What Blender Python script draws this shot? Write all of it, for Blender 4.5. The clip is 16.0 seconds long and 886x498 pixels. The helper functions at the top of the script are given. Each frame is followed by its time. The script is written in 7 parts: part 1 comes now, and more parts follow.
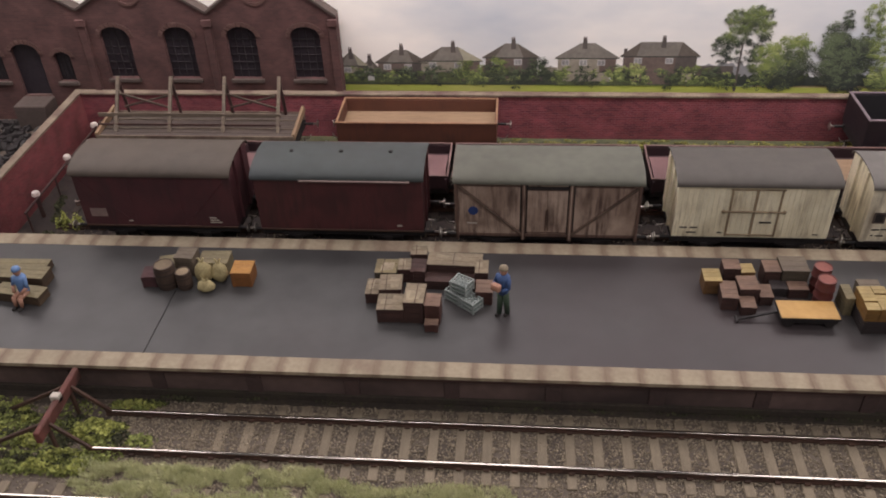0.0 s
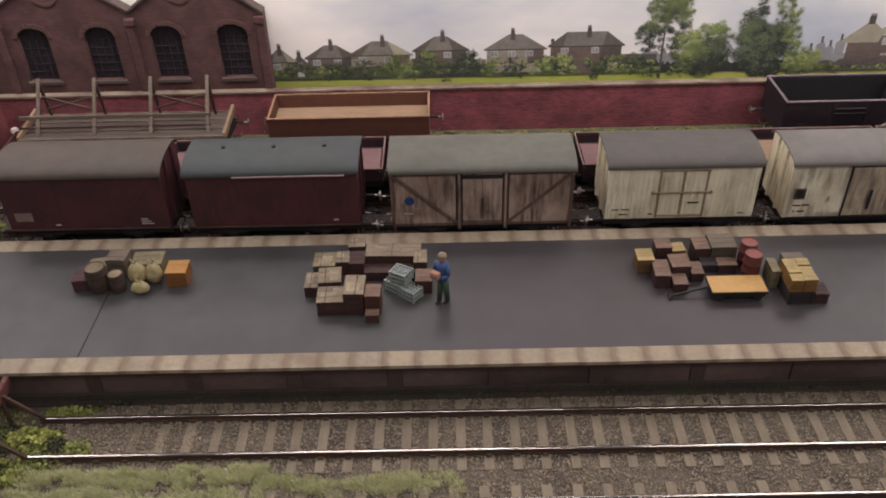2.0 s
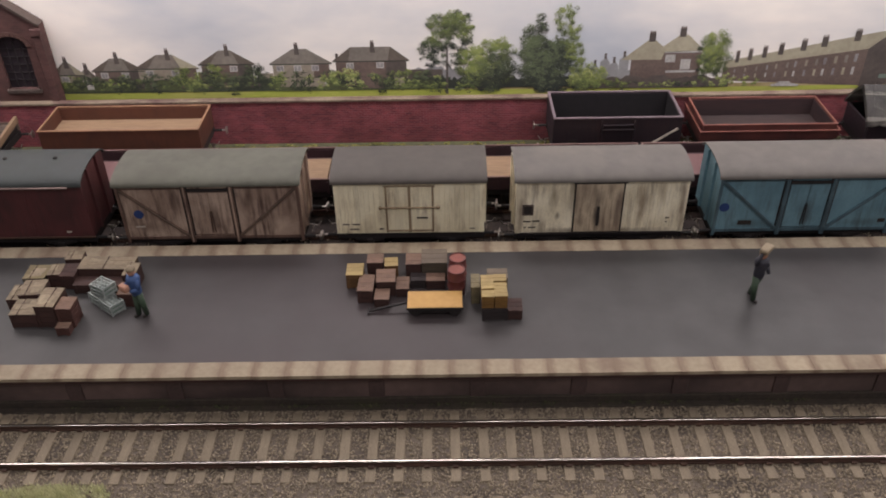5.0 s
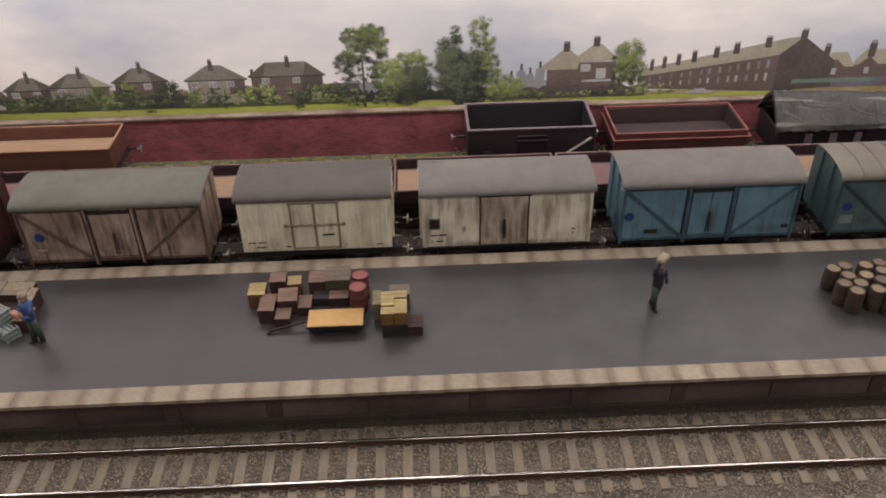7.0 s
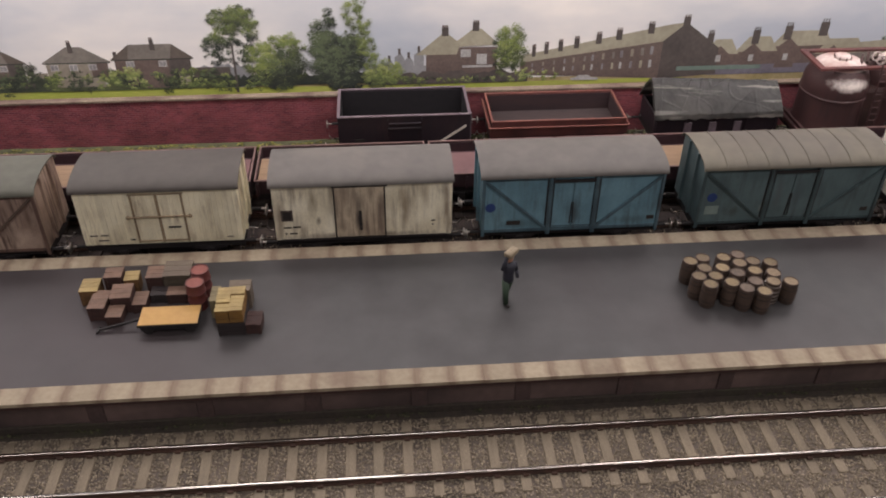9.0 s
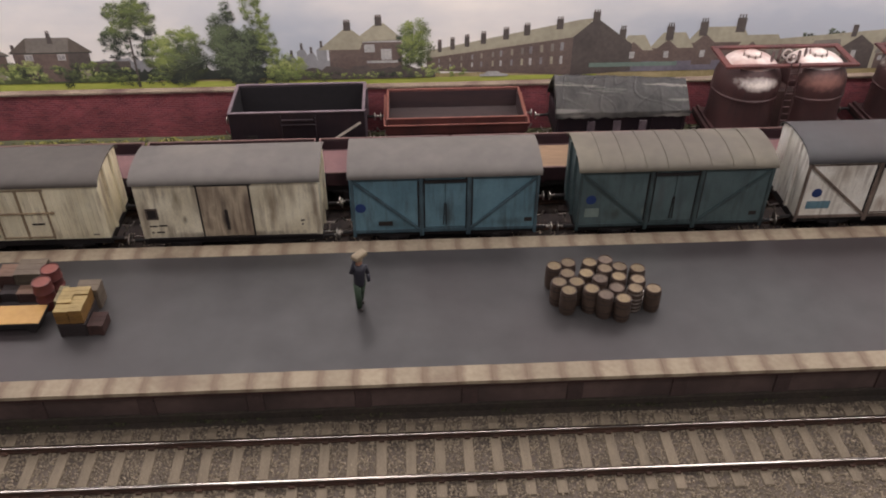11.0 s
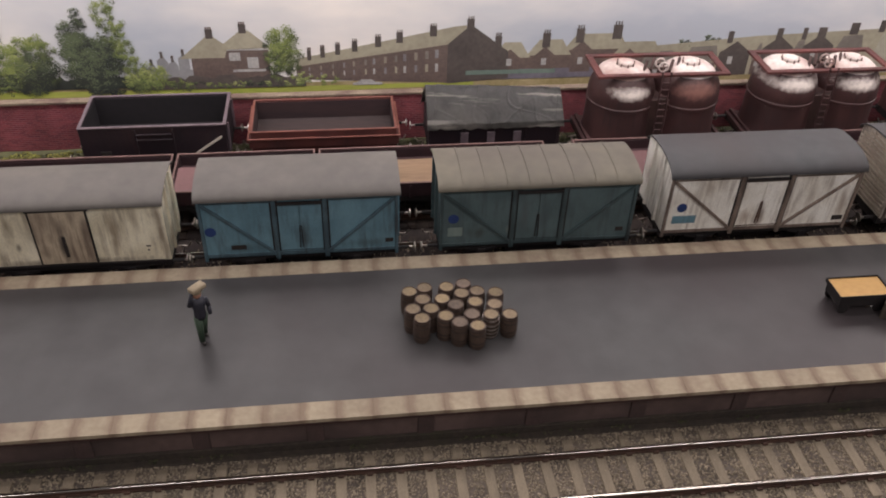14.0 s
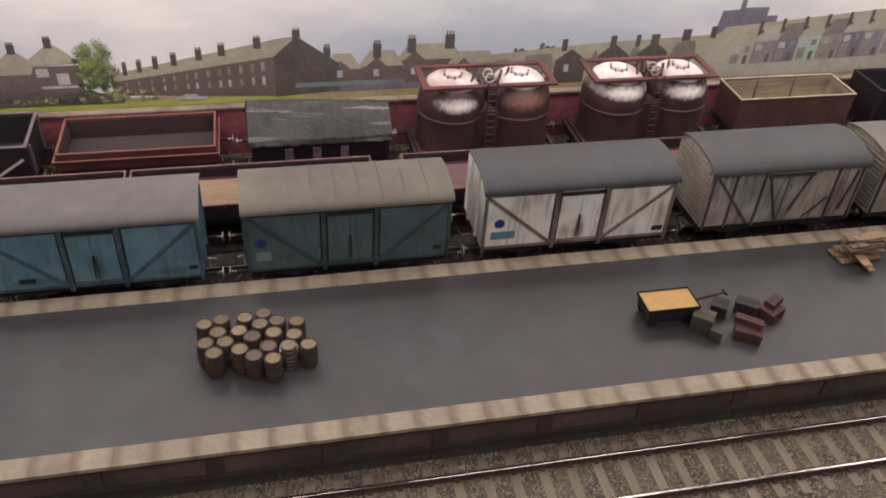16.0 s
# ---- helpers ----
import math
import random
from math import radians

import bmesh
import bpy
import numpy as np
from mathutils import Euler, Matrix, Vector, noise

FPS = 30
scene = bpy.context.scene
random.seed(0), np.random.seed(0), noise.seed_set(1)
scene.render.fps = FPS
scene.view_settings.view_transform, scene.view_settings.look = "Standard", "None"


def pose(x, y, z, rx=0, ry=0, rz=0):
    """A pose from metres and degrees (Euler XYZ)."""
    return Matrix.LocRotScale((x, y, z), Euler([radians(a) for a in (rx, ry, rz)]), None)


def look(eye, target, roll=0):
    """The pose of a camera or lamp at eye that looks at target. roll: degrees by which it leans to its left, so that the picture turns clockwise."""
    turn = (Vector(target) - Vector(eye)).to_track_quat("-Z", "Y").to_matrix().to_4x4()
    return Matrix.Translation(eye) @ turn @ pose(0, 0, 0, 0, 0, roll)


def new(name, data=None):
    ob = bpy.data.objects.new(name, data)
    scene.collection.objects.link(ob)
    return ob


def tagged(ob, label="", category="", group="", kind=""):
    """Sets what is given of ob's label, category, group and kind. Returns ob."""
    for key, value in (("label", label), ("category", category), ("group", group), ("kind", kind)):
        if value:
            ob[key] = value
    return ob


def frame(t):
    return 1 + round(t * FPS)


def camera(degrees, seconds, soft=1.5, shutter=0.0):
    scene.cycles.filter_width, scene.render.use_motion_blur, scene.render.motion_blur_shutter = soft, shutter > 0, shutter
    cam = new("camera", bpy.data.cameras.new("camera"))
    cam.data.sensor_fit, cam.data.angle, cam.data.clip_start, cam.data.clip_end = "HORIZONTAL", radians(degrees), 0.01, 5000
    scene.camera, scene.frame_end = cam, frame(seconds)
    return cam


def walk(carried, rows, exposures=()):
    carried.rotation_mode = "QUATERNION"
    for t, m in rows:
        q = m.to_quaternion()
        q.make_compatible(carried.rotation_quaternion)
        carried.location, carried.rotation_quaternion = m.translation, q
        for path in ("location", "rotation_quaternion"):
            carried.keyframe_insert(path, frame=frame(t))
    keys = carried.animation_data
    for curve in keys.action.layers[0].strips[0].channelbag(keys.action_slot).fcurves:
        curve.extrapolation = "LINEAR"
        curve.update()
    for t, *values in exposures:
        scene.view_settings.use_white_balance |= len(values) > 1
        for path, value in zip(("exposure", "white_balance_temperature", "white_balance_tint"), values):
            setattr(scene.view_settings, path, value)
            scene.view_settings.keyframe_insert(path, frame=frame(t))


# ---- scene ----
MM = 0.001
# ---- camera: a hand's breadth above and before the layout; eye in millimetres, then turn, dip and roll in degrees ----
cam = camera(55.40, 16.0, soft=1.9)
PATH = [
    (0, 226.71, -198.66, 201.55, -5.725, 36.610, -2.257),
    (0.5, 228.89, -197.68, 202.96, -4.140, 36.808, -1.816),
    (1, 230.37, -197.41, 202.01, -2.990, 37.160, -1.539),
    (1.5, 228.45, -199.70, 200.60, -2.354, 36.915, -1.732),
    (2, 226.30, -202.59, 198.52, -0.373, 36.579, -1.409),
    (2.5, 227.70, -208.06, 194.90, 1.830, 36.331, -0.926),
    (3, 241.05, -211.88, 197.33, 2.691, 35.427, -0.388),
    (3.5, 268.81, -211.34, 197.65, 1.780, 35.278, -0.203),
    (4, 295.96, -208.41, 197.53, 0.575, 35.745, -0.243),
    (6.5, 361.61, -200.30, 197.68, -0.910, 35.555, -1.379),
    (7, 363.07, -200.44, 199.93, 1.652, 35.441, -1.200),
    (7.5, 364.94, -195.05, 197.49, 4.179, 35.518, -0.376),
    (8, 363.92, -190.10, 195.54, 5.546, 35.840, -0.528),
    (8.5, 380.25, -191.76, 195.61, 6.203, 35.894, 0.074),
    (9, 404.36, -190.75, 194.67, 5.014, 36.472, 0.620),
    (9.5, 421.77, -188.07, 195.00, 4.037, 36.459, 0.538),
    (10, 435.75, -186.96, 193.63, 3.334, 36.487, 0.457),
    (12.5, 488.77, -182.10, 195.26, 2.817, 38.056, -0.080),
    (13, 483.29, -177.23, 196.36, 5.500, 37.471, 0.080),
    (13.5, 481.54, -174.25, 195.54, 7.508, 37.285, 0.665),
    (14, 495.43, -170.71, 197.13, 8.197, 37.918, 2.203),
    (14.5, 509.32, -167.70, 197.38, 9.568, 37.922, 3.113),
    (15, 520.67, -164.23, 198.65, 11.183, 37.865, 2.963),
    (15.5, 530.15, -164.82, 200.54, 12.940, 37.807, 3.517),
    (16, 538.87, -163.46, 200.38, 14.580, 37.942, 4.250),
]
walk(cam, [(t, pose(x * MM, y * MM, z * MM, 90 - dip, 0, -turn) @ pose(0, 0, 0, 0, 0, roll)) for t, x, y, z, turn, dip, roll in PATH])


# ---- light: a windowless exhibition hall, unseen area lamps placed round the layout ----
world = bpy.data.worlds.new("hall")
scene.world = world
world.use_nodes = True
world.node_tree.nodes["Background"].inputs[0].default_value = (1.0, 0.95, 0.95, 1)
world.node_tree.nodes["Background"].inputs[1].default_value = 0.15


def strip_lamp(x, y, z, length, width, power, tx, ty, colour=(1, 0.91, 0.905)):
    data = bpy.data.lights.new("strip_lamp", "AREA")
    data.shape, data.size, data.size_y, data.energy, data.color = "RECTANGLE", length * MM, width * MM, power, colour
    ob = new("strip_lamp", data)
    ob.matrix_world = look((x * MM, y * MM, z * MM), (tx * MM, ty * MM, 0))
    return tagged(ob, "unseen warm white area lamp set up to light the layout", "lamp", kind="structure")


# Unseen hall lamps behind, placed for the rail glints and forward shadows.
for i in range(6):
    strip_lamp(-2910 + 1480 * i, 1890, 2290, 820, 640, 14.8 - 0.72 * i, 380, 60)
# Unseen fill lamp added in front to brighten the van sides.
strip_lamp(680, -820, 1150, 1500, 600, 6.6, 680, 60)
# Unseen lamps overhead, added for rail highlights and light on the platform.
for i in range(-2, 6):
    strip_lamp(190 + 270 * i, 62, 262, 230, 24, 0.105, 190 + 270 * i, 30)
# Unseen fill lamp added to brighten the backdrop.
backdrop_fill = strip_lamp(380, 130, 235, 1900, 20, 5.0, 380, 200)
backdrop_fill.matrix_world = look((0.38, 0.130, 0.235), (0.38, 0.197, 0.211))


# ---- materials ----
def lin(r, g, b):
    return tuple((c / 255 / 12.92 if c / 255 <= 0.04045 else ((c / 255 + 0.055) / 1.055) ** 2.4) for c in (r, g, b)) + (1,)


def surf(name, c1, c2=None, rough=0.7, metal=0.0, size=3.0, stretch=(1, 1, 1), bump=0.15, dirt=None, dirt_at=0.6, vary=0.0, spec=0.5):
    """Two-scale paint, wood or stone: c1 and c2 mingle over patches of `size` mm, dirt lies in larger stains."""
    m = bpy.data.materials.new(name)
    m.use_nodes = True
    nt = m.node_tree
    nodes, links = nt.nodes, nt.links
    bsdf = nodes["Principled BSDF"]
    bsdf.inputs["Metallic"].default_value = metal
    bsdf.inputs["Specular IOR Level"].default_value = spec
    geo = nodes.new("ShaderNodeNewGeometry")
    mp = nodes.new("ShaderNodeMapping")
    mp.inputs["Scale"].default_value = stretch
    links.new(geo.outputs["Position"], mp.inputs["Vector"])
    big = nodes.new("ShaderNodeTexNoise")
    big.inputs["Scale"].default_value = 1000 / size / 4
    big.inputs["Detail"].default_value = 3
    fine = nodes.new("ShaderNodeTexNoise")
    fine.inputs["Scale"].default_value = 1000 / size * 1.7
    fine.inputs["Detail"].default_value = 4
    for n in (big, fine):
        links.new(mp.outputs["Vector"], n.inputs["Vector"])
    c2 = c2 or tuple(v * 0.72 for v in c1[:3]) + (1,)
    ramp = nodes.new("ShaderNodeValToRGB")
    ramp.color_ramp.elements[0].position, ramp.color_ramp.elements[1].position = 0.36, 0.64
    ramp.color_ramp.elements[0].color, ramp.color_ramp.elements[1].color = c2, c1
    mixf = nodes.new("ShaderNodeMath")
    mixf.operation = "MULTIPLY_ADD"
    mixf.inputs[1].default_value = 0.5
    links.new(fine.outputs["Fac"], mixf.inputs[0])
    half = nodes.new("ShaderNodeMath")
    half.operation = "MULTIPLY"
    half.inputs[1].default_value = 0.5
    links.new(big.outputs["Fac"], half.inputs[0])
    links.new(half.outputs[0], mixf.inputs[2])
    links.new(mixf.outputs[0], ramp.inputs[0])
    colour = ramp.outputs[0]
    if dirt:
        dn = nodes.new("ShaderNodeTexNoise")
        dn.inputs["Scale"].default_value = 1000 / size / 7
        dn.inputs["Detail"].default_value = 5
        links.new(mp.outputs["Vector"], dn.inputs["Vector"])
        dr = nodes.new("ShaderNodeValToRGB")
        dr.color_ramp.elements[0].position, dr.color_ramp.elements[1].position = dirt_at - 0.12, dirt_at + 0.12
        links.new(dn.outputs["Fac"], dr.inputs[0])
        mx = nodes.new("ShaderNodeMix")
        mx.data_type = "RGBA"
        mx.inputs[7].default_value = dirt
        links.new(dr.outputs[0], mx.inputs[0])
        links.new(colour, mx.inputs[6])
        colour = mx.outputs[2]
    if vary:
        oi = nodes.new("ShaderNodeObjectInfo")
        hsv = nodes.new("ShaderNodeHueSaturation")
        vr = nodes.new("ShaderNodeMapRange")
        vr.inputs[3].default_value, vr.inputs[4].default_value = 1 - vary, 1 + vary
        links.new(oi.outputs["Random"], vr.inputs[0])
        links.new(vr.outputs[0], hsv.inputs["Value"])
        links.new(colour, hsv.inputs["Color"])
        colour = hsv.outputs[0]
    links.new(colour, bsdf.inputs["Base Color"])
    rr = nodes.new("ShaderNodeMapRange")
    rr.inputs[3].default_value, rr.inputs[4].default_value = max(0.03, rough - 0.12), min(1, rough + 0.12)
    links.new(big.outputs["Fac"], rr.inputs[0])
    links.new(rr.outputs[0], bsdf.inputs["Roughness"])
    if bump:
        bp = nodes.new("ShaderNodeBump")
        bp.inputs["Strength"].default_value = bump
        bp.inputs["Distance"].default_value = 0.0003
        links.new(fine.outputs["Fac"], bp.inputs["Height"])
        links.new(bp.outputs[0], bsdf.inputs["Normal"])
    return m


def brickwork(name, c1, c2, mortar, width=3.0, height=1.0, axis="xz", bump=0.5):
    m = bpy.data.materials.new(name)
    m.use_nodes = True
    nodes, links = m.node_tree.nodes, m.node_tree.links
    bsdf = nodes["Principled BSDF"]
    geo = nodes.new("ShaderNodeNewGeometry")
    sep = nodes.new("ShaderNodeSeparateXYZ")
    com = nodes.new("ShaderNodeCombineXYZ")
    links.new(geo.outputs["Position"], sep.inputs[0])
    links.new(sep.outputs["X" if axis == "xz" else "Y"], com.inputs[0])
    links.new(sep.outputs["Z"], com.inputs[1])
    br = nodes.new("ShaderNodeTexBrick")
    br.inputs["Color1"].default_value, br.inputs["Color2"].default_value, br.inputs["Mortar"].default_value = c1, c2, mortar
    br.inputs["Scale"].default_value = 1000
    br.inputs["Brick Width"].default_value, br.inputs["Row Height"].default_value = width, height
    br.inputs["Mortar Size"].default_value = 0.12
    br.inputs["Mortar Smooth"].default_value = 0.4
    links.new(com.outputs[0], br.inputs["Vector"])
    nz = nodes.new("ShaderNodeTexNoise")
    nz.inputs["Scale"].default_value = 95
    nz.inputs["Detail"].default_value = 6
    links.new(geo.outputs["Position"], nz.inputs["Vector"])
    mr = nodes.new("ShaderNodeMapRange")
    mr.inputs[1].default_value, mr.inputs[2].default_value = 0.3, 0.7
    mr.inputs[3].default_value, mr.inputs[4].default_value = 0.72, 1.3
    links.new(nz.outputs["Fac"], mr.inputs[0])
    hsv = nodes.new("ShaderNodeHueSaturation")
    links.new(br.outputs["Color"], hsv.inputs["Color"])
    links.new(mr.outputs[0], hsv.inputs["Value"])
    links.new(hsv.outputs[0], bsdf.inputs["Base Color"])
    bsdf.inputs["Roughness"].default_value = 0.85
    bp = nodes.new("ShaderNodeBump")
    bp.inputs["Strength"].default_value, bp.inputs["Distance"].default_value = bump, 0.0003
    bp.invert = True
    links.new(br.outputs["Fac"], bp.inputs["Height"])
    links.new(bp.outputs[0], bsdf.inputs["Normal"])
    return m


M = {}
M["asphalt"] = surf("asphalt", lin(78, 77, 77), lin(62, 60, 61), rough=0.46, size=26, bump=0.06, dirt=lin(68, 58, 60), dirt_at=0.56, spec=0.4)
M["coping"] = surf("coping_stone", lin(170, 156, 134), lin(150, 136, 116), rough=0.8, size=3, vary=0.1, bump=0.2, dirt=lin(120, 98, 86), dirt_at=0.68)
nt = M["coping"].node_tree
tc = nt.nodes.new("ShaderNodeTexCoord")
sx = nt.nodes.new("ShaderNodeSeparateXYZ")
wob = nt.nodes.new("ShaderNodeTexNoise")
wob.inputs["Scale"].default_value = 320
madd = nt.nodes.new("ShaderNodeMath")
madd.operation = "MULTIPLY_ADD"
madd.inputs[1].default_value = 0.0035
jr = nt.nodes.new("ShaderNodeValToRGB")
for pos, val in ((0.0, 0.85), (0.1, 0.5), (0.26, 0.0), (0.74, 0.0), (0.9, 0.45), (1.0, 0.85)):
    e = jr.color_ramp.elements.new(pos) if pos not in (0.0, 1.0) else jr.color_ramp.elements[int(pos)]
    e.color = (val, val, val, 1)
scl = nt.nodes.new("ShaderNodeMapRange")
scl.inputs[1].default_value, scl.inputs[2].default_value = 0.0016, 0.0127
jm = nt.nodes.new("ShaderNodeMix")
jm.data_type = "RGBA"
jm.inputs[7].default_value = lin(128, 110, 94)
base = nt.nodes["Principled BSDF"].inputs["Base Color"]
src = base.links[0].from_socket
nt.links.new(tc.outputs["Object"], sx.inputs[0])
nt.links.new(tc.outputs["Object"], wob.inputs["Vector"])
nt.links.new(wob.outputs["Fac"], madd.inputs[0])
nt.links.new(sx.outputs["X"], madd.inputs[2])
nt.links.new(madd.outputs[0], scl.inputs[0])
nt.links.new(scl.outputs[0], jr.inputs[0])
nt.links.new(jr.outputs[0], jm.inputs[0])
nt.links.new(src, jm.inputs[6])
nt.links.new(jm.outputs[2], base)
M["coping_edge"] = surf("coping_edge", lin(72, 48, 46), lin(56, 40, 39), rough=0.8)
M["platform_wall"] = surf("platform_wall", lin(112, 92, 87), lin(90, 74, 70), rough=0.85, size=7, bump=0.2, dirt=lin(66, 54, 52), dirt_at=0.56, vary=0.08)
M["pier"] = surf("pier_brick", lin(84, 66, 63), lin(68, 55, 53), rough=0.85, size=2, bump=0.3)
M["earth"] = surf("earth", lin(118, 107, 96), lin(92, 82, 74), rough=0.95, size=2, bump=0.6, dirt=lin(70, 62, 56), dirt_at=0.6)
M["ballast"] = surf("ballast", lin(122, 110, 96), lin(92, 83, 73), rough=0.95, size=0.8, bump=0.5, dirt=lin(66, 58, 54), dirt_at=0.62)
M["sleeper"] = surf("sleeper_wood", lin(145, 132, 113), lin(124, 112, 96), rough=0.9, size=1.2, stretch=(3, 0.5, 1), bump=0.4, vary=0.09)
# Siding sleepers and ground, colours darkened for the shade under the wagons.
M["sleeper_shaded"] = surf("oily_sleeper", lin(74, 62, 56), lin(54, 46, 43), rough=0.85, size=1.2, stretch=(3, 0.5, 1), bump=0.4, vary=0.12)
M["ash"] = surf("yard_ash", lin(64, 55, 52), lin(46, 40, 39), rough=0.95, size=2, bump=0.6, dirt=lin(86, 74, 66), dirt_at=0.66)
M["moss"] = surf("dark_mossy_soil", lin(70, 61, 53), lin(52, 46, 41), rough=0.95, size=3, bump=0.8, dirt=lin(62, 60, 44), dirt_at=0.66)
M["rail_side"] = surf("rail_rust", lin(92, 66, 54), lin(62, 46, 40), rough=0.75, size=1.5)
M["rail_top"] = surf("rail_steel", lin(205, 198, 190), lin(176, 166, 158), rough=0.16, metal=1.0, size=4, stretch=(0.1, 1, 1), bump=0, dirt=lin(150, 132, 116), dirt_at=0.66)
rt = M["rail_top"].node_tree
rt.links.remove(rt.nodes["Principled BSDF"].inputs["Roughness"].links[0])
rt.nodes["Principled BSDF"].inputs["Roughness"].default_value = 0.1
M["black"] = surf("dirty_black", lin(44, 38, 38), lin(28, 25, 26), rough=0.7, size=1.5)
M["steel"] = surf("bare_steel", lin(196, 188, 180), lin(130, 120, 112), rough=0.3, metal=0.85, size=1)
M["wall_brick"] = brickwork("wall_brick", lin(126, 58, 64), lin(98, 42, 53), lin(132, 86, 88))
M["wall_brick_side"] = brickwork("wall_brick_side", lin(128, 58, 62), lin(104, 44, 50), lin(132, 92, 90), axis="yz")
M["wall_cap"] = surf("wall_cap", lin(140, 126, 108), lin(112, 96, 84), rough=0.8, size=2, dirt=lin(88, 66, 62), dirt_at=0.6)
M["factory_brick"] = brickwork("factory_brick", lin(85, 56, 54), lin(73, 49, 47), lin(82, 60, 57), bump=0.12)
M["glass_dark"] = surf("grimy_glass", lin(50, 44, 50), lin(36, 32, 38), rough=0.35, size=3)
M["window_bar"] = surf("window_bar", lin(47, 42, 45), rough=0.7)
M["stone_sill"] = surf("stone_sill", lin(82, 70, 65), rough=0.85)
M["brick_arch"] = surf("brick_arch", lin(94, 68, 62), lin(80, 56, 53), rough=0.85, size=1)


# ---- mesh helpers (all in millimetres) ----
def box(bm, x0, x1, y0, y1, z0, z1, bevel=0.0):
    v = [bm.verts.new((x, y, z)) for z in (z0, z1) for y in (y0, y1) for x in (x0, x1)]
    fs = [bm.faces.new([v[i] for i in q]) for q in ((0, 2, 3, 1), (4, 5, 7, 6), (0, 1, 5, 4), (2, 6, 7, 3), (0, 4, 6, 2), (1, 3, 7, 5))]
    if bevel:
        es = list({e for f in fs for e in f.edges})
        bmesh.ops.bevel(bm, geom=es, offset=bevel, segments=1, affect="EDGES")
    return v


def obox(bm, centre, size, angle=0.0, bevel=0.0, tilt=0.0):
    """A box about its centre, turned by angle degrees about z."""
    t = bmesh.new()
    sx, sy, sz = (s / 2 for s in size)
    box(t, -sx, sx, -sy, sy, -sz, sz, bevel)
    t.transform(Matrix.Translation(centre) @ Matrix.Rotation(radians(angle), 4, "Z") @ Matrix.Rotation(radians(tilt), 4, "Y"))
    me = bpy.data.meshes.new("t")
    t.to_mesh(me)
    t.free()
    bm.from_mesh(me)
    bpy.data.meshes.remove(me)


def bar(bm, a, b, w, h=None, up=(0, 0, 1)):
    """A square bar from a to b, w wide and h thick."""
    a, b = Vector(a), Vector(b)
    d = (b - a).normalized()
    s = d.cross(Vector(up))
    s = s.normalized() if s.length > 1e-6 else Vector((1, 0, 0))
    u = s.cross(d)
    h = h or w
    v = [bm.verts.new(p + s * i * w / 2 + u * j * h / 2) for p in (a, b) for i, j in ((-1, -1), (1, -1), (1, 1), (-1, 1))]
    for q in ((3, 2, 1, 0), (4, 5, 6, 7), (0, 1, 5, 4), (1, 2, 6, 5), (2, 3, 7, 6), (3, 0, 4, 7)):
        bm.faces.new([v[i] for i in q])


def rod(bm, a, b, r, n=8, r2=None):
    a, b = Vector(a), Vector(b)
    q = (b - a).to_track_quat("Z", "Y")
    rings = [[bm.verts.new(p + q @ Vector((rr * math.cos(i * 2 * math.pi / n), rr * math.sin(i * 2 * math.pi / n), 0))) for i in range(n)] for p, rr in ((a, r), (b, r2 if r2 is not None else r))]
    for i in range(n):
        bm.faces.new((rings[0][i], rings[0][(i + 1) % n], rings[1][(i + 1) % n], rings[1][i]))
    bm.faces.new(rings[0][::-1])
    bm.faces.new(rings[1])


def turned(bm, profile, n=16, at=(0, 0, 0)):
    """A solid of revolution about z from (radius, height) pairs."""
    rings = [[bm.verts.new((at[0] + r * math.cos(i * 2 * math.pi / n), at[1] + r * math.sin(i * 2 * math.pi / n), at[2] + z)) for i in range(n)] for r, z in profile]
    for lo, hi in zip(rings, rings[1:]):
        for i in range(n):
            bm.faces.new((lo[i], lo[(i + 1) % n], hi[(i + 1) % n], hi[i]))
    bm.faces.new(rings[0][::-1])
    bm.faces.new(rings[-1])


def prism(bm, outline, y0, y1):
    """Extrudes an outline of (x, z) pairs from y0 to y1."""
    lo = [bm.verts.new((x, y0, z)) for x, z in outline]
    hi = [bm.verts.new((x, y1, z)) for x, z in outline]
    bm.faces.new(lo)
    bm.faces.new(hi[::-1])
    for i in range(len(lo)):
        j = (i + 1) % len(lo)
        bm.faces.new((lo[j], lo[i], hi[i], hi[j]))


def arch(x0, x1, z0, z1, rise, n=8):
    """Outline of a round-headed opening, anticlockwise from the lower left."""
    c, w = (x0 + x1) / 2, (x1 - x0) / 2
    return [(x0, z0), (x1, z0)] + [(c + w * math.cos(math.pi * i / n), z1 - rise + rise * math.sin(math.pi * i / n)) for i in range(n + 1)]


def mesh_of(name, bm, material, smooth=False):
    bmesh.ops.recalc_face_normals(bm, faces=bm.faces)
    bm.transform(Matrix.Scale(MM, 4))
    me = bpy.data.meshes.new(name)
    bm.to_mesh(me)
    bm.free()
    me.materials.append(material)
    if smooth:
        for p in me.polygons:
            p.use_smooth = True
        me.set_sharp_from_angle(angle=radians(40))
    return me


def part(name, bm, material, parent=None, label="", smooth=False):
    ob = new(name, mesh_of(name, bm, material, smooth))
    if parent:
        ob.parent = parent
    if label:
        ob["label"] = label
    return ob


def thing(name, x, y, z, label, category, group="", turn=0, kind=""):
    ob = new(name)
    ob.empty_display_size = 0.01
    ob.matrix_world = pose(x * MM, y * MM, z * MM, 0, 0, turn)
    return tagged(ob, label, category, group, kind)


def piece(name, me, parent, x, y, z, turn=0, scale=(1, 1, 1)):
    ob = new(name, me)
    ob.parent = parent
    ob.matrix_local = pose(x * MM, y * MM, z * MM, 0, 0, turn) @ Matrix.Diagonal((*scale, 1))
    return ob


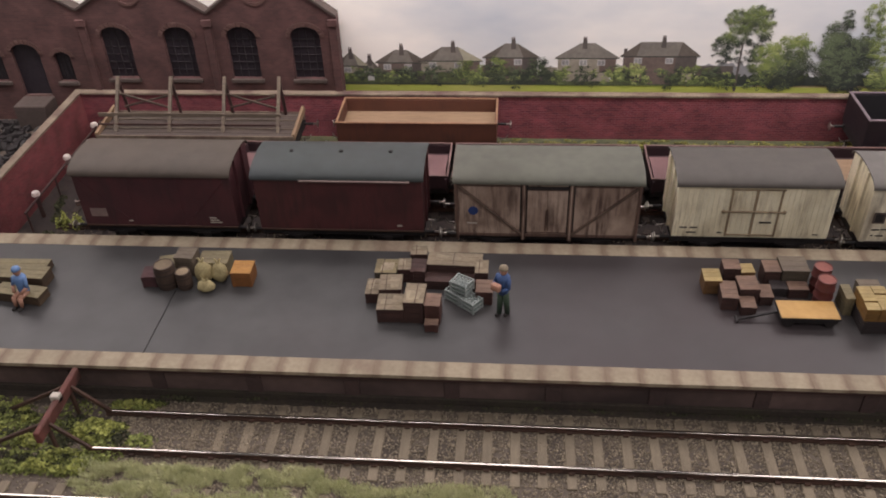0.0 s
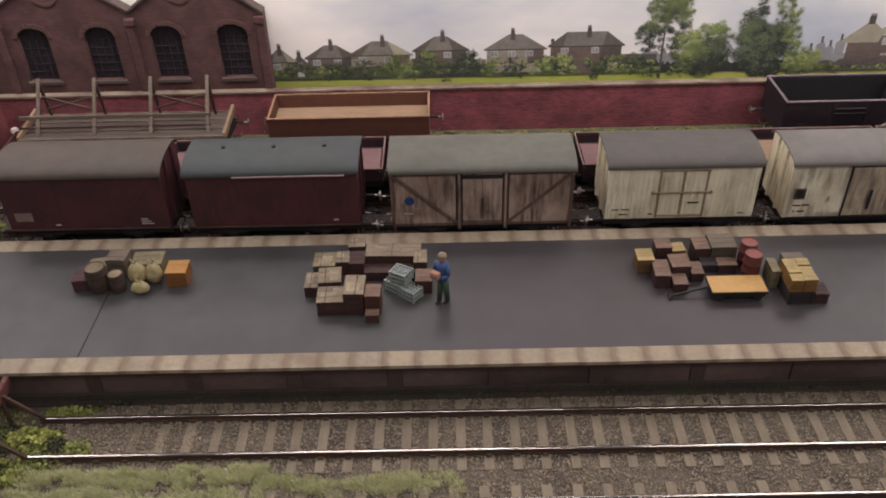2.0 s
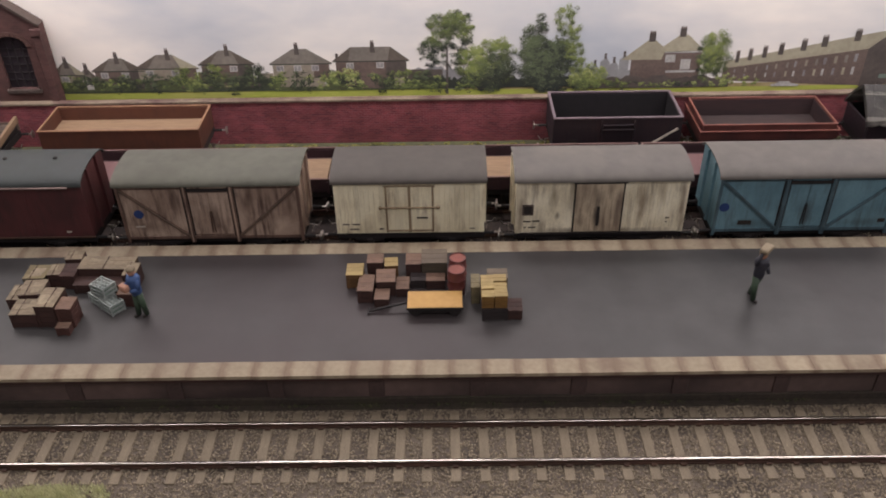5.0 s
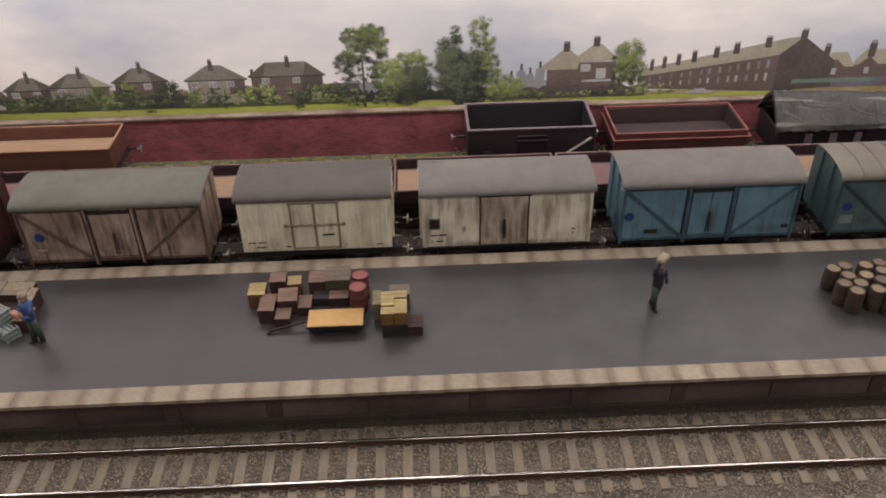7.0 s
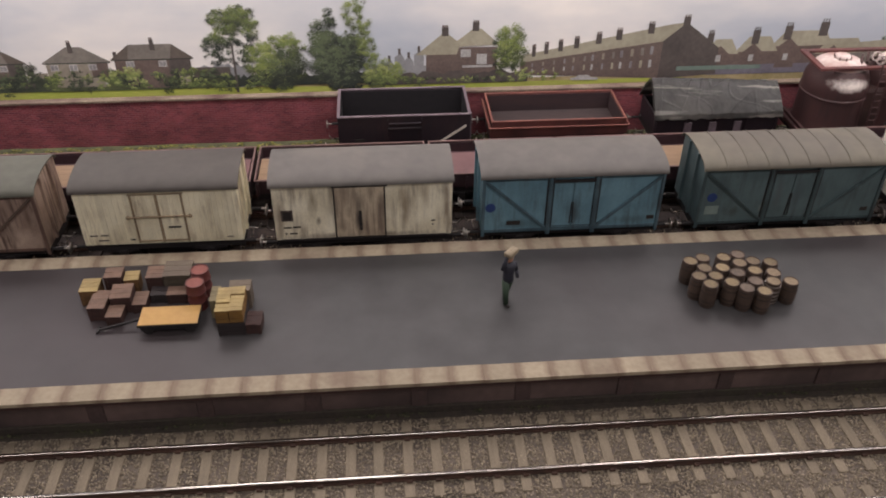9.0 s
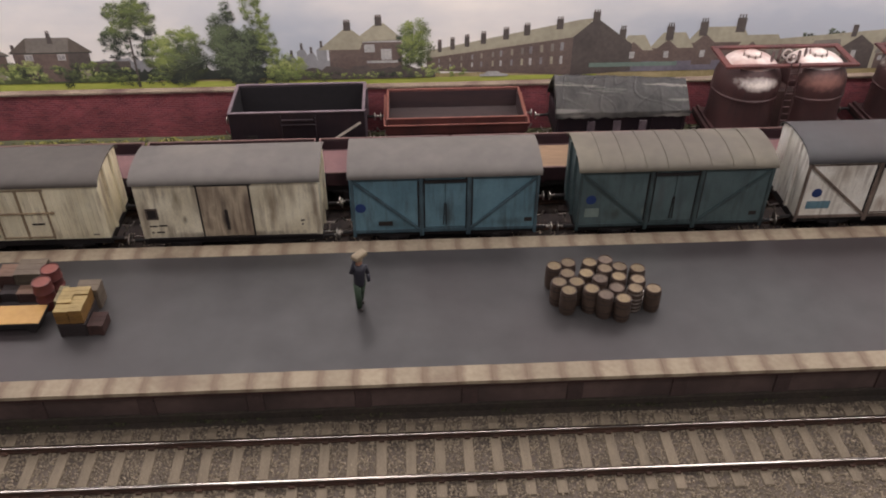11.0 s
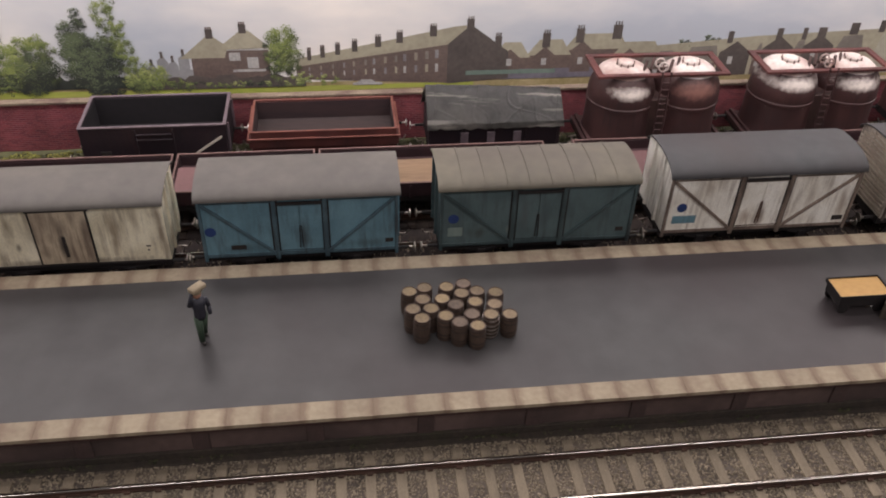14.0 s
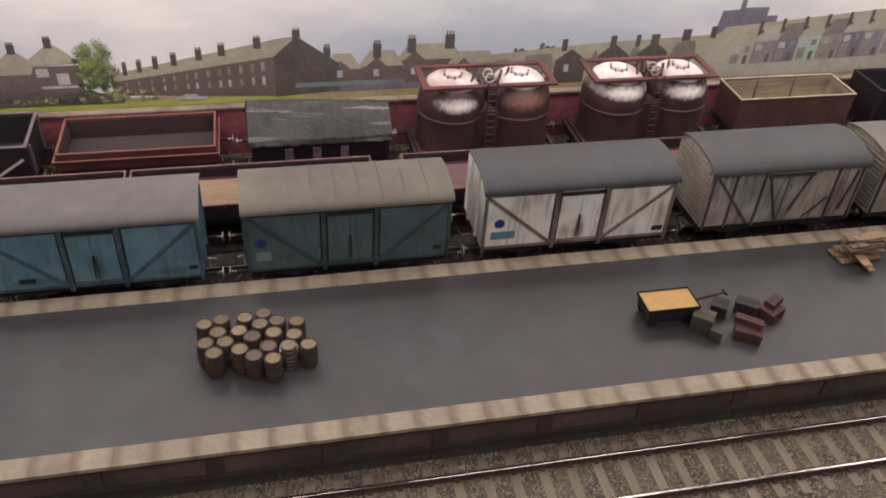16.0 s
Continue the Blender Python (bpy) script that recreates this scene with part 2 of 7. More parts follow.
def solid(name, material, label, category, *boxes, kind="structure", bevel=0.0):
    bm = bmesh.new()
    for b in boxes:
        box(bm, *b, bevel)
    return tagged(part(name, bm, material), label, category, kind=kind)


# ---- setting: baseboard, platform, tracks, walls, backscene ----
RAIL, GROUND = -13.5, -16.2
X0, X1 = -170, 1010
solid("ground", M["earth"], "trackbed of dark earth and ash on the baseboard", "ground", (X0, X1, -330, 196, -40, GROUND))
platform = thing("platform", 0, 0, 0, "long goods platform with grey asphalt top and pale stone edges", "platform", kind="structure")
bm = bmesh.new()
box(bm, X0, 99.35, 7.2, 69.2, -15.9, 0)
box(bm, 99.75, X1, 7.2, 69.2, -15.9, 0)
box(bm, 99.35, 99.75, 7.2, 69.2, -15.9, -0.5)
part("surface", bm, M["asphalt"], platform)
bm = bmesh.new()
box(bm, X0, X1, 3.0, 7.2, -16.1, -1.3)
box(bm, X0, X1, 69.2, 73.5, -16.1, -1.3)
part("retaining_wall", bm, M["platform_wall"], platform)
bm = bmesh.new()
box(bm, X0, X1, 0.9, 7.1, -3.4, -1.25, 0.2)
box(bm, X0, X1, 69.3, 75.8, -2.0, -1.25)
part("edge_course", bm, M["coping_edge"], platform)
# brick piers along the front wall
bm = bmesh.new()
box(bm, -2.6, 2.6, 0.2, 1.0, -14.3, 0, 0.15)
pier_mesh = mesh_of("pier", bm, M["pier"])
for i in range(34):
    piece("pier", pier_mesh, platform, -136.4 + i * 34.4, 2.2, -2.0)
bm = bmesh.new()
box(bm, 0.0, 10.99, 0, 7.15, -1.3, 0.1, 0.05)
stone_mesh = mesh_of("coping_stone", bm, M["coping"])
for i in range(107):
    x = X0 + i * 11
    piece("coping_stone", stone_mesh, platform, x, 0.02 * ((i * 7) % 5), 0.015 * ((i * 5) % 4) - 0.03)
    piece("coping_stone", stone_mesh, platform, x + 4, 69.0 + 0.02 * ((i * 3) % 5), 0.015 * ((i * 11) % 4) - 0.03)


bm = bmesh.new()
box(bm, X0, X1, 1.9, 3.1, -16.1, -12.6, 0.2)
box(bm, X0, X1, -0.4, 2.0, -16.15, -15.3, 0.3)
part("wall_plinth", bm, M["moss"], platform, "dark mossy foot of the platform wall")

# tracks
bm = bmesh.new()
box(bm, -1.65, 1.65, -15, 15, -1.6, 0, 0.2)
sleeper_mesh = mesh_of("sleeper", bm, M["sleeper"])
# Dark copy of the sleeper, with the shade under wagons in its colour.
bm = bmesh.new()
box(bm, -1.65, 1.65, -15, 15, -1.6, 0, 0.2)
shaded_mesh = mesh_of("sleeper", bm, M["sleeper_shaded"])
bm = bmesh.new()
for sy in (-8.25, 8.25):
    for d in (-1.15, 1.15):
        box(bm, -0.9, 0.9, sy + d - 0.55, sy + d + 0.55, 0.0, 0.9, 0.15)
chair_mesh = mesh_of("rail_chair", bm, M["rail_side"])


def track(name, label, x0, x1, yc, slope, sleepers_from, step=9.45, jitter=0.25):
    t = thing(name, 0, 0, 0, label, "railway track", kind="structure")
    rnd = random.Random(name)
    for side in (8.25, -8.25):
        y0, y1 = yc(x0) + side, yc(x1) + side
        bm = bmesh.new()
        bar(bm, (x0, y0, RAIL - 0.95), (x1, y1, RAIL - 0.95), 0.35, 1.5)
        bar(bm, (x0, y0, RAIL - 1.85), (x1, y1, RAIL - 1.85), 1.7, 0.4)
        bar(bm, (x0, y0, RAIL - 0.35), (x1, y1, RAIL - 0.35), 0.95, 0.6)
        rail = part("rail", bm, M["rail_side"], t, "rusty steel rail with a polished head")
        bm = bmesh.new()
        crown = [(0.5 * math.sin(a) / math.sin(0.36), 1.42 * (math.cos(a) - math.cos(0.36))) for a in [0.36 - 0.72 * k / 12 for k in range(13)]]
        ends = [[bm.verts.new((xx, yy + dy, RAIL - 0.045 + dz)) for dy, dz in crown] for xx, yy in ((x0, y0), (x1, y1))]
        for k in range(12):
            bm.faces.new((ends[0][k], ends[1][k], ends[1][k + 1], ends[0][k + 1]))
        for e in ends:
            bm.faces.new(e)
        part("rail_head", bm, M["rail_top"], rail, "bright worn running surface", True)
    n = int((x1 - sleepers_from) / step)
    for i in range(n):
        x = sleepers_from + i * step + rnd.uniform(-jitter, jitter)
        sunk = 0.9 * max(0.0, 1 - (x - 100) / 60) if name == "track_platform" else 0.0
        piece("sleeper", shaded_mesh if yc(x) > 60 else sleeper_mesh, t, x, yc(x), -15.55 - sunk + rnd.uniform(-0.06, 0.06), rnd.uniform(-0.8, 0.8))
        piece("rail_chair", chair_mesh, t, x, yc(x), -15.5)
    return t


track("track_platform", "plain track with brown sleepers along the platform", 88, X1, lambda x: -15.75 - 0.0027 * (x - 100), 0, 103.6, 8.99)
track("track_front", "plain track with weathered sleepers nearest the viewer", X0, X1, lambda x: -52.0, 0, X0)
track("track_vans", "siding track beneath the row of vans", 20, X1, lambda x: 94.5, 0, 22)
track("track_middle", "siding track beneath the low open wagons", 20, X1, lambda x: 130.0, 0, 22)
track("track_rear", "siding track beside the brick wall", 20, X1, lambda x: 164.5, 0, 22)

# Dark sheet over the ground stands for the shade beneath the wagons.
solid("yard_ground", M["ash"], "ash ground between the goods sidings, darkened for the shade under the wagons", "ground", (2.0, X1, 72, 185.0, GROUND - 0.4, GROUND + 0.06))
# brick walls round the yard
solid("wall_north", M["wall_brick"], "red brick boundary wall of the goods yard", "wall", (2, X1, 185.0, 188.0, -16.1, 10.6))
solid("wall_west", M["wall_brick_side"], "red brick side wall of the goods yard", "wall", (-1.0, 2.0, 78, 188.0, -16.1, 10.6))
solid("wall_coping", M["wall_cap"], "pale stone coping on the yard wall", "wall coping", (2.6, X1, 184.4, 188.4, 10.6, 11.8), (-1.6, 2.6, 77.4, 188.4, 10.6, 11.8), bevel=0.2)

# printed backscene board
sky = bpy.data.materials.new("printed_sky")
sky.use_nodes = True
nodes, links = sky.node_tree.nodes, sky.node_tree.links
geo = nodes.new("ShaderNodeNewGeometry")
mp = nodes.new("ShaderNodeMapping")
mp.inputs["Scale"].default_value = (7, 7, 17)
nz = nodes.new("ShaderNodeTexNoise")
nz.inputs["Scale"].default_value, nz.inputs["Detail"].default_value = 1.0, 5
rp = nodes.new("ShaderNodeValToRGB")
rp.color_ramp.elements[0].position, rp.color_ramp.elements[1].position = 0.3, 0.56
rp.color_ramp.elements[0].color, rp.color_ramp.elements[1].color = lin(188, 194, 204), lin(246, 240, 234)
links.new(geo.outputs["Position"], mp.inputs["Vector"])
links.new(mp.outputs["Vector"], nz.inputs["Vector"])
links.new(nz.outputs["Fac"], rp.inputs[0])
links.new(rp.outputs[0], nodes["Principled BSDF"].inputs["Base Color"])
nodes["Principled BSDF"].inputs["Roughness"].default_value = 0.6
solid("backdrop", sky, "printed backscene board with a cloudy sky", "backscene", (-420, X1 + 250, 197, 200, -40, 165))

# ---- rolling stock ----
def paint(name, c, c2, dirt, at=0.55, vary=0.0, runs=0.7):
    """Weathered paint: soft patches of c and c2, sparse vertical runs of dirt, fine grain."""
    m = bpy.data.materials.new(name)
    m.use_nodes = True
    nodes, links = m.node_tree.nodes, m.node_tree.links
    bsdf = nodes["Principled BSDF"]
    geo = nodes.new("ShaderNodeNewGeometry")

    def cloud(scale, detail, stretch=(1, 1, 1)):
        mp = nodes.new("ShaderNodeMapping")
        mp.inputs["Scale"].default_value = stretch
        n = nodes.new("ShaderNodeTexNoise")
        n.inputs["Scale"].default_value, n.inputs["Detail"].default_value = scale, detail
        links.new(geo.outputs["Position"], mp.inputs["Vector"])
        links.new(mp.outputs["Vector"], n.inputs["Vector"])
        return n.outputs["Fac"]

    def spread(src, a, b, lo, hi):
        r = nodes.new("ShaderNodeMapRange")
        for i, v in enumerate((a, b, lo, hi)):
            r.inputs[i + 1].default_value = v
        links.new(src, r.inputs[0])
        return r.outputs[0]

    def blend(fac, one, two):
        x = nodes.new("ShaderNodeMix")
        x.data_type = "RGBA"
        links.new(fac, x.inputs[0])
        for k, v in ((6, one), (7, two)):
            if isinstance(v, tuple):
                x.inputs[k].default_value = v
            else:
                links.new(v, x.inputs[k])
        return x.outputs[2]

    def times(p, q):
        x = nodes.new("ShaderNodeMath")
        x.operation = "MULTIPLY"
        links.new(p, x.inputs[0])
        links.new(q, x.inputs[1])
        return x.outputs[0]

    colour = blend(spread(cloud(75, 5), 0.38, 0.62, 0.0, 1.0), c2, c)
    mask = spread(cloud(110, 3, (1, 1, 0.5)), at - 0.12, at + 0.1, 0.0, runs)
    drips = spread(cloud(620, 5, (1, 1, 0.11)), 0.42, 0.62, 0.0, 1.0)
    colour = blend(times(mask, drips), colour, dirt)
    thin = spread(cloud(1500, 3, (1, 1, 0.06)), 0.6, 0.72, 0.0, 0.45 * runs)
    colour = blend(thin, colour, dirt)
    grain = cloud(2600, 3)
    hsv = nodes.new("ShaderNodeHueSaturation")
    links.new(spread(grain, 0.3, 0.7, 0.88, 1.1), hsv.inputs["Value"])
    links.new(colour, hsv.inputs["Color"])
    tone = hsv.outputs[0]
    if vary:
        each = nodes.new("ShaderNodeObjectInfo")
        shift = nodes.new("ShaderNodeHueSaturation")
        links.new(spread(each.outputs["Random"], 0.0, 1.0, 1 - vary, 1 + 0.4 * vary), shift.inputs["Value"])
        links.new(tone, shift.inputs["Color"])
        tone = shift.outputs[0]
    links.new(tone, bsdf.inputs["Base Color"])
    links.new(spread(grain, 0.3, 0.7, 0.6 - 0.1, 0.6 + 0.12), bsdf.inputs["Roughness"])
    bp = nodes.new("ShaderNodeBump")
    bp.inputs["Strength"].default_value, bp.inputs["Distance"].default_value = 0.2, 0.0003
    links.new(grain, bp.inputs["Height"])
    links.new(bp.outputs[0], bsdf.inputs["Normal"])
    return m


def blotted(base, blots, run=0.3, ragged=1.3):
    """A copy of `base` with ragged stains on the thing: (x, z, half width, half height, colour, strength) in millimetres."""
    m = base.copy()
    nt = m.node_tree
    for x, z, rx, rz, colour, strength in blots:
        tc = nt.nodes.new("ShaderNodeTexCoord")
        mp = nt.nodes.new("ShaderNodeMapping")
        mp.inputs["Location"].default_value = (-x / rx, 0, -z / rz)
        mp.inputs["Scale"].default_value = (1000 / rx, 0, 1000 / rz)
        ln = nt.nodes.new("ShaderNodeVectorMath")
        ln.operation = "LENGTH"
        st = nt.nodes.new("ShaderNodeMapping")
        st.inputs["Scale"].default_value = (1, 1, run)
        nz = nt.nodes.new("ShaderNodeTexNoise")
        nz.inputs["Scale"].default_value, nz.inputs["Detail"].default_value = 480, 5
        ad = nt.nodes.new("ShaderNodeMath")
        ad.operation = "MULTIPLY_ADD"
        ad.inputs[1].default_value = ragged
        rm = nt.nodes.new("ShaderNodeMapRange")
        rm.inputs[1].default_value, rm.inputs[2].default_value = 0.75, 1.65
        rm.inputs[3].default_value, rm.inputs[4].default_value = strength, 0.0
        mx = nt.nodes.new("ShaderNodeMix")
        mx.data_type = "RGBA"
        mx.inputs[7].default_value = colour
        into = nt.nodes["Principled BSDF"].inputs["Base Color"]
        was = into.links[0].from_socket
        nt.links.new(tc.outputs["Object"], mp.inputs["Vector"])
        nt.links.new(mp.outputs[0], ln.inputs[0])
        nt.links.new(tc.outputs["Object"], st.inputs["Vector"])
        nt.links.new(st.outputs[0], nz.inputs["Vector"])
        nt.links.new(nz.outputs["Fac"], ad.inputs[0])
        nt.links.new(ln.outputs["Value"], ad.inputs[2])
        nt.links.new(ad.outputs[0], rm.inputs[0])
        nt.links.new(rm.outputs[0], mx.inputs[0])
        nt.links.new(was, mx.inputs[6])
        nt.links.new(mx.outputs[2], into)
    return m


M["bauxite"] = paint("bauxite_paint", lin(84, 45, 50), lin(73, 41, 46), lin(58, 39, 42), 0.56)
M["bauxite_dark"] = paint("bauxite_dark", lin(88, 46, 48), lin(74, 40, 42), lin(58, 38, 38), 0.54)
M["bare_wood"] = paint("weathered_grey_boards", lin(184, 162, 146), lin(150, 128, 114), lin(78, 58, 52), 0.5, runs=0.9)
M["cream"] = paint("cream_paint", lin(250, 242, 214), lin(236, 226, 196), lin(150, 130, 104), 0.54, vary=0.13)
M["cream_dirty"] = paint("stained_cream_paint", lin(248, 240, 216), lin(224, 214, 188), lin(126, 110, 94), 0.52, runs=0.6)
M["blue"] = paint("faded_blue_paint", lin(112, 148, 162), lin(96, 130, 144), lin(72, 84, 88), 0.54, runs=0.6)
M["teal"] = paint("dull_teal_paint", lin(91, 109, 111), lin(79, 96, 98), lin(60, 63, 65), 0.54, runs=0.6)
M["white"] = paint("chalky_white_paint", lin(255, 252, 244), lin(236, 230, 218), lin(150, 134, 120), 0.52, runs=0.6)
M["grey_van"] = paint("dusty_grey_paint", lin(180, 172, 160), lin(148, 139, 130), lin(88, 75, 70), 0.5, runs=0.8)
M["roof_grey"] = surf("grey_roof", lin(114, 109, 104), lin(99, 95, 91), rough=0.6, size=9, bump=0.06, dirt=lin(136, 129, 120), dirt_at=0.68)
M["roof_dark"] = surf("dark_grey_roof", lin(80, 80, 82), lin(68, 68, 70), rough=0.6, size=9, bump=0.06, dirt=lin(74, 68, 68), dirt_at=0.6)
M["roof_ash"] = surf("ash_grey_roof", lin(90, 84, 79), lin(77, 72, 68), rough=0.6, size=9, bump=0.06, dirt=lin(76, 68, 66), dirt_at=0.6)
M["roof_brown"] = surf("brown_grey_roof", lin(86, 76, 68), lin(76, 67, 60), rough=0.65, size=8, bump=0.06, dirt=lin(92, 80, 72), dirt_at=0.62)
M["roof_slate"] = surf("blue_grey_roof", lin(66, 72, 72), lin(58, 62, 62), rough=0.6, size=9, bump=0.06, dirt=lin(64, 68, 74), dirt_at=0.62)
M["roof_buff"] = surf("buff_grey_roof", lin(122, 116, 102), lin(105, 100, 89), rough=0.65, size=9, bump=0.06, dirt=lin(100, 92, 86), dirt_at=0.66)
M["roof_moss"] = surf("mossy_grey_roof", lin(104, 104, 93), lin(90, 89, 80), rough=0.65, size=9, bump=0.06, dirt=lin(80, 78, 68), dirt_at=0.6)
M["disc_blue"] = surf("blue_disc", lin(42, 66, 122), rough=0.6)
M["mark_white"] = surf("white_lettering", lin(206, 196, 184), rough=0.7)
M["mark_black"] = surf("black_lettering", lin(50, 44, 42), rough=0.7)
M["panel_grey"] = surf("label_panel", lin(150, 130, 124), lin(128, 108, 104), rough=0.7)


M["bare_wood"] = blotted(M["bare_wood"], ((22, 20, 2.2, 9, lin(70, 50, 44), 0.8), (52, 20, 2.4, 8, lin(74, 54, 47), 0.75), (68, 16, 2.0, 10, lin(84, 62, 54), 0.7), (10, 6, 8, 3, lin(88, 66, 58), 0.6), (37, 10, 2.6, 8, lin(66, 48, 43), 0.7)))
M["cream"] = blotted(M["cream"], ((29.6, 14, 2.0, 12, lin(140, 116, 90), 0.75), (37, 9, 1.8, 7, lin(130, 108, 86), 0.7), (20.5, 10, 1.4, 9, lin(160, 138, 108), 0.6), (29, 3, 11, 1.6, lin(124, 104, 84), 0.6), (29, 24.4, 10, 1.6, lin(150, 128, 104), 0.6)))
M["cream_dirty"] = blotted(M["cream_dirty"], ((15, 18, 2.4, 8, lin(150, 136, 112), 0.8), (17, 9, 1.2, 2.6, lin(90, 80, 68), 0.8), (50, 14, 2.4, 12, lin(140, 120, 98), 0.7), (58, 20, 2.0, 8, lin(150, 132, 108), 0.6), (34, 1.6, 34, 1.7, lin(96, 80, 70), 0.7), (2, 10, 2.0, 14, lin(120, 102, 88), 0.7), (66.5, 14, 1.6, 14, lin(130, 112, 96), 0.7)))
M["blue"] = blotted(M["blue"], ((36.8, 9, 2.0, 8, lin(58, 66, 70), 0.75), (15, 4, 9, 2.6, lin(70, 86, 92), 0.6), (60, 4, 10, 2.4, lin(68, 84, 90), 0.55)))
M["teal"] = blotted(M["teal"], ((32, 14, 2.4, 10, lin(84, 90, 92), 0.6), (40, 12, 2.6, 10, lin(66, 74, 78), 0.6), (15, 6, 4, 3, lin(60, 62, 56), 0.6), (27, 7, 2, 2.6, lin(126, 136, 130), 0.7)))
M["white"] = blotted(M["white"], ((38.5, 8, 2.2, 8, lin(108, 84, 72), 0.85), (33, 8, 2.6, 4, lin(164, 140, 122), 0.7), (16, 22, 2.6, 5, lin(168, 152, 138), 0.7), (58, 16, 2.2, 9, lin(176, 162, 148), 0.6), (72, 12, 2.2, 9, lin(168, 148, 132), 0.6)))
M["grey_van"] = blotted(M["grey_van"], ((5, 6, 5, 6, lin(132, 118, 108), 0.7), (20, 5, 6, 4, lin(120, 106, 98), 0.7), (62, 12, 5, 10, lin(128, 112, 102), 0.7), (36, 3, 30, 2.4, lin(104, 88, 80), 0.7)))

# shared running gear
bm = bmesh.new()
turned(bm, [(0.4, -0.3), (5.4, -0.3), (5.9, 0.1), (5.9, 0.5), (5.2, 0.6), (4.4, 0.3), (1.2, 0.5), (0.4, 0.6)], 20)
bm.transform(Matrix.Rotation(radians(90), 4, "X"))
wheel_mesh = mesh_of("wheel", bm, M["black"], True)
bm = bmesh.new()
rod(bm, (0, 0, 0), (4.2, 0, 0), 0.7, 8)
box(bm, -0.6, 0.2, -1.2, 1.2, -1.2, 1.2, 0.1)
buffer_mesh = mesh_of("buffer", bm, M["black"], True)
bm = bmesh.new()
rod(bm, (4.0, 0, 0), (6.0, 0, 0), 0.45, 8)
turned(bm, [(1.0, 0), (1.9, 0.25), (1.9, 0.6), (1.2, 0.8)], 14)
for v in bm.verts[-56:]:
    x, y, z = v.co
    v.co = (6.0 + z, y, x)
bhead_mesh = mesh_of("buffer_head", bm, M["steel"], True)
bm = bmesh.new()
box(bm, -1.5, 1.5, -1.2, 0.2, -2.6, 1.8, 0.25)
bar(bm, (-6, -0.4, 1.8), (6, -0.4, 1.8), 0.8, 0.8)
bar(bm, (-6, -0.4, 1.6), (-1, -0.4, 0.4), 0.7, 0.6)
bar(bm, (6, -0.4, 1.6), (1, -0.4, 0.4), 0.7, 0.6)
axle_mesh = mesh_of("axlebox", bm, M["black"])
bm = bmesh.new()
bar(bm, (0, 0, 0), (4.0, 0, -0.6), 0.5)
bar(bm, (4.0, 0, -0.6), (5.2, 0, 1.4), 0.5)
bar(bm, (1.5, -2.2, -2.4), (1.5, 2.2, -2.4), 0.5)
bar(bm, (1.5, 0, 0), (1.5, 0, -2.4), 0.6)
coupling_mesh = mesh_of("coupling", bm, M["steel"])


def gear(t, L, W, z0, ox=0.0, oy=0.0):
    """Solebars, wheels, axleboxes, buffers and couplings beneath a wagon of length L and width W whose floor is at z0."""
    bm = bmesh.new()
    shift = Matrix.Translation((ox, oy, 0))
    for y in (0.9, W - 0.9 - 1.0):
        bm = bmesh.new()
        box(bm, 1, L - 1, y, y + 1.0, z0 - 3.2, z0, 0.15)
        bm.transform(shift)
        part("solebar", bm, M["black"], t)
    for x in (0.2, L - 1.4):
        bm = bmesh.new()
        box(bm, x, x + 1.2, 1, W - 1, z0 - 3.4, z0)
        bm.transform(shift)
        part("headstock", bm, M["black"], t)
    bm = bmesh.new()
    bar(bm, (L * 0.25, W / 2 - 7.5, z0 - 6.5), (L * 0.75, W / 2 - 11.5, z0 - 4.0), 0.6, 0.5)
    bar(bm, (L * 0.36, W / 2 - 8, z0 - 7.2), (L * 0.64, W / 2 - 8, z0 - 7.2), 0.7, 1.8)
    bm.transform(shift)
    part("brake_gear", bm, M["black"], t)
    for fx in (0.22, 0.78):
        for y, s in ((W / 2 - 8.25, 1), (W / 2 + 8.25, -1)):
            piece("wheel", wheel_mesh, t, ox + L * fx, oy + y, RAIL + 5.9)
        for y, turn in ((1.2, 0), (W - 1.2, 180)):
            piece("axlebox", axle_mesh, t, ox + L * fx, oy + y, z0 - 4.8, turn)
    for x, turn in ((L, 0), (0, 180)):
        for y in (W / 2 - 11, W / 2 + 11):
            b = piece("buffer", buffer_mesh, t, ox + x, oy + y, z0 - 1.6, turn)
            h = new("buffer_head", bhead_mesh)
            h.parent = b
        piece("coupling", coupling_mesh, t, ox + x, oy + W / 2, z0 - 3.2, turn)


def roof_outline(y, W, ze, zt, over):
    """Height of a curved roof at y over the body's width."""
    u = (y - W / 2) / (W / 2 + over)
    return ze + (zt - 3.0 - ze) * math.sqrt(max(0.0, 1 - abs(u) ** 2.25))


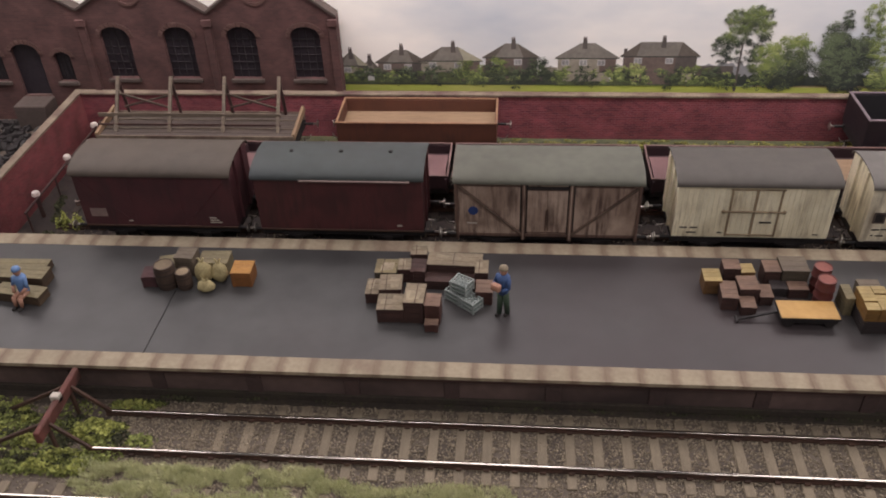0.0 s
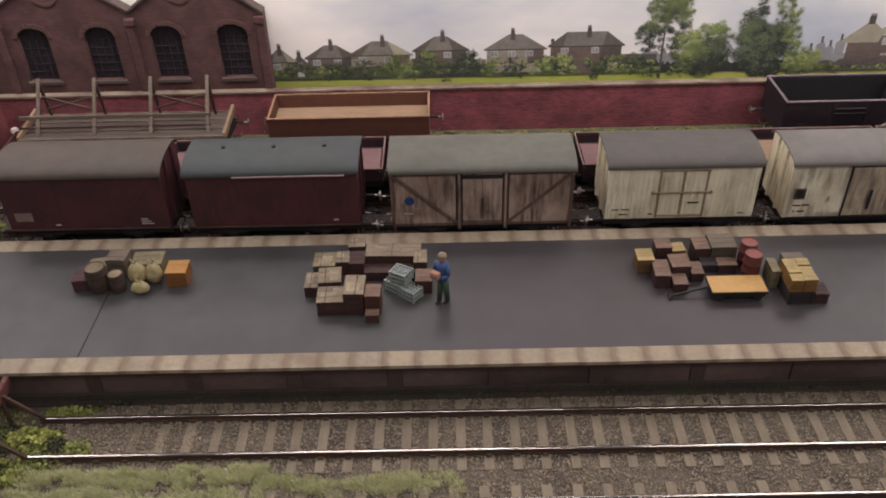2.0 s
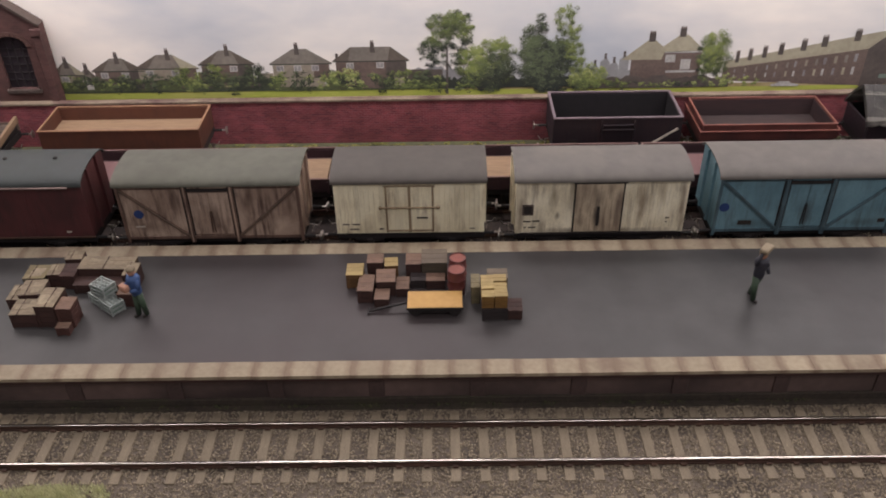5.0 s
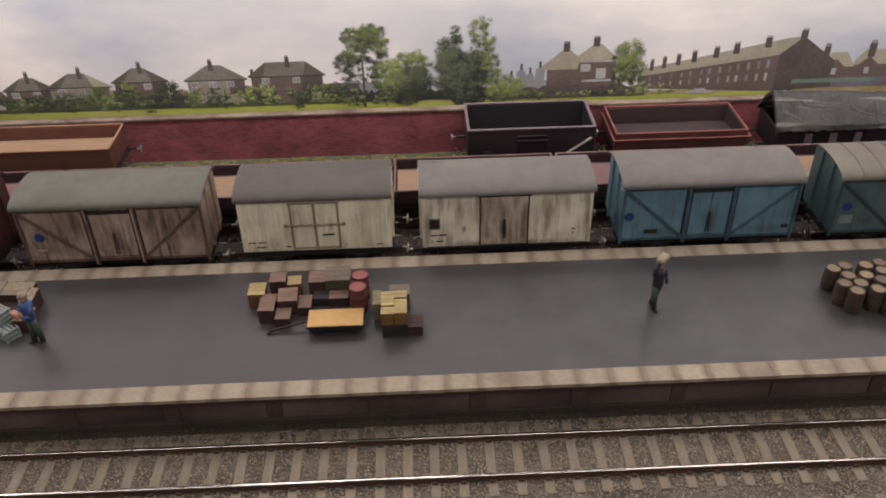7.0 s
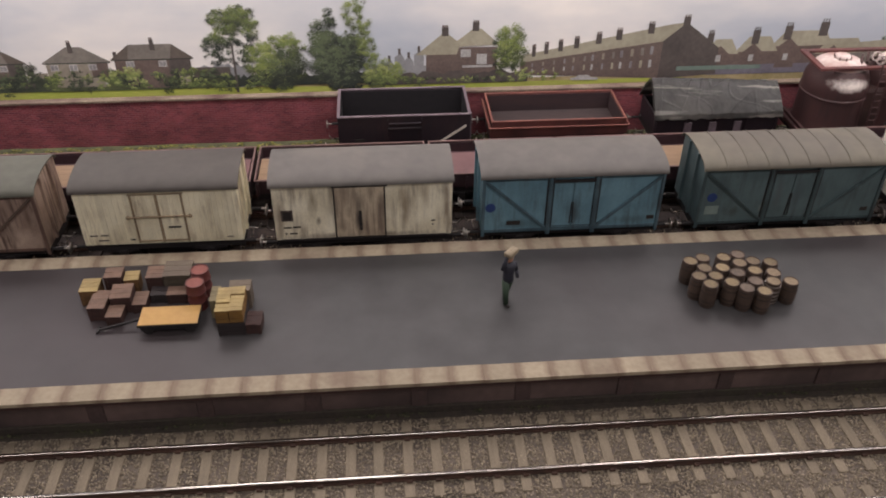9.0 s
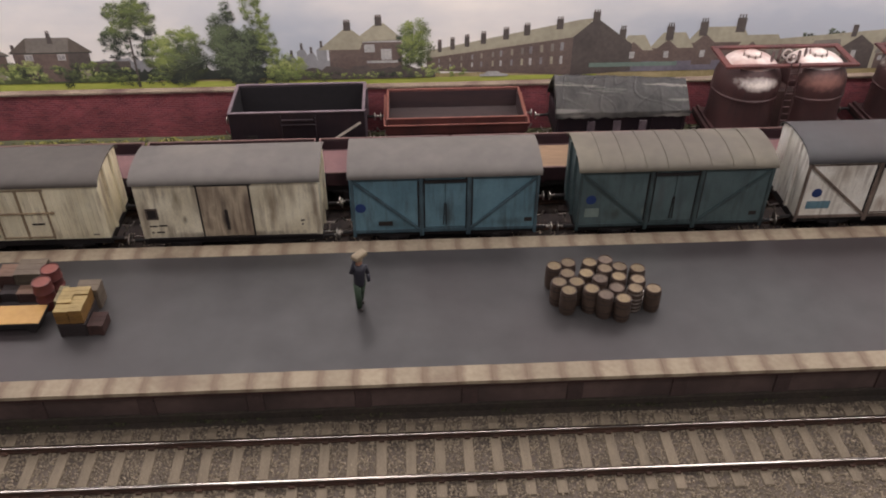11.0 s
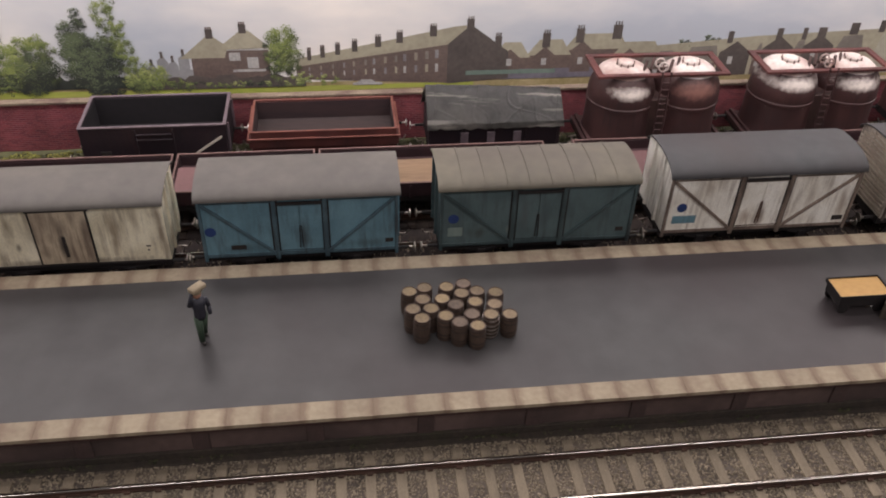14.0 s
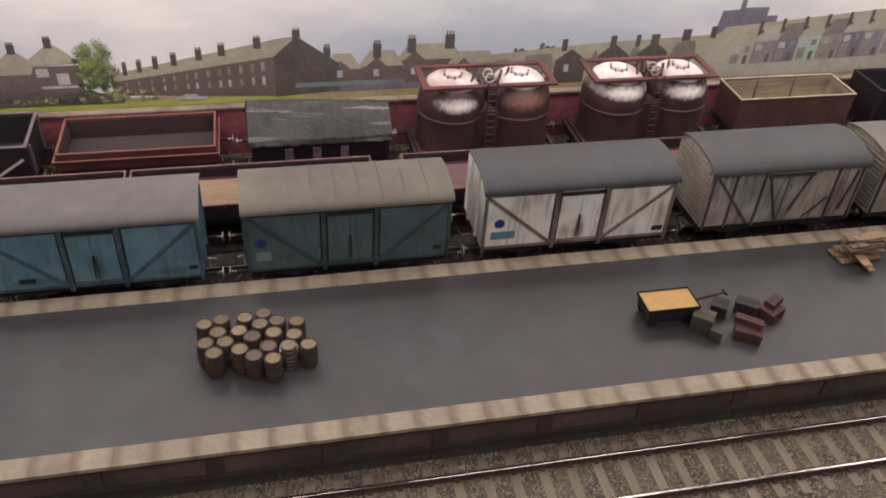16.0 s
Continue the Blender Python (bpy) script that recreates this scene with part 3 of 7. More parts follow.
def van(x, L, W, ze, zt, z0, body, roof, label, style, roof_label="", ribs=0, y=81.0):
    """A covered van. style: ply (frame and braces), planked, sliding, plain, braced."""
    t = thing("goods_van", x, y, 0, label, "railway van", "row of vans")
    over = 1.2
    # body shell with curved ends
    n = 14
    ys = [W * i / n for i in range(n + 1)]
    bm = bmesh.new()
    prof = [(0, z0)] + [(yy, roof_outline(yy, W, ze, zt, over) - 0.45) for yy in ys] + [(W, z0)]
    a = [bm.verts.new((0.0, yy, zz)) for yy, zz in prof]
    b = [bm.verts.new((L, yy, zz)) for yy, zz in prof]
    bm.faces.new(a)
    bm.faces.new(b[::-1])
    for i in range(len(prof)):
        j = (i + 1) % len(prof)
        bm.faces.new((a[i], b[i], b[j], a[j]))
    part("body", bm, body, t)
    # roof sheet
    n = 22
    ys = [-over + (W + 2 * over) * (0.5 - 0.5 * math.cos(math.pi * i / n)) for i in range(n + 1)]
    bm = bmesh.new()
    xs = (-0.9, L + 0.9)
    top = [[bm.verts.new((xx, yy, roof_outline(yy, W, ze, zt, over))) for yy in ys] for xx in xs]
    low = [[bm.verts.new((xx, yy, roof_outline(yy, W, ze, zt, over) - 0.55)) for yy in ys] for xx in xs]
    for i in range(n):
        bm.faces.new((top[0][i], top[1][i], top[1][i + 1], top[0][i + 1]))
        bm.faces.new((low[0][i + 1], low[1][i + 1], low[1][i], low[0][i]))
        for k in (0, 1):
            bm.faces.new((top[k][i], top[k][i + 1], low[k][i + 1], low[k][i]))
    for i in (0, n):
        bm.faces.new((top[0][i], top[1][i], low[1][i], low[0][i]))
    rf = part("roof", bm, roof, t, roof_label, True)
    for k in range(ribs):
        xx = L * (k + 1) / (ribs + 1)
        bm = bmesh.new()
        pts = [(yy, roof_outline(yy, W, ze, zt, over) + 0.02) for yy in ys[1:-1]]
        for (ya, za), (yb, zb) in zip(pts, pts[1:]):
            bar(bm, (xx, ya, za), (xx, yb, zb), 0.7, 0.5)
        part("roof_rib", bm, roof, rf)
    # end stanchions
    for xx in (-0.5, L + 0.5) if style != "corrugated" else ():
        for yy in (W * 0.3, W * 0.7):
            bm = bmesh.new()
            bar(bm, (xx, yy, z0), (xx, yy, roof_outline(yy, W, ze, zt, over) - 1.2), 1.3, 1.0, up=(1, 0, 0))
            part("end_stanchion", bm, body, t)
    if style == "corrugated":
        for xx in (-0.35, L + 0.35):
            for k in range(15):
                zz = z0 + 1.2 + k * (zt - z0 - 5.6) / 14
                half = W / 2 - (1.0 if zz < ze - 1 else 1.0 + (zz - ze + 1) * 1.9)
                bm = bmesh.new()
                bar(bm, (xx, W / 2 - half, zz), (xx, W / 2 + half, zz), 0.9, 0.75)
                part("corrugation", bm, M["ribbed_end"], t)
        for f in (0.02, 0.16, 0.34, 0.82, 0.98):
            bm = bmesh.new()
            box(bm, L * f - 0.5, L * f + 0.5, -0.7, 0.0, z0 - 1.0, ze - 0.7, 0.1)
            part("frame_post", bm, M["frame_dusty"], t)
        for fa, za, fb, zb in ((0.04, 0.93, 0.3, 0.03), (0.37, 0.9, 0.49, 0.03), (0.64, 0.88, 0.56, 0.2), (0.8, 0.42, 0.67, 0.04), (0.95, 0.9, 0.9, 0.15)):
            bm = bmesh.new()
            bar(bm, (L * fa, -0.3, z0 + (ze - z0) * za), (L * fb, -0.3, z0 + (ze - z0) * zb), 0.8, 0.6, up=(0, 1, 0))
            part("diagonal_brace", bm, M["frame_dusty"], t)
        bm = bmesh.new()
        box(bm, L * 0.36, L * 0.66, -0.8, 0.0, ze - 3.0, ze - 2.3, 0.1)
        part("door_rail", bm, M["frame_dusty"], t)
        bm = bmesh.new()
        box(bm, L * 0.36, L * 0.68, -1.6, 0.0, ze - 0.9, ze - 0.4, 0.1)
        part("door_runner", bm, M["frame_dusty"], t)
        bm = bmesh.new()
        box(bm, L * 0.5 - 0.15, L * 0.5 + 0.15, -0.3, 0.0, z0 + 0.6, ze - 3.0)
        part("door_joint", bm, M["frame_dusty"], t)
    h = ze - z0
    frame_mat = M["frame_" + body.name.split("_")[0].split(".")[0]] if "frame_" + body.name.split("_")[0] in M else body
    if style in ("ply", "braced"):
        for xx, half in ((0.6, 0.6), (L * 0.373, 0.8), (L * 0.628, 0.8), (L - 0.6, 0.6)):
            bm = bmesh.new()
            box(bm, xx - half, xx + half, -0.75, 0.0, z0 - 2.4, ze - 0.6, 0.12)
            post = part("frame_post", bm, frame_mat, t)
            if half > 0.7:
                bm = bmesh.new()
                box(bm, xx - 0.28, xx + 0.28, -0.95, -0.7, z0 - 2.0, ze - 1.0, 0.08)
                part("post_web", bm, body if "weathered" in body.name else frame_mat, post)
                for gx in (xx - 1.15, xx + 1.15):
                    bm = bmesh.new()
                    box(bm, gx - 0.3, gx + 0.3, -0.1, 0.0, z0 + 0.6, ze - 1.2)
                    part("door_gap", bm, M["black"], post)
        for xa, xb in ((1.4, L * 0.362), (L - 1.4, L * 0.64)):
            bm = bmesh.new()
            bar(bm, (xa, -0.4, ze - 2.0), (xb, -0.4, z0 + 0.4), 1.1, 0.7, up=(0, 1, 0))
            brace = part("diagonal_brace", bm, frame_mat, t)
            bm = bmesh.new()
            bar(bm, (xa, -0.82, ze - 1.8), (xb, -0.82, z0 + 0.6), 0.36, 0.2, up=(0, 1, 0))
            part("brace_web", bm, M["grey_wood"] if "weathered" in body.name else frame_mat, brace)
        for xa, xb in ((1.2, L * 0.362), (L * 0.64, L - 1.2)):
            bm = bmesh.new()
            box(bm, xa, xb, -0.3, 0.0, ze - 2.0, ze - 1.5)
            part("top_rail", bm, frame_mat, t)
        bm = bmesh.new()
        box(bm, L * 0.386, L * 0.616, -0.95, 0.0, ze - 2.9, ze - 2.0)
        part("door_rail", bm, M["black"], t)
        for xa, xb, s in ((L * 0.392, L * 0.4985, -1), (L * 0.5015, L * 0.61, 1)):
            bm = bmesh.new()
            box(bm, xa, xb, -0.4, 0.0, z0 + 1.2, ze - 3.0, 0.12)
            d = part("door", bm, body, t)
            for zz in (z0 + 1.2, ze - 3.5):
                bm = bmesh.new()
                box(bm, xa, xb, -0.55, -0.36, zz, zz + 0.4)
                part("door_edge", bm, frame_mat, d)
            bm = bmesh.new()
            bar(bm, (L * 0.5 + s * 0.6, -0.55, z0 + h * 0.1), (L * 0.5 + s * 0.3, -0.55, z0 + h * 0.5), 0.35, 0.3, up=(0, 1, 0))
            part("door_bar", bm, M["rail_side"] if style == "braced" or "weathered" in body.name else M["black"], d)
        bm = bmesh.new()
        box(bm, 0, L, -0.3, 0.0, z0 - 0.9, z0 + 0.5, 0.08)
        part("bottom_rail", bm, frame_mat, t)
    if style == "planked":
        bm = bmesh.new()
        box(bm, 0.03, 1.97, -0.3, 0.0, 0, 1.0, 0.09)
        for v in bm.verts:
            v.co.z *= h - 1.6
        plank = mesh_of("plank", bm, body)
        k = int(L / 2)
        w = L / k / 2
        for i in range(k):
            ob = piece("plank", plank, t, i * L / k, 0, z0 + 0.7, 0, (w, 1, 1))
        for xx, half in ((L * 0.345, 0.4), (L * 0.5, 0.55), (L * 0.655, 0.4)):
            bm = bmesh.new()
            box(bm, xx - half, xx + half, -0.55, -0.2, z0 + 0.8, ze - 1.8, 0.08)
            part("door_post", bm, M["hinge_iron"], t)
        for zz, xa, xb, deep in ((z0 + h * 0.5, 0.31, 0.68, 1.0), (z0 + 1.2, 0.34, 0.66, 0.7), (ze - 2.2, 0.33, 0.67, 0.7)):
            bm = bmesh.new()
            box(bm, L * xa, L * xb, -deep, -0.3, zz, zz + 0.6, 0.1)
            part("door_hinge_bar", bm, M["hinge_iron"], t)
        for f in (0.305, 0.69):
            bm = bmesh.new()
            turned(bm, [(0.75, 0), (0.75, 0.5), (0.4, 0.8)], 10)
            bm.transform(Matrix.Translation((L * f, -0.3, z0 + h * 0.51)) @ Matrix.Rotation(radians(90), 4, "X"))
            part("bar_end", bm, M["hinge_iron"], t)
        bm = bmesh.new()
        box(bm, L * 0.545, L * 0.62, -0.7, -0.3, z0 + h * 0.3, z0 + h * 0.32)
        part("door_latch", bm, M["black"], t)
    if style == "sliding":
        bm = bmesh.new()
        box(bm, L * 0.345, L * 0.62, -0.8, 0.0, z0 + 1.0, ze - 1.4, 0.15)
        d = part("sliding_door", bm, M["door_stained"], t, "heavily stained grey-brown sliding door")
        bm = bmesh.new()
        box(bm, L * 0.476, L * 0.492, -1.1, -0.7, z0 + h * 0.16, z0 + h * 0.52)
        part("door_bar", bm, M["black"], d)
        for q in ((L * 0.338, L * 0.345, z0 + 0.8, ze - 1.2), (L * 0.62, L * 0.627, z0 + 0.8, ze - 1.2), (L * 0.33, L * 0.64, ze - 1.4, ze - 0.8)):
            bm = bmesh.new()
            box(bm, q[0], q[1], -0.9, 0.0, q[2], q[3])
            part("door_frame", bm, M["black"], t)
        bm = bmesh.new()
        box(bm, L * 0.03, L * 0.97, -0.5, 0.0, z0 - 0.6, z0 + 0.3)
        part("bottom_rail", bm, M["black"], t)
        for f in [0.66 + 0.042 * i for i in range(8)]:
            bm = bmesh.new()
            box(bm, L * f, L * f + 0.35, -0.22, 0.0, z0 + 0.4, ze - 1.0)
            part("cover_strip", bm, body, t)
        bm = bmesh.new()
        box(bm, L * 0.05, L * 0.095, -0.3, 0.0, z0 + h * 0.38, z0 + h * 0.52)
        part("label_clip", bm, M["black"], t)
        for q in ((0.04, 0.105, 0.36, 0.38), (0.04, 0.105, 0.53, 0.55), (0.04, 0.05, 0.38, 0.53), (0.095, 0.105, 0.38, 0.53)):
            bm = bmesh.new()
            box(bm, L * q[0], L * q[1], -0.45, 0.0, z0 + h * q[2], z0 + h * q[3])
            part("clip_frame", bm, M["frame_dusty"], t)
    if style in ("plain", "plain_rail"):
        for f in (0.34, 0.66):
            bm = bmesh.new()
            box(bm, L * f - 0.2, L * f + 0.2, -0.18, 0.0, z0 + 0.3, ze - 0.8, 0.06)
            part("door_post", bm, body, t)
        bm = bmesh.new()
        box(bm, 0, L, -0.35, 0.0, z0 - 0.6, z0 + 0.2, 0.08)
        part("bottom_rail", bm, M["rail_side"], t)
        if style == "plain_rail":
            bm = bmesh.new()
            box(bm, L * 0.28, L * 0.93, -2.0, -0.1, ze - 0.75, ze - 0.3)
            part("door_runner", bm, M["panel_grey"], t, "pale door runner beneath the eave")
            for f in (0.2, 0.5, 0.8):
                bm = bmesh.new()
                turned(bm, [(0.85, 0), (0.85, 0.7), (0.55, 0.9)], 10, (L * f, 14.0, roof_outline(14.0, W, ze, zt, over) - 0.2))
                part("roof_vent", bm, M["black"], rf)
        else:
            for i in range(2):
                xa, xb = ((L * 0.02, L * 0.33), (L * 0.98, L * 0.67))[i]
                bm = bmesh.new()
                bar(bm, (xa, -0.1, ze - 1.5), (xb, -0.1, z0 + 0.8), 0.5, 0.3, up=(0, 1, 0))
                part("diagonal_brace", bm, frame_mat, t)
    gear(t, L, W, z0)
    return t


def mark(t, name, x0, x1, z0, z1, material, y=-0.4, label=""):
    bm = bmesh.new()
    box(bm, x0, x1, y - 0.06, y, z0, z1)
    return part(name, bm, material, t, label)


def disc(t, x, z, r=2.0, y=-0.12):
    bm = bmesh.new()
    turned(bm, [(r, 0), (r, 0.1)], 20)
    bm.transform(Matrix.Translation((x, y, z)) @ Matrix.Rotation(radians(90), 4, "X"))
    part("route_disc", bm, M["disc_blue"], t, "dark blue painted disc")


M["deck_brown"] = surf("dark_deck_planks", lin(92, 80, 73), lin(70, 60, 56), rough=0.85, size=2, stretch=(0.3, 2, 2), bump=0.3, vary=0.14)
M["grey_wood"] = surf("silvered_timber", lin(114, 101, 88), lin(88, 77, 68), rough=0.85, size=2, stretch=(0.3, 2, 2), bump=0.3, vary=0.1)
M["ribbed_end"] = surf("ribbed_end_steel", lin(176, 166, 152), lin(148, 138, 126), rough=0.6, size=6, dirt=lin(100, 86, 78), dirt_at=0.62)
M["frame_weathered"] = paint("grimy_frame_wood", lin(122, 98, 86), lin(96, 74, 66), lin(56, 40, 38), 0.5)
M["frame_faded"] = paint("grimy_frame_blue", lin(84, 108, 118), lin(66, 86, 96), lin(52, 54, 56), 0.52)
M["frame_dull"] = paint("grimy_frame_teal", lin(74, 90, 92), lin(60, 74, 76), lin(48, 48, 50), 0.52)
M["frame_chalky"] = paint("rusty_frame_white", lin(146, 130, 118), lin(112, 98, 90), lin(66, 54, 50), 0.5)
M["frame_dusty"] = paint("rusty_frame_grey", lin(96, 84, 78), lin(72, 62, 58), lin(54, 44, 42), 0.5)
M["door_stained"] = blotted(paint("stained_door", lin(200, 184, 160), lin(168, 152, 132), lin(100, 84, 74), 0.5, runs=0.7), ((32.6, 9, 2.2, 9, lin(44, 36, 38), 0.9), (33, 17, 2.6, 7, lin(74, 62, 58), 0.6), (26, 6, 3, 5, lin(96, 80, 70), 0.6), (41, 14, 2.2, 9, lin(104, 88, 78), 0.6)))
M["hinge_iron"] = paint("stained_hinge_iron", lin(160, 142, 114), lin(132, 114, 92), lin(92, 76, 64), 0.52)
M["teal_pale"] = paint("pale_teal_patch", lin(132, 148, 142), lin(116, 132, 128), lin(90, 100, 98), 0.6)
v = van(48.2, 65.4, 26.0, 27.0, 34.2, 2.2, M["bauxite"], M["roof_brown"], "bauxite brown planked van with a dusty brown roof", "plain", "dusty brown curved roof")
mark(v, "label_panel", 3.5, 10.5, 6.5, 10.5, M["panel_grey"], -0.25, "pale label panel")
for i in range(3):
    mark(v, "lettering", 54, 59 - i, 4.2 + i * 1.1, 4.7 + i * 1.1, M["mark_white"], -0.35)
mark(v, "lettering", 19, 21, 4.2, 4.8, M["mark_white"], -0.35)
v = van(123.4, 67.8, 26.0, 26.5, 33.6, 1.8, M["bauxite_dark"], M["roof_slate"], "dark bauxite van with a blue-grey roof", "plain_rail", "blue-grey curved roof with three small vents")
mark(v, "lettering", 57, 59, 4.0, 4.8, M["mark_white"], -0.35)
v = van(204.4, 72.6, 26.0, 25.9, 32.6, 1.0, M["bare_wood"], M["roof_moss"], "weathered grey-brown wooden van with diagonal braces", "ply", "pale grey curved roof")
disc(v, 7.0, 12.3)
mark(v, "lettering", 4.5, 8.5, 6.0, 6.6, M["mark_white"], -0.1)
v = van(290.5, 60.0, 26.0, 26.0, 32.8, 1.6, M["cream"], M["roof_ash"], "cream planked insulated van with iron-hinged doors", "planked", "dark grey curved roof")
for a, b, zz in ((2.6, 5.4, 5.9), (6.6, 9.6, 5.9), (5.4, 9.2, 3.6)):
    mark(v, "lettering", a, b, zz, zz + 0.55, M["mark_black"], -0.32)
mark(v, "lettering", 54, 56.2, 3.4, 3.8, M["mark_black"], -0.32)
mark(v, "lettering", 17.4, 19.2, 3.6, 4.2, M["mark_black"], -0.32)
v = van(363.0, 68.3, 25.0, 25.6, 32.4, 0.6, M["cream_dirty"], M["roof_grey"], "stained cream van with a dark sliding door", "sliding", "pale grey curved roof with chalky patches")
for a, b, zz in ((3.2, 6.2, 6.2), (6.8, 9.8, 6.4), (3.6, 4.4, 3.4), (5.4, 8.4, 3.4), (60.5, 62.0, 7.2), (60.7, 61.4, 5.4)):
    mark(v, "lettering", a, b, zz, zz + 0.6, M["mark_black"], -0.3)
v = van(443.2, 71.4, 26.0, 26.0, 32.9, 1.2, M["blue"], M["roof_grey"], "faded blue van with diagonal braces and double doors", "ply", "smooth grey curved roof")
disc(v, 3.4, 12.0)
mark(v, "label_panel", 10.0, 15.5, 3.6, 5.6, M["mark_black"], -0.1)
mark(v, "vent_plate", 66.5, 69.5, 4.0, 5.8, M["mark_black"], -0.1)
v = van(530.0, 74.5, 26.0, 26.4, 33.3, 1.2, M["teal"], M["roof_buff"], "dull teal van with a ribbed buff-grey roof", "ply", "buff-grey roof with raised ribs", ribs=8)
disc(v, 5.2, 13.0)
mark(v, "label_panel", 3.2, 8.8, 5.0, 9.0, M["teal_pale"], -0.1, "pale patch of paint")
mark(v, "vent_plate", 68.5, 71.5, 4.0, 5.8, M["mark_black"], -0.1)
v = van(617.2, 76.4, 27.5, 27.6, 35.6, 2.4, M["white"], M["roof_dark"], "chalky white van with rust-stained braces", "braced", "dark grey curved roof")
disc(v, 6.5, 13.3)
mark(v, "label_panel", 3.5, 13.0, 6.0, 9.5, M["blue"], -0.1, "faded blue patch")
mark(v, "vent_plate", 70, 74.5, 4.2, 6.4, M["mark_black"], -0.1)
v = van(708.2, 68.4, 29.0, 28.6, 36.6, 3.6, M["grey_van"], M["roof_dark"], "dusty grey planked van with framed sides and ribbed ends", "corrugated", "dark grey curved roof")
v = van(785.0, 72.0, 29.0, 28.6, 36.6, 3.6, M["grey_van"], M["roof_grey"], "dusty grey van with corrugated ends", "corrugated", "grey curved roof")


def open_wagon(name, x, y, L, W, z0, zt, outside, inside, label, category="open wagon", group="", rim=None, thick=1.1, floor_z=None, floor=None, ribbed=True):
    t = thing(name, x, y, 0, label, category, group)
    for nm, b in (("side", (0, L, 0, thick)), ("side", (0, L, W - thick, W)), ("end", (0, thick, thick, W - thick)), ("end", (L - thick, L, thick, W - thick))):
        bm = bmesh.new()
        box(bm, b[0], b[1], b[2], b[3], z0, zt, 0.15)
        part(nm, bm, outside, t)
    # lining boards
    bm = bmesh.new()
    lining = 0.25
    for b in ((thick, L - thick, thick, thick + lining), (thick, L - thick, W - thick - lining, W - thick), (thick, thick + lining, thick, W - thick), (L - thick - lining, L - thick, thick, W - thick)):
        box(bm, *b, z0 + 1, zt - 0.6)
    part("lining", bm, inside, t)
    bm = bmesh.new()
    box(bm, 0.5, L - 0.5, 0.5, W - 0.5, z0, floor_z or z0 + 1.0)
    part("floor", bm, floor or inside, t)
    if rim:
        bm = bmesh.new()
        for b in ((-0.25, L + 0.25, -0.25, thick + 0.05), (-0.25, L + 0.25, W - thick - 0.05, W + 0.25), (-0.25, thick + 0.05, thick + 0.05, W - thick - 0.05), (L - thick - 0.05, L + 0.25, thick + 0.05, W - thick - 0.05)):
            box(bm, *b, zt, zt + 0.6, 0.12)
        part("rim", bm, rim, t)
    k = int(L / 12)
    for i in range(k + 1 if ribbed else 0):
        bm = bmesh.new()
        xx = 1 + (L - 2) * i / k
        box(bm, xx - 0.6, xx + 0.6, -0.7, 0.0, z0 - 0.5, zt - 0.8)
        part("side_stanchion", bm, outside, t)
    gear(t, L, W, z0)
    return t


M["orange"] = paint("orange_brown_paint", lin(96, 58, 44), lin(84, 51, 40), lin(72, 46, 40), 0.58)
M["orange_rim"] = surf("worn_tan_rim", lin(156, 118, 90), lin(122, 88, 68), rough=0.7)
M["tan_wood"] = surf("tan_boards", lin(150, 124, 98), lin(128, 104, 82), rough=0.7, size=3, stretch=(0.3, 2, 2), bump=0.1)
M["iron_dark"] = paint("dark_iron", lin(36, 24, 31), lin(30, 21, 28), lin(50, 32, 35), 0.58)
M["iron_inside"] = surf("sooty_iron", lin(28, 24, 28), lin(21, 18, 22), rough=0.85, size=4)
M["iron_rim"] = surf("worn_iron_rim", lin(116, 102, 108), lin(88, 76, 82), rough=0.6)
M["red_paint"] = paint("rusty_red_paint", lin(100, 54, 50), lin(82, 46, 44), lin(62, 40, 40), 0.56)
M["red_inside"] = surf("rusty_planks", lin(62, 44, 46), lin(46, 34, 37), rough=0.85, size=3, stretch=(0.3, 2, 2), dirt=lin(62, 44, 44), dirt_at=0.6)
M["floor_grey"] = surf("grey_floor_boards", lin(112, 98, 92), lin(88, 76, 72), rough=0.85, size=3, stretch=(0.3, 2, 2))
M["brown_wagon"] = paint("red_brown_paint", lin(98, 66, 62), lin(84, 56, 54), lin(60, 44, 44), 0.54)
# Floor darkened in colour for the shade deep inside the red wagon.
M["floor_dark"] = surf("sooty_floor_boards", lin(62, 50, 49), lin(46, 38, 38), rough=0.85, size=3, stretch=(0.3, 2, 2))
M["rim_pale"] = surf("pale_worn_rim", lin(178, 166, 148), lin(146, 132, 116), rough=0.7)
M["lining_pale"] = surf("pale_lining_boards", lin(176, 158, 128), lin(142, 126, 104), rough=0.8, size=4, stretch=(0.4, 2, 3), dirt=lin(110, 96, 84), dirt_at=0.52, vary=0.12)
M["red_rim"] = surf("worn_red_rim", lin(132, 80, 68), lin(104, 62, 56), rough=0.6)
M["maroon_rim"] = surf("worn_maroon_rim", lin(132, 104, 99), lin(100, 76, 74), rough=0.6, size=4)
M["maroon_dark"] = paint("dark_maroon_paint", lin(60, 38, 42), lin(50, 33, 37), lin(44, 31, 34), 0.56)
M["maroon"] = paint("maroon_brown_paint", lin(122, 90, 90), lin(110, 80, 81), lin(96, 70, 70), 0.6)
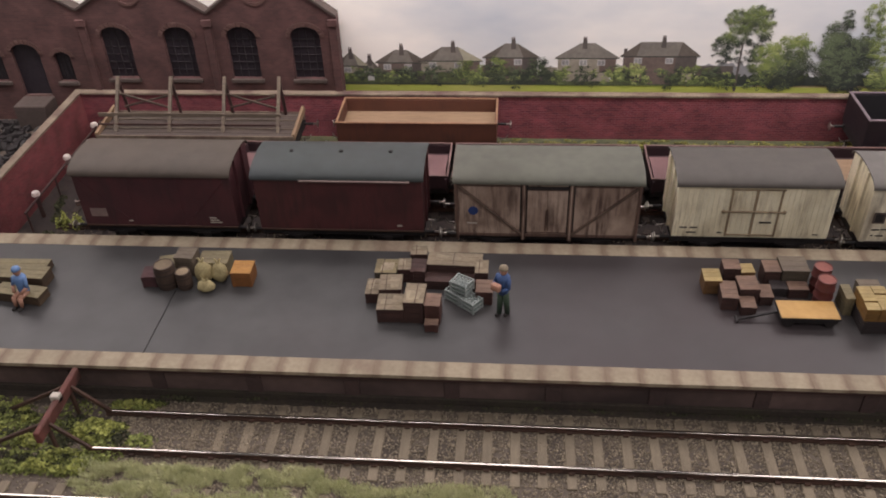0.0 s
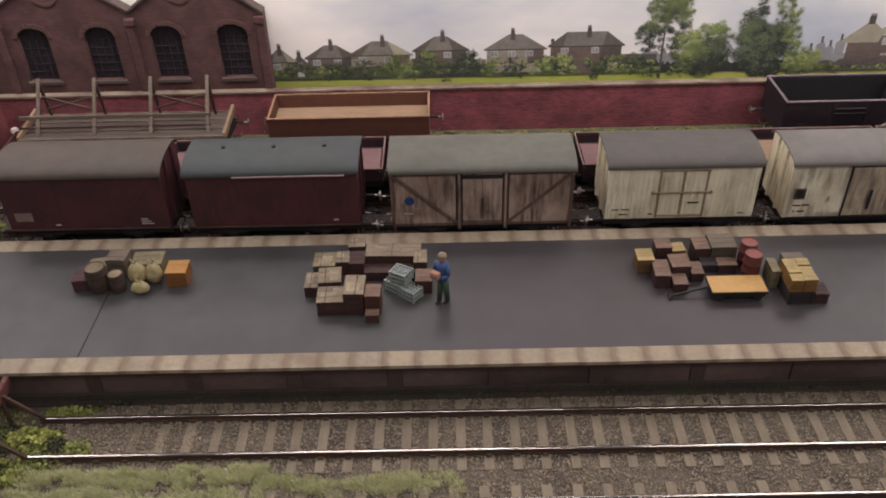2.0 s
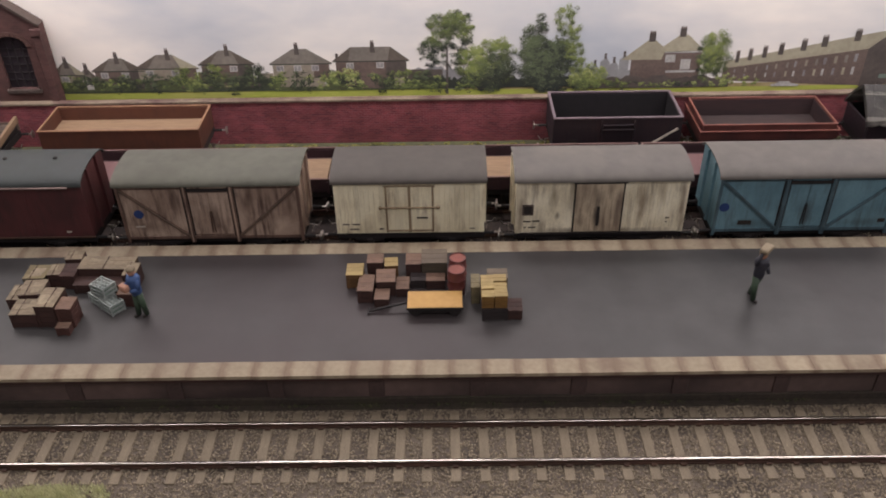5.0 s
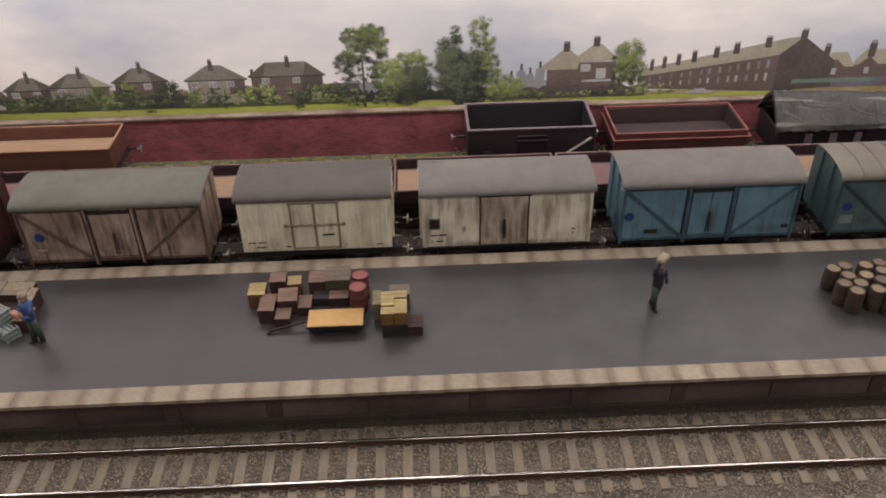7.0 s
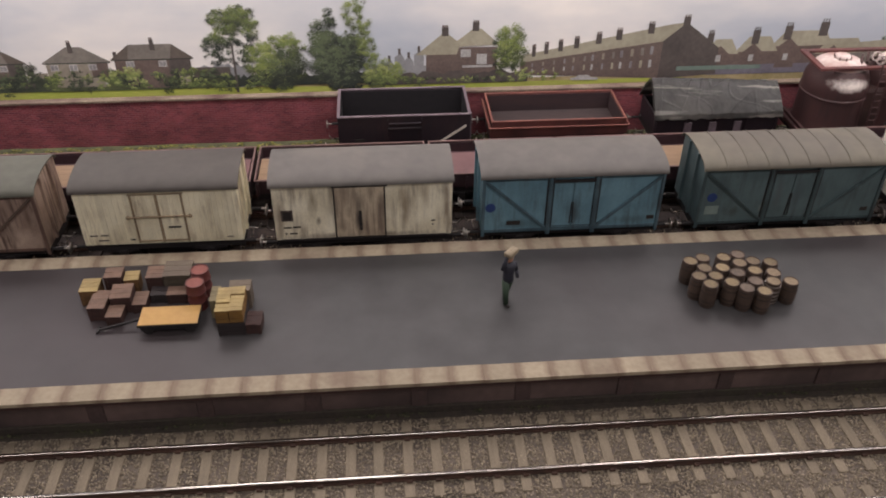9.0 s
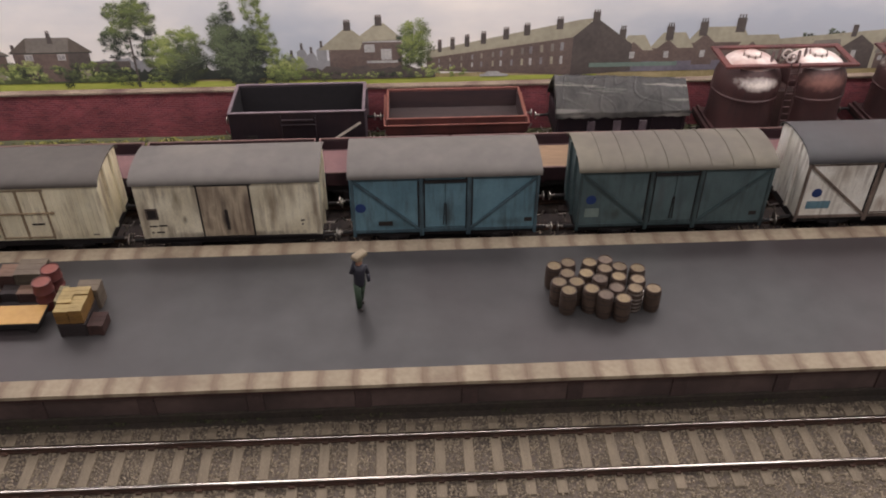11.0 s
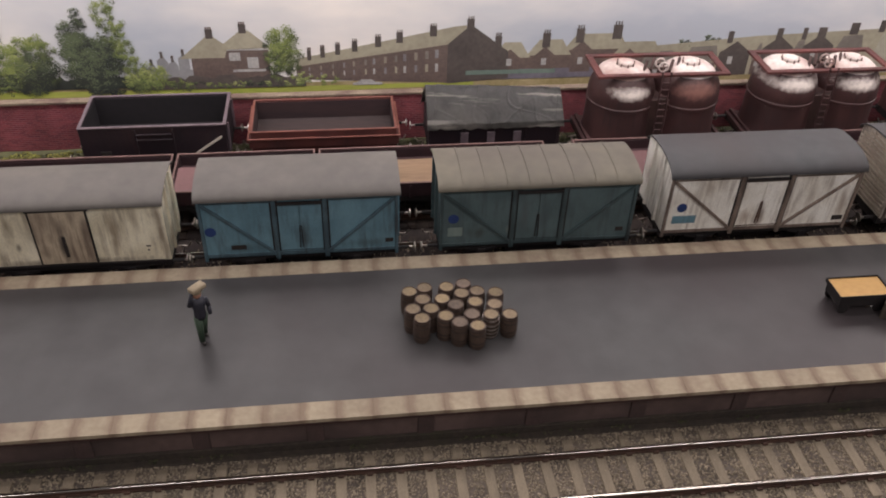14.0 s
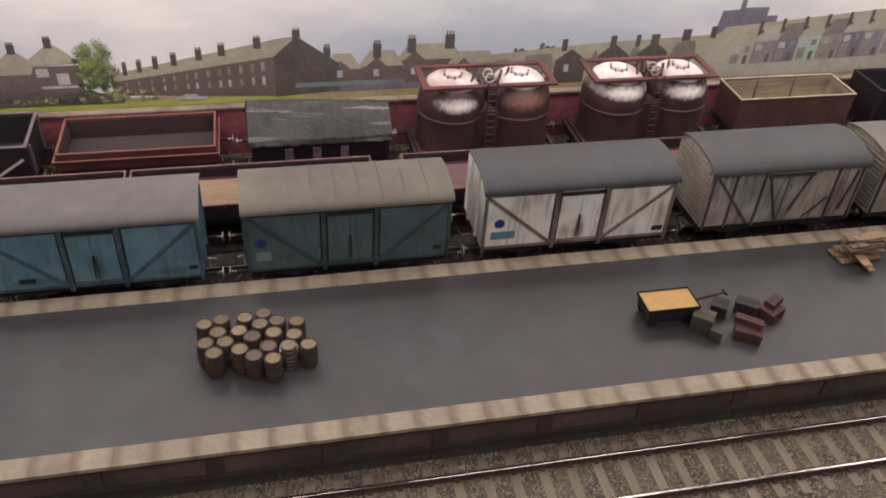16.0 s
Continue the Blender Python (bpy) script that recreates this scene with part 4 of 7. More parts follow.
# low wagons on the middle siding
for x, L, ins in ((36, 62, "maroon"), (100.5, 98, "maroon"), (200.5, 83.5, "tan_wood"), (286.5, 63, "maroon"), (351.5, 73, "tan_wood"), (426.5, 57, "maroon"), (485.5, 98, "tan_wood"), (597, 100, "maroon"), (711, 106, "maroon"), (830, 106, "maroon")):
    low = open_wagon("low_open_wagon", x, 116.0, L, 29.0, 0.0, 6.2, M["maroon_dark"], M["maroon_dark"], "long low-sided maroon wagon with " + ("tan" if ins == "tan_wood" else "maroon") + " deck boards", group="wagons on the middle siding", rim=M["maroon_rim"], thick=0.5, floor_z=1.5)
    bm = bmesh.new()
    box(bm, 1.2, L - 1.2, 0.9, 19.5, 1.5, 5.9, 0.15)
    part("deck", bm, M[ins], low)
open_wagon("open_wagon", 143.0, 151.5, 76.0, 26.0, 2.0, 13.0, M["orange"], M["orange"], "orange-brown open wagon with tan floor, empty", rim=M["orange_rim"], thick=0.7, floor=M["tan_wood"], floor_z=6.5, ribbed=False)
mineral = open_wagon("mineral_wagon", 386.0, 152.5, 60.5, 29.0, 1.0, 15.5, M["iron_dark"], M["iron_inside"], "dark iron mineral wagon, empty, with pale rim", rim=M["iron_rim"], ribbed=False)
bm = bmesh.new()
bar(bm, (45.5, -0.8, 1.6), (58.5, -0.8, 10.5), 1.0, 0.3, up=(0, 1, 0))
part("end_door_stripe", bm, M["mark_white"], mineral, "white diagonal stripe")
for zz, xa, xb in ((12.0, 23.5, 37.5), (9.6, 23.0, 38.0)):
    bm = bmesh.new()
    box(bm, xa, xb, -0.9, 0.05, zz, zz + 0.45, 0.1)
    part("flap_bar", bm, M["iron_dark"], mineral)
for xx in (22.8, 38.2):
    bm = bmesh.new()
    box(bm, xx - 0.4, xx + 0.4, -0.6, 0.05, 1.5, 14.6, 0.1)
    part("door_post", bm, M["iron_dark"], mineral)
bm = bmesh.new()
box(bm, 7.5, 11.5, -0.3, 0.0, 2.6, 4.6)
part("number_panel", bm, M["mark_black"], mineral)
for yy in (4.0, 25.0):
    bm = bmesh.new()
    bar(bm, (61.0, yy, 1.0), (61.0, yy, 14.6), 1.0, 0.9, up=(1, 0, 0))
    part("end_stanchion", bm, M["iron_rim"], mineral)
rusty = open_wagon("open_wagon", 456.5, 152.5, 63.0, 29.5, 1.0, 11.0, M["red_paint"], M["red_inside"], "rusty red open wagon, empty, with worn rim", rim=M["red_rim"], thick=0.7, ribbed=False, floor=M["floor_dark"])
bm = bmesh.new()
for b in ((-1.6, 64.6, -1.7, -0.9), (-1.6, -0.8, -0.9, 29.5), (63.8, 64.6, -0.9, 29.5)):
    box(bm, *b, 8.2, 8.9, 0.12)
part("ledge", bm, M["red_rim"], rusty, "worn ledge round the sides")
bm = bmesh.new()
for b in ((-0.9, 63.9, -0.9, -0.1), (-0.9, -0.1, -0.1, 29.0), (63.1, 63.9, -0.1, 29.0)):
    box(bm, *b, 4.0, 8.1, 0.1)
part("skirt", bm, M["red_paint"], rusty)
lined = open_wagon("open_wagon", 763.0, 156.5, 62.0, 22.0, 1.0, 17.5, M["brown_wagon"], M["lining_pale"], "red-brown open wagon with pale worn lining boards", rim=M["rim_pale"], thick=0.6, ribbed=False)
for zz in (5.6, 8.4, 11.2, 14.0):
    bm = bmesh.new()
    box(bm, 1.0, 61.0, 20.9, 21.15, zz, zz + 2.6, 0.05)
    part("lining_board", bm, M["lining_pale"], lined)
for xx in (20.5, 41.0):
    bm = bmesh.new()
    box(bm, xx - 0.5, xx + 0.5, 20.6, 20.88, 2.0, 17.0, 0.08)
    part("inner_post", bm, M["floor_grey"], lined)
open_wagon("mineral_wagon", 838.0, 155.0, 62.0, 24.0, 1.0, 19.0, M["iron_dark"], M["iron_inside"], "tall dark iron mineral wagon", rim=M["iron_dark"])

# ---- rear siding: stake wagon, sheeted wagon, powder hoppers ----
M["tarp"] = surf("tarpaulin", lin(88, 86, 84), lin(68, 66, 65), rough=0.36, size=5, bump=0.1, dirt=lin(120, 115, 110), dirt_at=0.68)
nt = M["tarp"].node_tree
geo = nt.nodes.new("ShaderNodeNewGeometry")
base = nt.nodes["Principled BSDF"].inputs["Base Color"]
# Streaks put into the colour: pale dust, and light and shade on creases.
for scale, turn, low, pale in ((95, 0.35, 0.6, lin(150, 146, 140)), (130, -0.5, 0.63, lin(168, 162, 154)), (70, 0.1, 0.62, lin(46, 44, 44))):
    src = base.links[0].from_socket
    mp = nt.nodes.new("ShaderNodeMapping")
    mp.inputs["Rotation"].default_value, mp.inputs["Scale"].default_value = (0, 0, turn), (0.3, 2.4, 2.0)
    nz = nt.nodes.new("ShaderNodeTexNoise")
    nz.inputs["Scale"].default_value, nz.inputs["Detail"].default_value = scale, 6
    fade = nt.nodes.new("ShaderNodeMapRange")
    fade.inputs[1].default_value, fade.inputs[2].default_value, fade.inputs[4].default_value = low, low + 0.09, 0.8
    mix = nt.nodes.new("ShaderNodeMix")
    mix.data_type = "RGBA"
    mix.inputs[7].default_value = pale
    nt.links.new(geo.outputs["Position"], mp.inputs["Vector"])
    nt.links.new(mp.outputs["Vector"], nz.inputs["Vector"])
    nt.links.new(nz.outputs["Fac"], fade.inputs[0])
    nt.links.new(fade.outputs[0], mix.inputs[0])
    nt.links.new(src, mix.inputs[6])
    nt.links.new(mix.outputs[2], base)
M["oxide"] = paint("oxide_red_paint", lin(70, 43, 42), lin(60, 38, 38), lin(48, 34, 35), 0.54)
M["powder"] = surf("white_powder", lin(226, 216, 210), lin(196, 180, 174), rough=0.9, size=3, bump=0.3, dirt=lin(150, 108, 98), dirt_at=0.6)
M["iron_brown"] = surf("brown_iron", lin(78, 54, 50), lin(58, 42, 40), rough=0.7, size=2)

t = thing("stake_wagon", 24.0, 150.0, 0, "empty timber-floored trestle wagon with inclined stakes and cross braces", "flat wagon")
for i in range(6):
    bm = bmesh.new()
    box(bm, 0.5, 97.5, 0.5 + i * 4.35, 4.55 + i * 4.35, 4.2, 5.4, 0.15)
    part("deck_plank", bm, M["deck_brown"], t)
for yy in (8.6, 17.4):
    bm = bmesh.new()
    box(bm, 1.0, 97.0, yy - 0.35, yy + 0.35, 5.45, 6.0, 0.1)
    part("deck_rail", bm, M["grey_wood"], t)
for y0 in (0.0, 25.4):
    bm = bmesh.new()
    box(bm, 0, 98, y0, y0 + 0.6, 2.0, 6.2, 0.15)
    part("side_rail", bm, M["wall_cap"], t, "pale worn side rail")
bm = bmesh.new()
box(bm, 1, 97, 1.2, 25, 1.0, 4.1)
part("underframe", bm, M["black"], t)
# inclined trestle with cross braces
def incline(x, w, h, f0, f1, name, lift=0.0, material="grey_wood"):
    bm = bmesh.new()
    bar(bm, (x, 5.2 + 16.8 * f0, 5.4 + 21.6 * f0 + lift), (x, 5.2 + 16.8 * f1, 5.4 + 21.6 * f1 + lift), w, h)
    part(name, bm, M[material], t)


for x in (8.0, 34.9, 61.9, 89.0):
    incline(x, 1.5, 1.2, 0.0, 1.0, "stake")
    bm = bmesh.new()
    bar(bm, (x, 24.0, 5.4), (x, 21.2, 25.0), 1.3, 1.1)
    part("trestle_leg", bm, M["iron_brown"], t)
bm = bmesh.new()
bar(bm, (-1.0, 10.0, 12.2), (90.5, 10.0, 12.2), 0.8, 2.0)
part("trestle_rail", bm, M["grey_wood"], t)
bm = bmesh.new()
bar(bm, (-1.0, 7.2, 8.4), (90.5, 7.2, 8.4), 0.5, 0.9)
part("trestle_rail", bm, M["iron_brown"], t)
for x in (8.0, 61.9):
    for y, a, b in ((15.8, 20.6, 13.2), (16.6, 13.2, 19.2)):
        bm = bmesh.new()
        bar(bm, (x + 2.2, y, a), (x + 25.2, y, b), 0.8, 0.9, up=(0, 1, 0))
        part("cross_brace", bm, M["iron_brown"], t)
        bm = bmesh.new()
        bar(bm, (x + 2.2, y - 0.45, a + 0.45), (x + 25.2, y - 0.45, b + 0.45), 0.5, 0.3, up=(0, 1, 0))
        part("brace_edge", bm, M["grey_wood"], t)
for x in (0.2, 97.8):
    bm = bmesh.new()
    bar(bm, (x, 0.5, 5.6), (x, 25.5, 8.2), 1.4, 3.2)
    part("end_rail", bm, M["tan_wood"], t)
gear(t, 98, 26.3, 2.0)

# point-rodding posts along the west wall
for y in (112, 145, 178):
    t = thing("buffer_post", 8.5, y, GROUND, "rusty post with a white-painted cap by the wall", "post", "white-capped posts")
    bm = bmesh.new()
    rod(bm, (0, 0, 0), (0, 0, 11.5), 1.0, 8)
    part("post", bm, M["iron_brown"], t)
    bm = bmesh.new()
    turned(bm, [(1.5, 0), (2.0, 0.7), (1.6, 2.2), (0.6, 2.6)], 10, (0, 0, 11.5))
    part("cap", bm, M["powder"], t, "white cap", True)
t = thing("handrail", 9.8, 98, GROUND, "long rusty handrail beside the west wall", "handrail")
bm = bmesh.new()
rod(bm, (0, 0, 11.2), (0, 86, 12.2), 0.6, 8)
part("rail", bm, M["iron_brown"], t)
for y in (1, 30, 60, 85):
    bm = bmesh.new()
    rod(bm, (0, y, 0), (0, y, 11.4), 0.5, 6)
    part("stanchion", bm, M["iron_brown"], t)

# sheeted wagon
t = open_wagon("sheeted_wagon", 534.0, 153.5, 59.5, 24.0, 0.5, 10.5, M["iron_dark"], M["iron_inside"], "black open wagon under a creased grey tarpaulin", "sheeted wagon")
for x in (14, 26, 38):
    bm = bmesh.new()
    box(bm, x, x + 3.5, -0.9, 0.0, 1.5, 7.5, 0.1)
    part("door_plate", bm, M["iron_rim"], t)
bm = bmesh.new()
nx, ny = 170, 90
grid = []
for i in range(nx + 1):
    row = []
    for j in range(ny + 1):
        u, w = i / nx, j / ny
        x, y = -1.2 + 62 * u, -1.3 + 26.8 * w
        s = abs(2 * w - 1)
        z = 11.6 + (13.4 - 3 * u) * (1 - s ** 1.25)
        p = Vector((x * 0.16, y * 0.22, 1.7))
        fold = abs(noise.noise(Vector((x * 0.055 + 2.0, y * 0.13 + x * 0.02, 5.1))))
        cross = abs(noise.noise(Vector((x * 0.1 - y * 0.07, y * 0.05 + x * 0.04, 9.4))))
        z += 0.34 * max(0.0, 1 - 22 * fold) + 0.28 * max(0.0, 1 - 24 * cross) + 0.9 * min(fold, 0.3) - 0.5 * min(cross, 0.3)
        z += 0.45 * noise.noise(p * 0.6) + 0.18 * (0.3 - abs(noise.noise(p * 3.1)))
        if j in (0, ny):
            z = 9.6 + 0.9 * noise.noise(Vector((x * 0.3, j, 4)))
        if i in (0, nx):
            z -= 2.2
        row.append(bm.verts.new((x, y, z)))
    grid.append(row)
for i in range(nx):
    for j in range(ny):
        bm.faces.new((grid[i][j], grid[i + 1][j], grid[i + 1][j + 1], grid[i][j + 1]))
bmesh.ops.solidify(bm, geom=bm.faces[:], thickness=0.25)
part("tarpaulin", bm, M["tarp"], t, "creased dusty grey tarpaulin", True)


def hopper(x, spills, y=164.5):
    t = thing("powder_hopper_wagon", x, y, 0, "oxide red twin-hopper powder wagon dusted white on top", "hopper wagon", "powder hoppers")
    for cx, (arc, low) in zip((16.0, 46.5), spills):
        bm = bmesh.new()
        turned(bm, [(16.4, -1), (15.6, 3), (15.2, 8), (15.1, 16.0), (15.5, 16.3), (15.5, 17.4), (15.1, 17.8)], 36, (cx, 0, 0))
        hop = part("hopper", bm, M["oxide"], t, "", True)
        bm = bmesh.new()
        turned(bm, [(15.1, 17.8), (15.2, 20.0), (15.0, 22.6), (14.5, 25.0), (13.5, 27.4), (12.4, 29.2), (11.2, 30.4)], 40, (cx, 0, 0))
        part("dome", bm, blotted(M["oxide"], [(cx, low, 11 * arc / 64, 3.0, lin(232, 222, 214), 0.95)] if arc > 40 else [(cx, 25.5, 11, 4.0, lin(140, 98, 88), 0.8)], 1.0, 1.0), hop, "oxide red shoulder dusted with white powder", True)
        bm = bmesh.new()
        turned(bm, [(11.4, 30.4), (9.5, 31.9), (6.0, 32.9), (0.5, 33.3)], 36, (cx, 0, 0))
        part("powder_cover", bm, M["powder"], hop, "white powder over the dome", True)
        bm = bmesh.new()
        turned(bm, [(3.6, 32.6), (3.6, 34.2), (3.0, 34.8), (0.8, 35.1)], 18, (cx, 0, 0))
        part("hatch", bm, M["powder"], hop, "dusty round filling hatch")
        for k in range(8):
            a = k * math.pi / 4
            bm = bmesh.new()
            rod(bm, (cx + 3.9 * math.cos(a), 3.9 * math.sin(a), 32.4), (cx + 3.9 * math.cos(a), 3.9 * math.sin(a), 34.5), 0.4, 6)
            part("hatch_bolt", bm, M["panel_grey"], hop)
    for nm, b in (("platform_edge", (0.5, 61, -11.5, -9.0)), ("platform_edge", (0.5, 61, 9.0, 11.5)), ("platform_edge", (0.5, 3.5, -9.0, 9.0)), ("platform_edge", (58.0, 61, -9.0, 9.0))):
        bm = bmesh.new()
        box(bm, b[0], b[1], b[2], b[3], 31.8, 33.0, 0.15)
        part(nm, bm, M["red_paint"], t)
    for yy in (-7.0, -2.5):
        bm = bmesh.new()
        rings = []
        for k in range(14):
            a = 2 * math.pi * k / 14
            rings.append([bm.verts.new((31 + (2.1 + 0.4 * math.cos(b)) * math.cos(a), yy + 0.4 * math.sin(b), 34.6 + (2.1 + 0.4 * math.cos(b)) * math.sin(a))) for b in [math.pi * q / 3 for q in range(6)]])
        for k in range(14):
            for q in range(6):
                bm.faces.new((rings[k][q], rings[k][(q + 1) % 6], rings[(k + 1) % 14][(q + 1) % 6], rings[(k + 1) % 14][q]))
        wheel = part("valve_wheel", bm, M["powder"], t, "white-dusted valve handwheel", True)
        for k in range(4):
            bm = bmesh.new()
            rod(bm, (31, yy, 34.6), (31 + 2 * math.cos(k * math.pi / 2), yy, 34.6 + 2 * math.sin(k * math.pi / 2)), 0.3, 6)
            part("spoke", bm, M["panel_grey"], wheel)
        bm = bmesh.new()
        rod(bm, (31, yy, 34.6), (31, yy + 4.0, 31), 0.6, 6)
        part("stem", bm, M["iron_brown"], wheel)
    for k in range(5):
        bm = bmesh.new()
        rod(bm, (23 + 4 * k, -5 + 2.2 * (k % 3), 31.5), (26.5 + 4 * k, -1 + 2.4 * ((k + 1) % 3), 33.8), 0.7, 8)
        part("pipe", bm, M["iron_brown"], t)
    for xx in (29.3, 33.2):
        bm = bmesh.new()
        rod(bm, (xx, -14.6, 2), (xx, -12.0, 34.5), 0.4, 6)
        part("ladder_rail", bm, M["oxide"], t)
    for k in range(9):
        z = 4 + 3.2 * k
        yy = -14.6 + 2.6 * (z - 2) / 32.5
        bm = bmesh.new()
        rod(bm, (29.3, yy, z), (33.2, yy, z), 0.35, 6)
        part("ladder_rung", bm, M["oxide"], t)
    bm = bmesh.new()
    box(bm, -2.0, 64.5, -13.0, 13.0, -1.5, 0.9, 0.2)
    for xx in (-0.5, 61.5):
        prism(bm, [(xx, 0.9), (xx + 1.5, 0.9), (xx + 1.5, 2.4), (xx, 2.4)], -12, 12)
    part("underframe", bm, M["oxide"], t)
    bm = bmesh.new()
    box(bm, 20, 42.5, -10.5, 10.5, 0.9, 21.0, 1.0)
    part("saddle", bm, M["iron_brown"], t, "dark saddle between the hoppers")
    gear(t, 66, 26, 0.5, -2.0, -13.0)
    return t


hopper(606.8, ((56, 25.0), (30, 28.3)))
hopper(684.5, ((82, 26.8), (64, 26.2)))

# ---- low-relief engine works behind the yard wall ----
def loop(bm, pts, y):
    vs = [bm.verts.new((x, y, z)) for x, z in pts]
    return [bm.edges.new((a, b)) for a, b in zip(vs, vs[1:] + vs[:1])]


works = thing("engine_works", 0, 188.7, 0, "low-relief brown brick engine works with arched iron windows", "factory building")
wins = [(x0, x0 + 14.8, 18.2, 45.6, 5.2) for x0 in (19.8, 52.2, 84.4, 116.6)] + [(-7.8, 0.8, 16.2, 32.2, 2.6), (-44.5, -35.8, 16.2, 32.2, 2.6)]
door_hole = (-30.0, -15.0, 8.0, 36.6, 5.6)
bm = bmesh.new()
outline = [(-95, -16.1), (140.4, -16.1), (140.4, 50.6), (121, 65), (108.4, 70.4), (95, 65.5), (76.4, 52.6), (57, 65), (43.5, 69.6), (30, 65), (11.4, 54.3), (-8, 66), (-21.5, 70.4), (-35, 66), (-55, 54.3), (-74, 66), (-95, 70)]
edges = loop(bm, outline, 0)
for w in wins:
    edges += loop(bm, arch(*w), 0)
edges += loop(bm, arch(*door_hole), 0)
bmesh.ops.triangle_fill(bm, use_beauty=True, use_dissolve=False, edges=edges)
ext = bmesh.ops.extrude_face_region(bm, geom=bm.faces[:])
bmesh.ops.translate(bm, verts=[v for v in ext["geom"] if isinstance(v, bmesh.types.BMVert)], vec=(0, 5.6, 0))
part("wall", bm, M["factory_brick"], works)
for x0, x1, z0, z1, rise in wins:
    bm = bmesh.new()
    prism(bm, arch(x0 - 0.2, x1 + 0.2, z0 - 0.2, z1 + 0.2, rise), 2.2, 2.5)
    w = part("window", bm, M["glass_dark"], works, "tall arched window with grimy panes")
    bm = bmesh.new()
    for f in (0.25, 0.5, 0.75):
        box(bm, x0 + (x1 - x0) * f - 0.25, x0 + (x1 - x0) * f + 0.25, 1.7, 2.15, z0, z1 - (0.5 if f == 0.5 else 1.2))
    for k in range(1, 6):
        zz = z0 + (z1 - z0 - rise) * k / 5.5
        box(bm, x0, x1, 1.75, 2.1, zz - 0.22, zz + 0.22)
    part("glazing_bar", bm, M["window_bar"], w)
    bm = bmesh.new()
    box(bm, x0 - 1.2, x1 + 1.2, -1.3, 0.4, z0 - 2.0, z0 - 0.1, 0.2)
    part("sill", bm, M["stone_sill"], w)
    n = 11
    c, hw = (x0 + x1) / 2, (x1 - x0) / 2
    for k in range(n):
        a0, a1 = math.pi * k / n + 0.02, math.pi * (k + 1) / n - 0.02
        bm = bmesh.new()
        pts = [(c + (hw + d) * math.cos(a), z1 - rise + (rise + d) * math.sin(a)) for a, d in ((a0, 0.1), (a1, 0.1), (a1, 2.3), (a0, 2.3))]
        prism(bm, pts[::-1], -0.5, 0.3)
        part("arch_brick", bm, M["brick_arch"], w)
bm = bmesh.new()
prism(bm, arch(-30.2, -14.8, 7.9, 36.8, 5.6), 2.2, 2.6)
door = part("door", bm, M["glass_dark"], works, "dark arched doorway")
for k in range(11):
    a0, a1 = math.pi * k / 11 + 0.02, math.pi * (k + 1) / 11 - 0.02
    bm = bmesh.new()
    prism(bm, [(-22.5 + (7.5 + d) * math.cos(a), 31.0 + (5.6 + d) * math.sin(a)) for a, d in ((a0, 0.1), (a1, 0.1), (a1, 2.3), (a0, 2.3))][::-1], -0.5, 0.3)
    part("arch_brick", bm, M["brick_arch"], door)
bm = bmesh.new()
box(bm, -31, -14, -12.6, -0.1, -22, 7.8, 0.4)
part("step", bm, M["stone_sill"], works, "worn stone landing before the doorway")
for x in (12.0, 76.0, 138.4, -55):
    bm = bmesh.new()
    box(bm, x - 1.9, x + 1.9, -1.4, 0.1, -16.1, 46, 0.2)
    box(bm, x - 2.6, x + 2.6, -2.0, 0.1, 46, 49.5, 0.3)
    part("pilaster", bm, M["factory_brick"], works)
for x in (38.5, 101.5):
    bm = bmesh.new()
    for k in range(20):
        a0, a1 = 2 * math.pi * k / 20, 2 * math.pi * (k + 1) / 20
        prism(bm, [(x + r * math.cos(a), 62.5 + r * math.sin(a)) for r, a in ((5.0, a0), (6.4, a0), (6.4, a1), (5.0, a1))], -0.6, 0.2)
    part("round_moulding", bm, M["brick_arch"], works)
copings = [(140.4, 50.6), (121, 65), (108.4, 70.4), (95, 65.5), (76.4, 52.6), (57, 65), (43.5, 69.6), (30, 65), (11.4, 54.3), (-8, 66), (-21.5, 70.4), (-35, 66), (-55, 54.3)]
for (xa, za), (xb, zb) in zip(copings, copings[1:]):
    bm = bmesh.new()
    bar(bm, (xa, 2.2, za + 0.4), (xb, 2.2, zb + 0.4), 6.6, 1.1)
    part("gable_coping", bm, M["stone_sill"], works)
solid("ash_yard", M["earth"], "dark ash yard outside the wall", "ground", (X0, -1.8, 80, 188.4, GROUND + 0.1, -6.0))
coal = bmesh.new()
rnd = random.Random(5)
for i in range(420):
    obox(coal, (rnd.uniform(-60, -5), rnd.uniform(120, 182), -6 + rnd.uniform(0, 2.5)), [rnd.uniform(1.2, 4.5) for _ in range(3)], rnd.uniform(0, 90), 0, rnd.uniform(-40, 40))
tagged(part("coal_and_scrap", coal, M["black"]), "heaps of dark coal and scrap in the ash yard", "coal heap", kind="stuff")

# ---- the picture printed on the backscene ----
scene_board = bpy.data.objects["backdrop"]
M["p_roof"] = surf("printed_roof", lin(136, 130, 122), lin(116, 110, 104), rough=0.6, size=3)
M["p_roof_pale"] = surf("printed_slate", lin(174, 168, 148), lin(154, 148, 130), rough=0.6, size=4)
M["p_wall"] = surf("printed_brick", lin(114, 99, 93), lin(96, 83, 79), rough=0.6, size=2)
M["p_wall_pale"] = surf("printed_render", lin(154, 146, 132), lin(134, 126, 114), rough=0.6, size=3)
M["p_window"] = surf("printed_window", lin(196, 194, 190), lin(146, 144, 144), rough=0.6, size=2)
M["p_dark"] = surf("printed_shadow", lin(96, 88, 84), lin(78, 72, 70), rough=0.6, size=3)
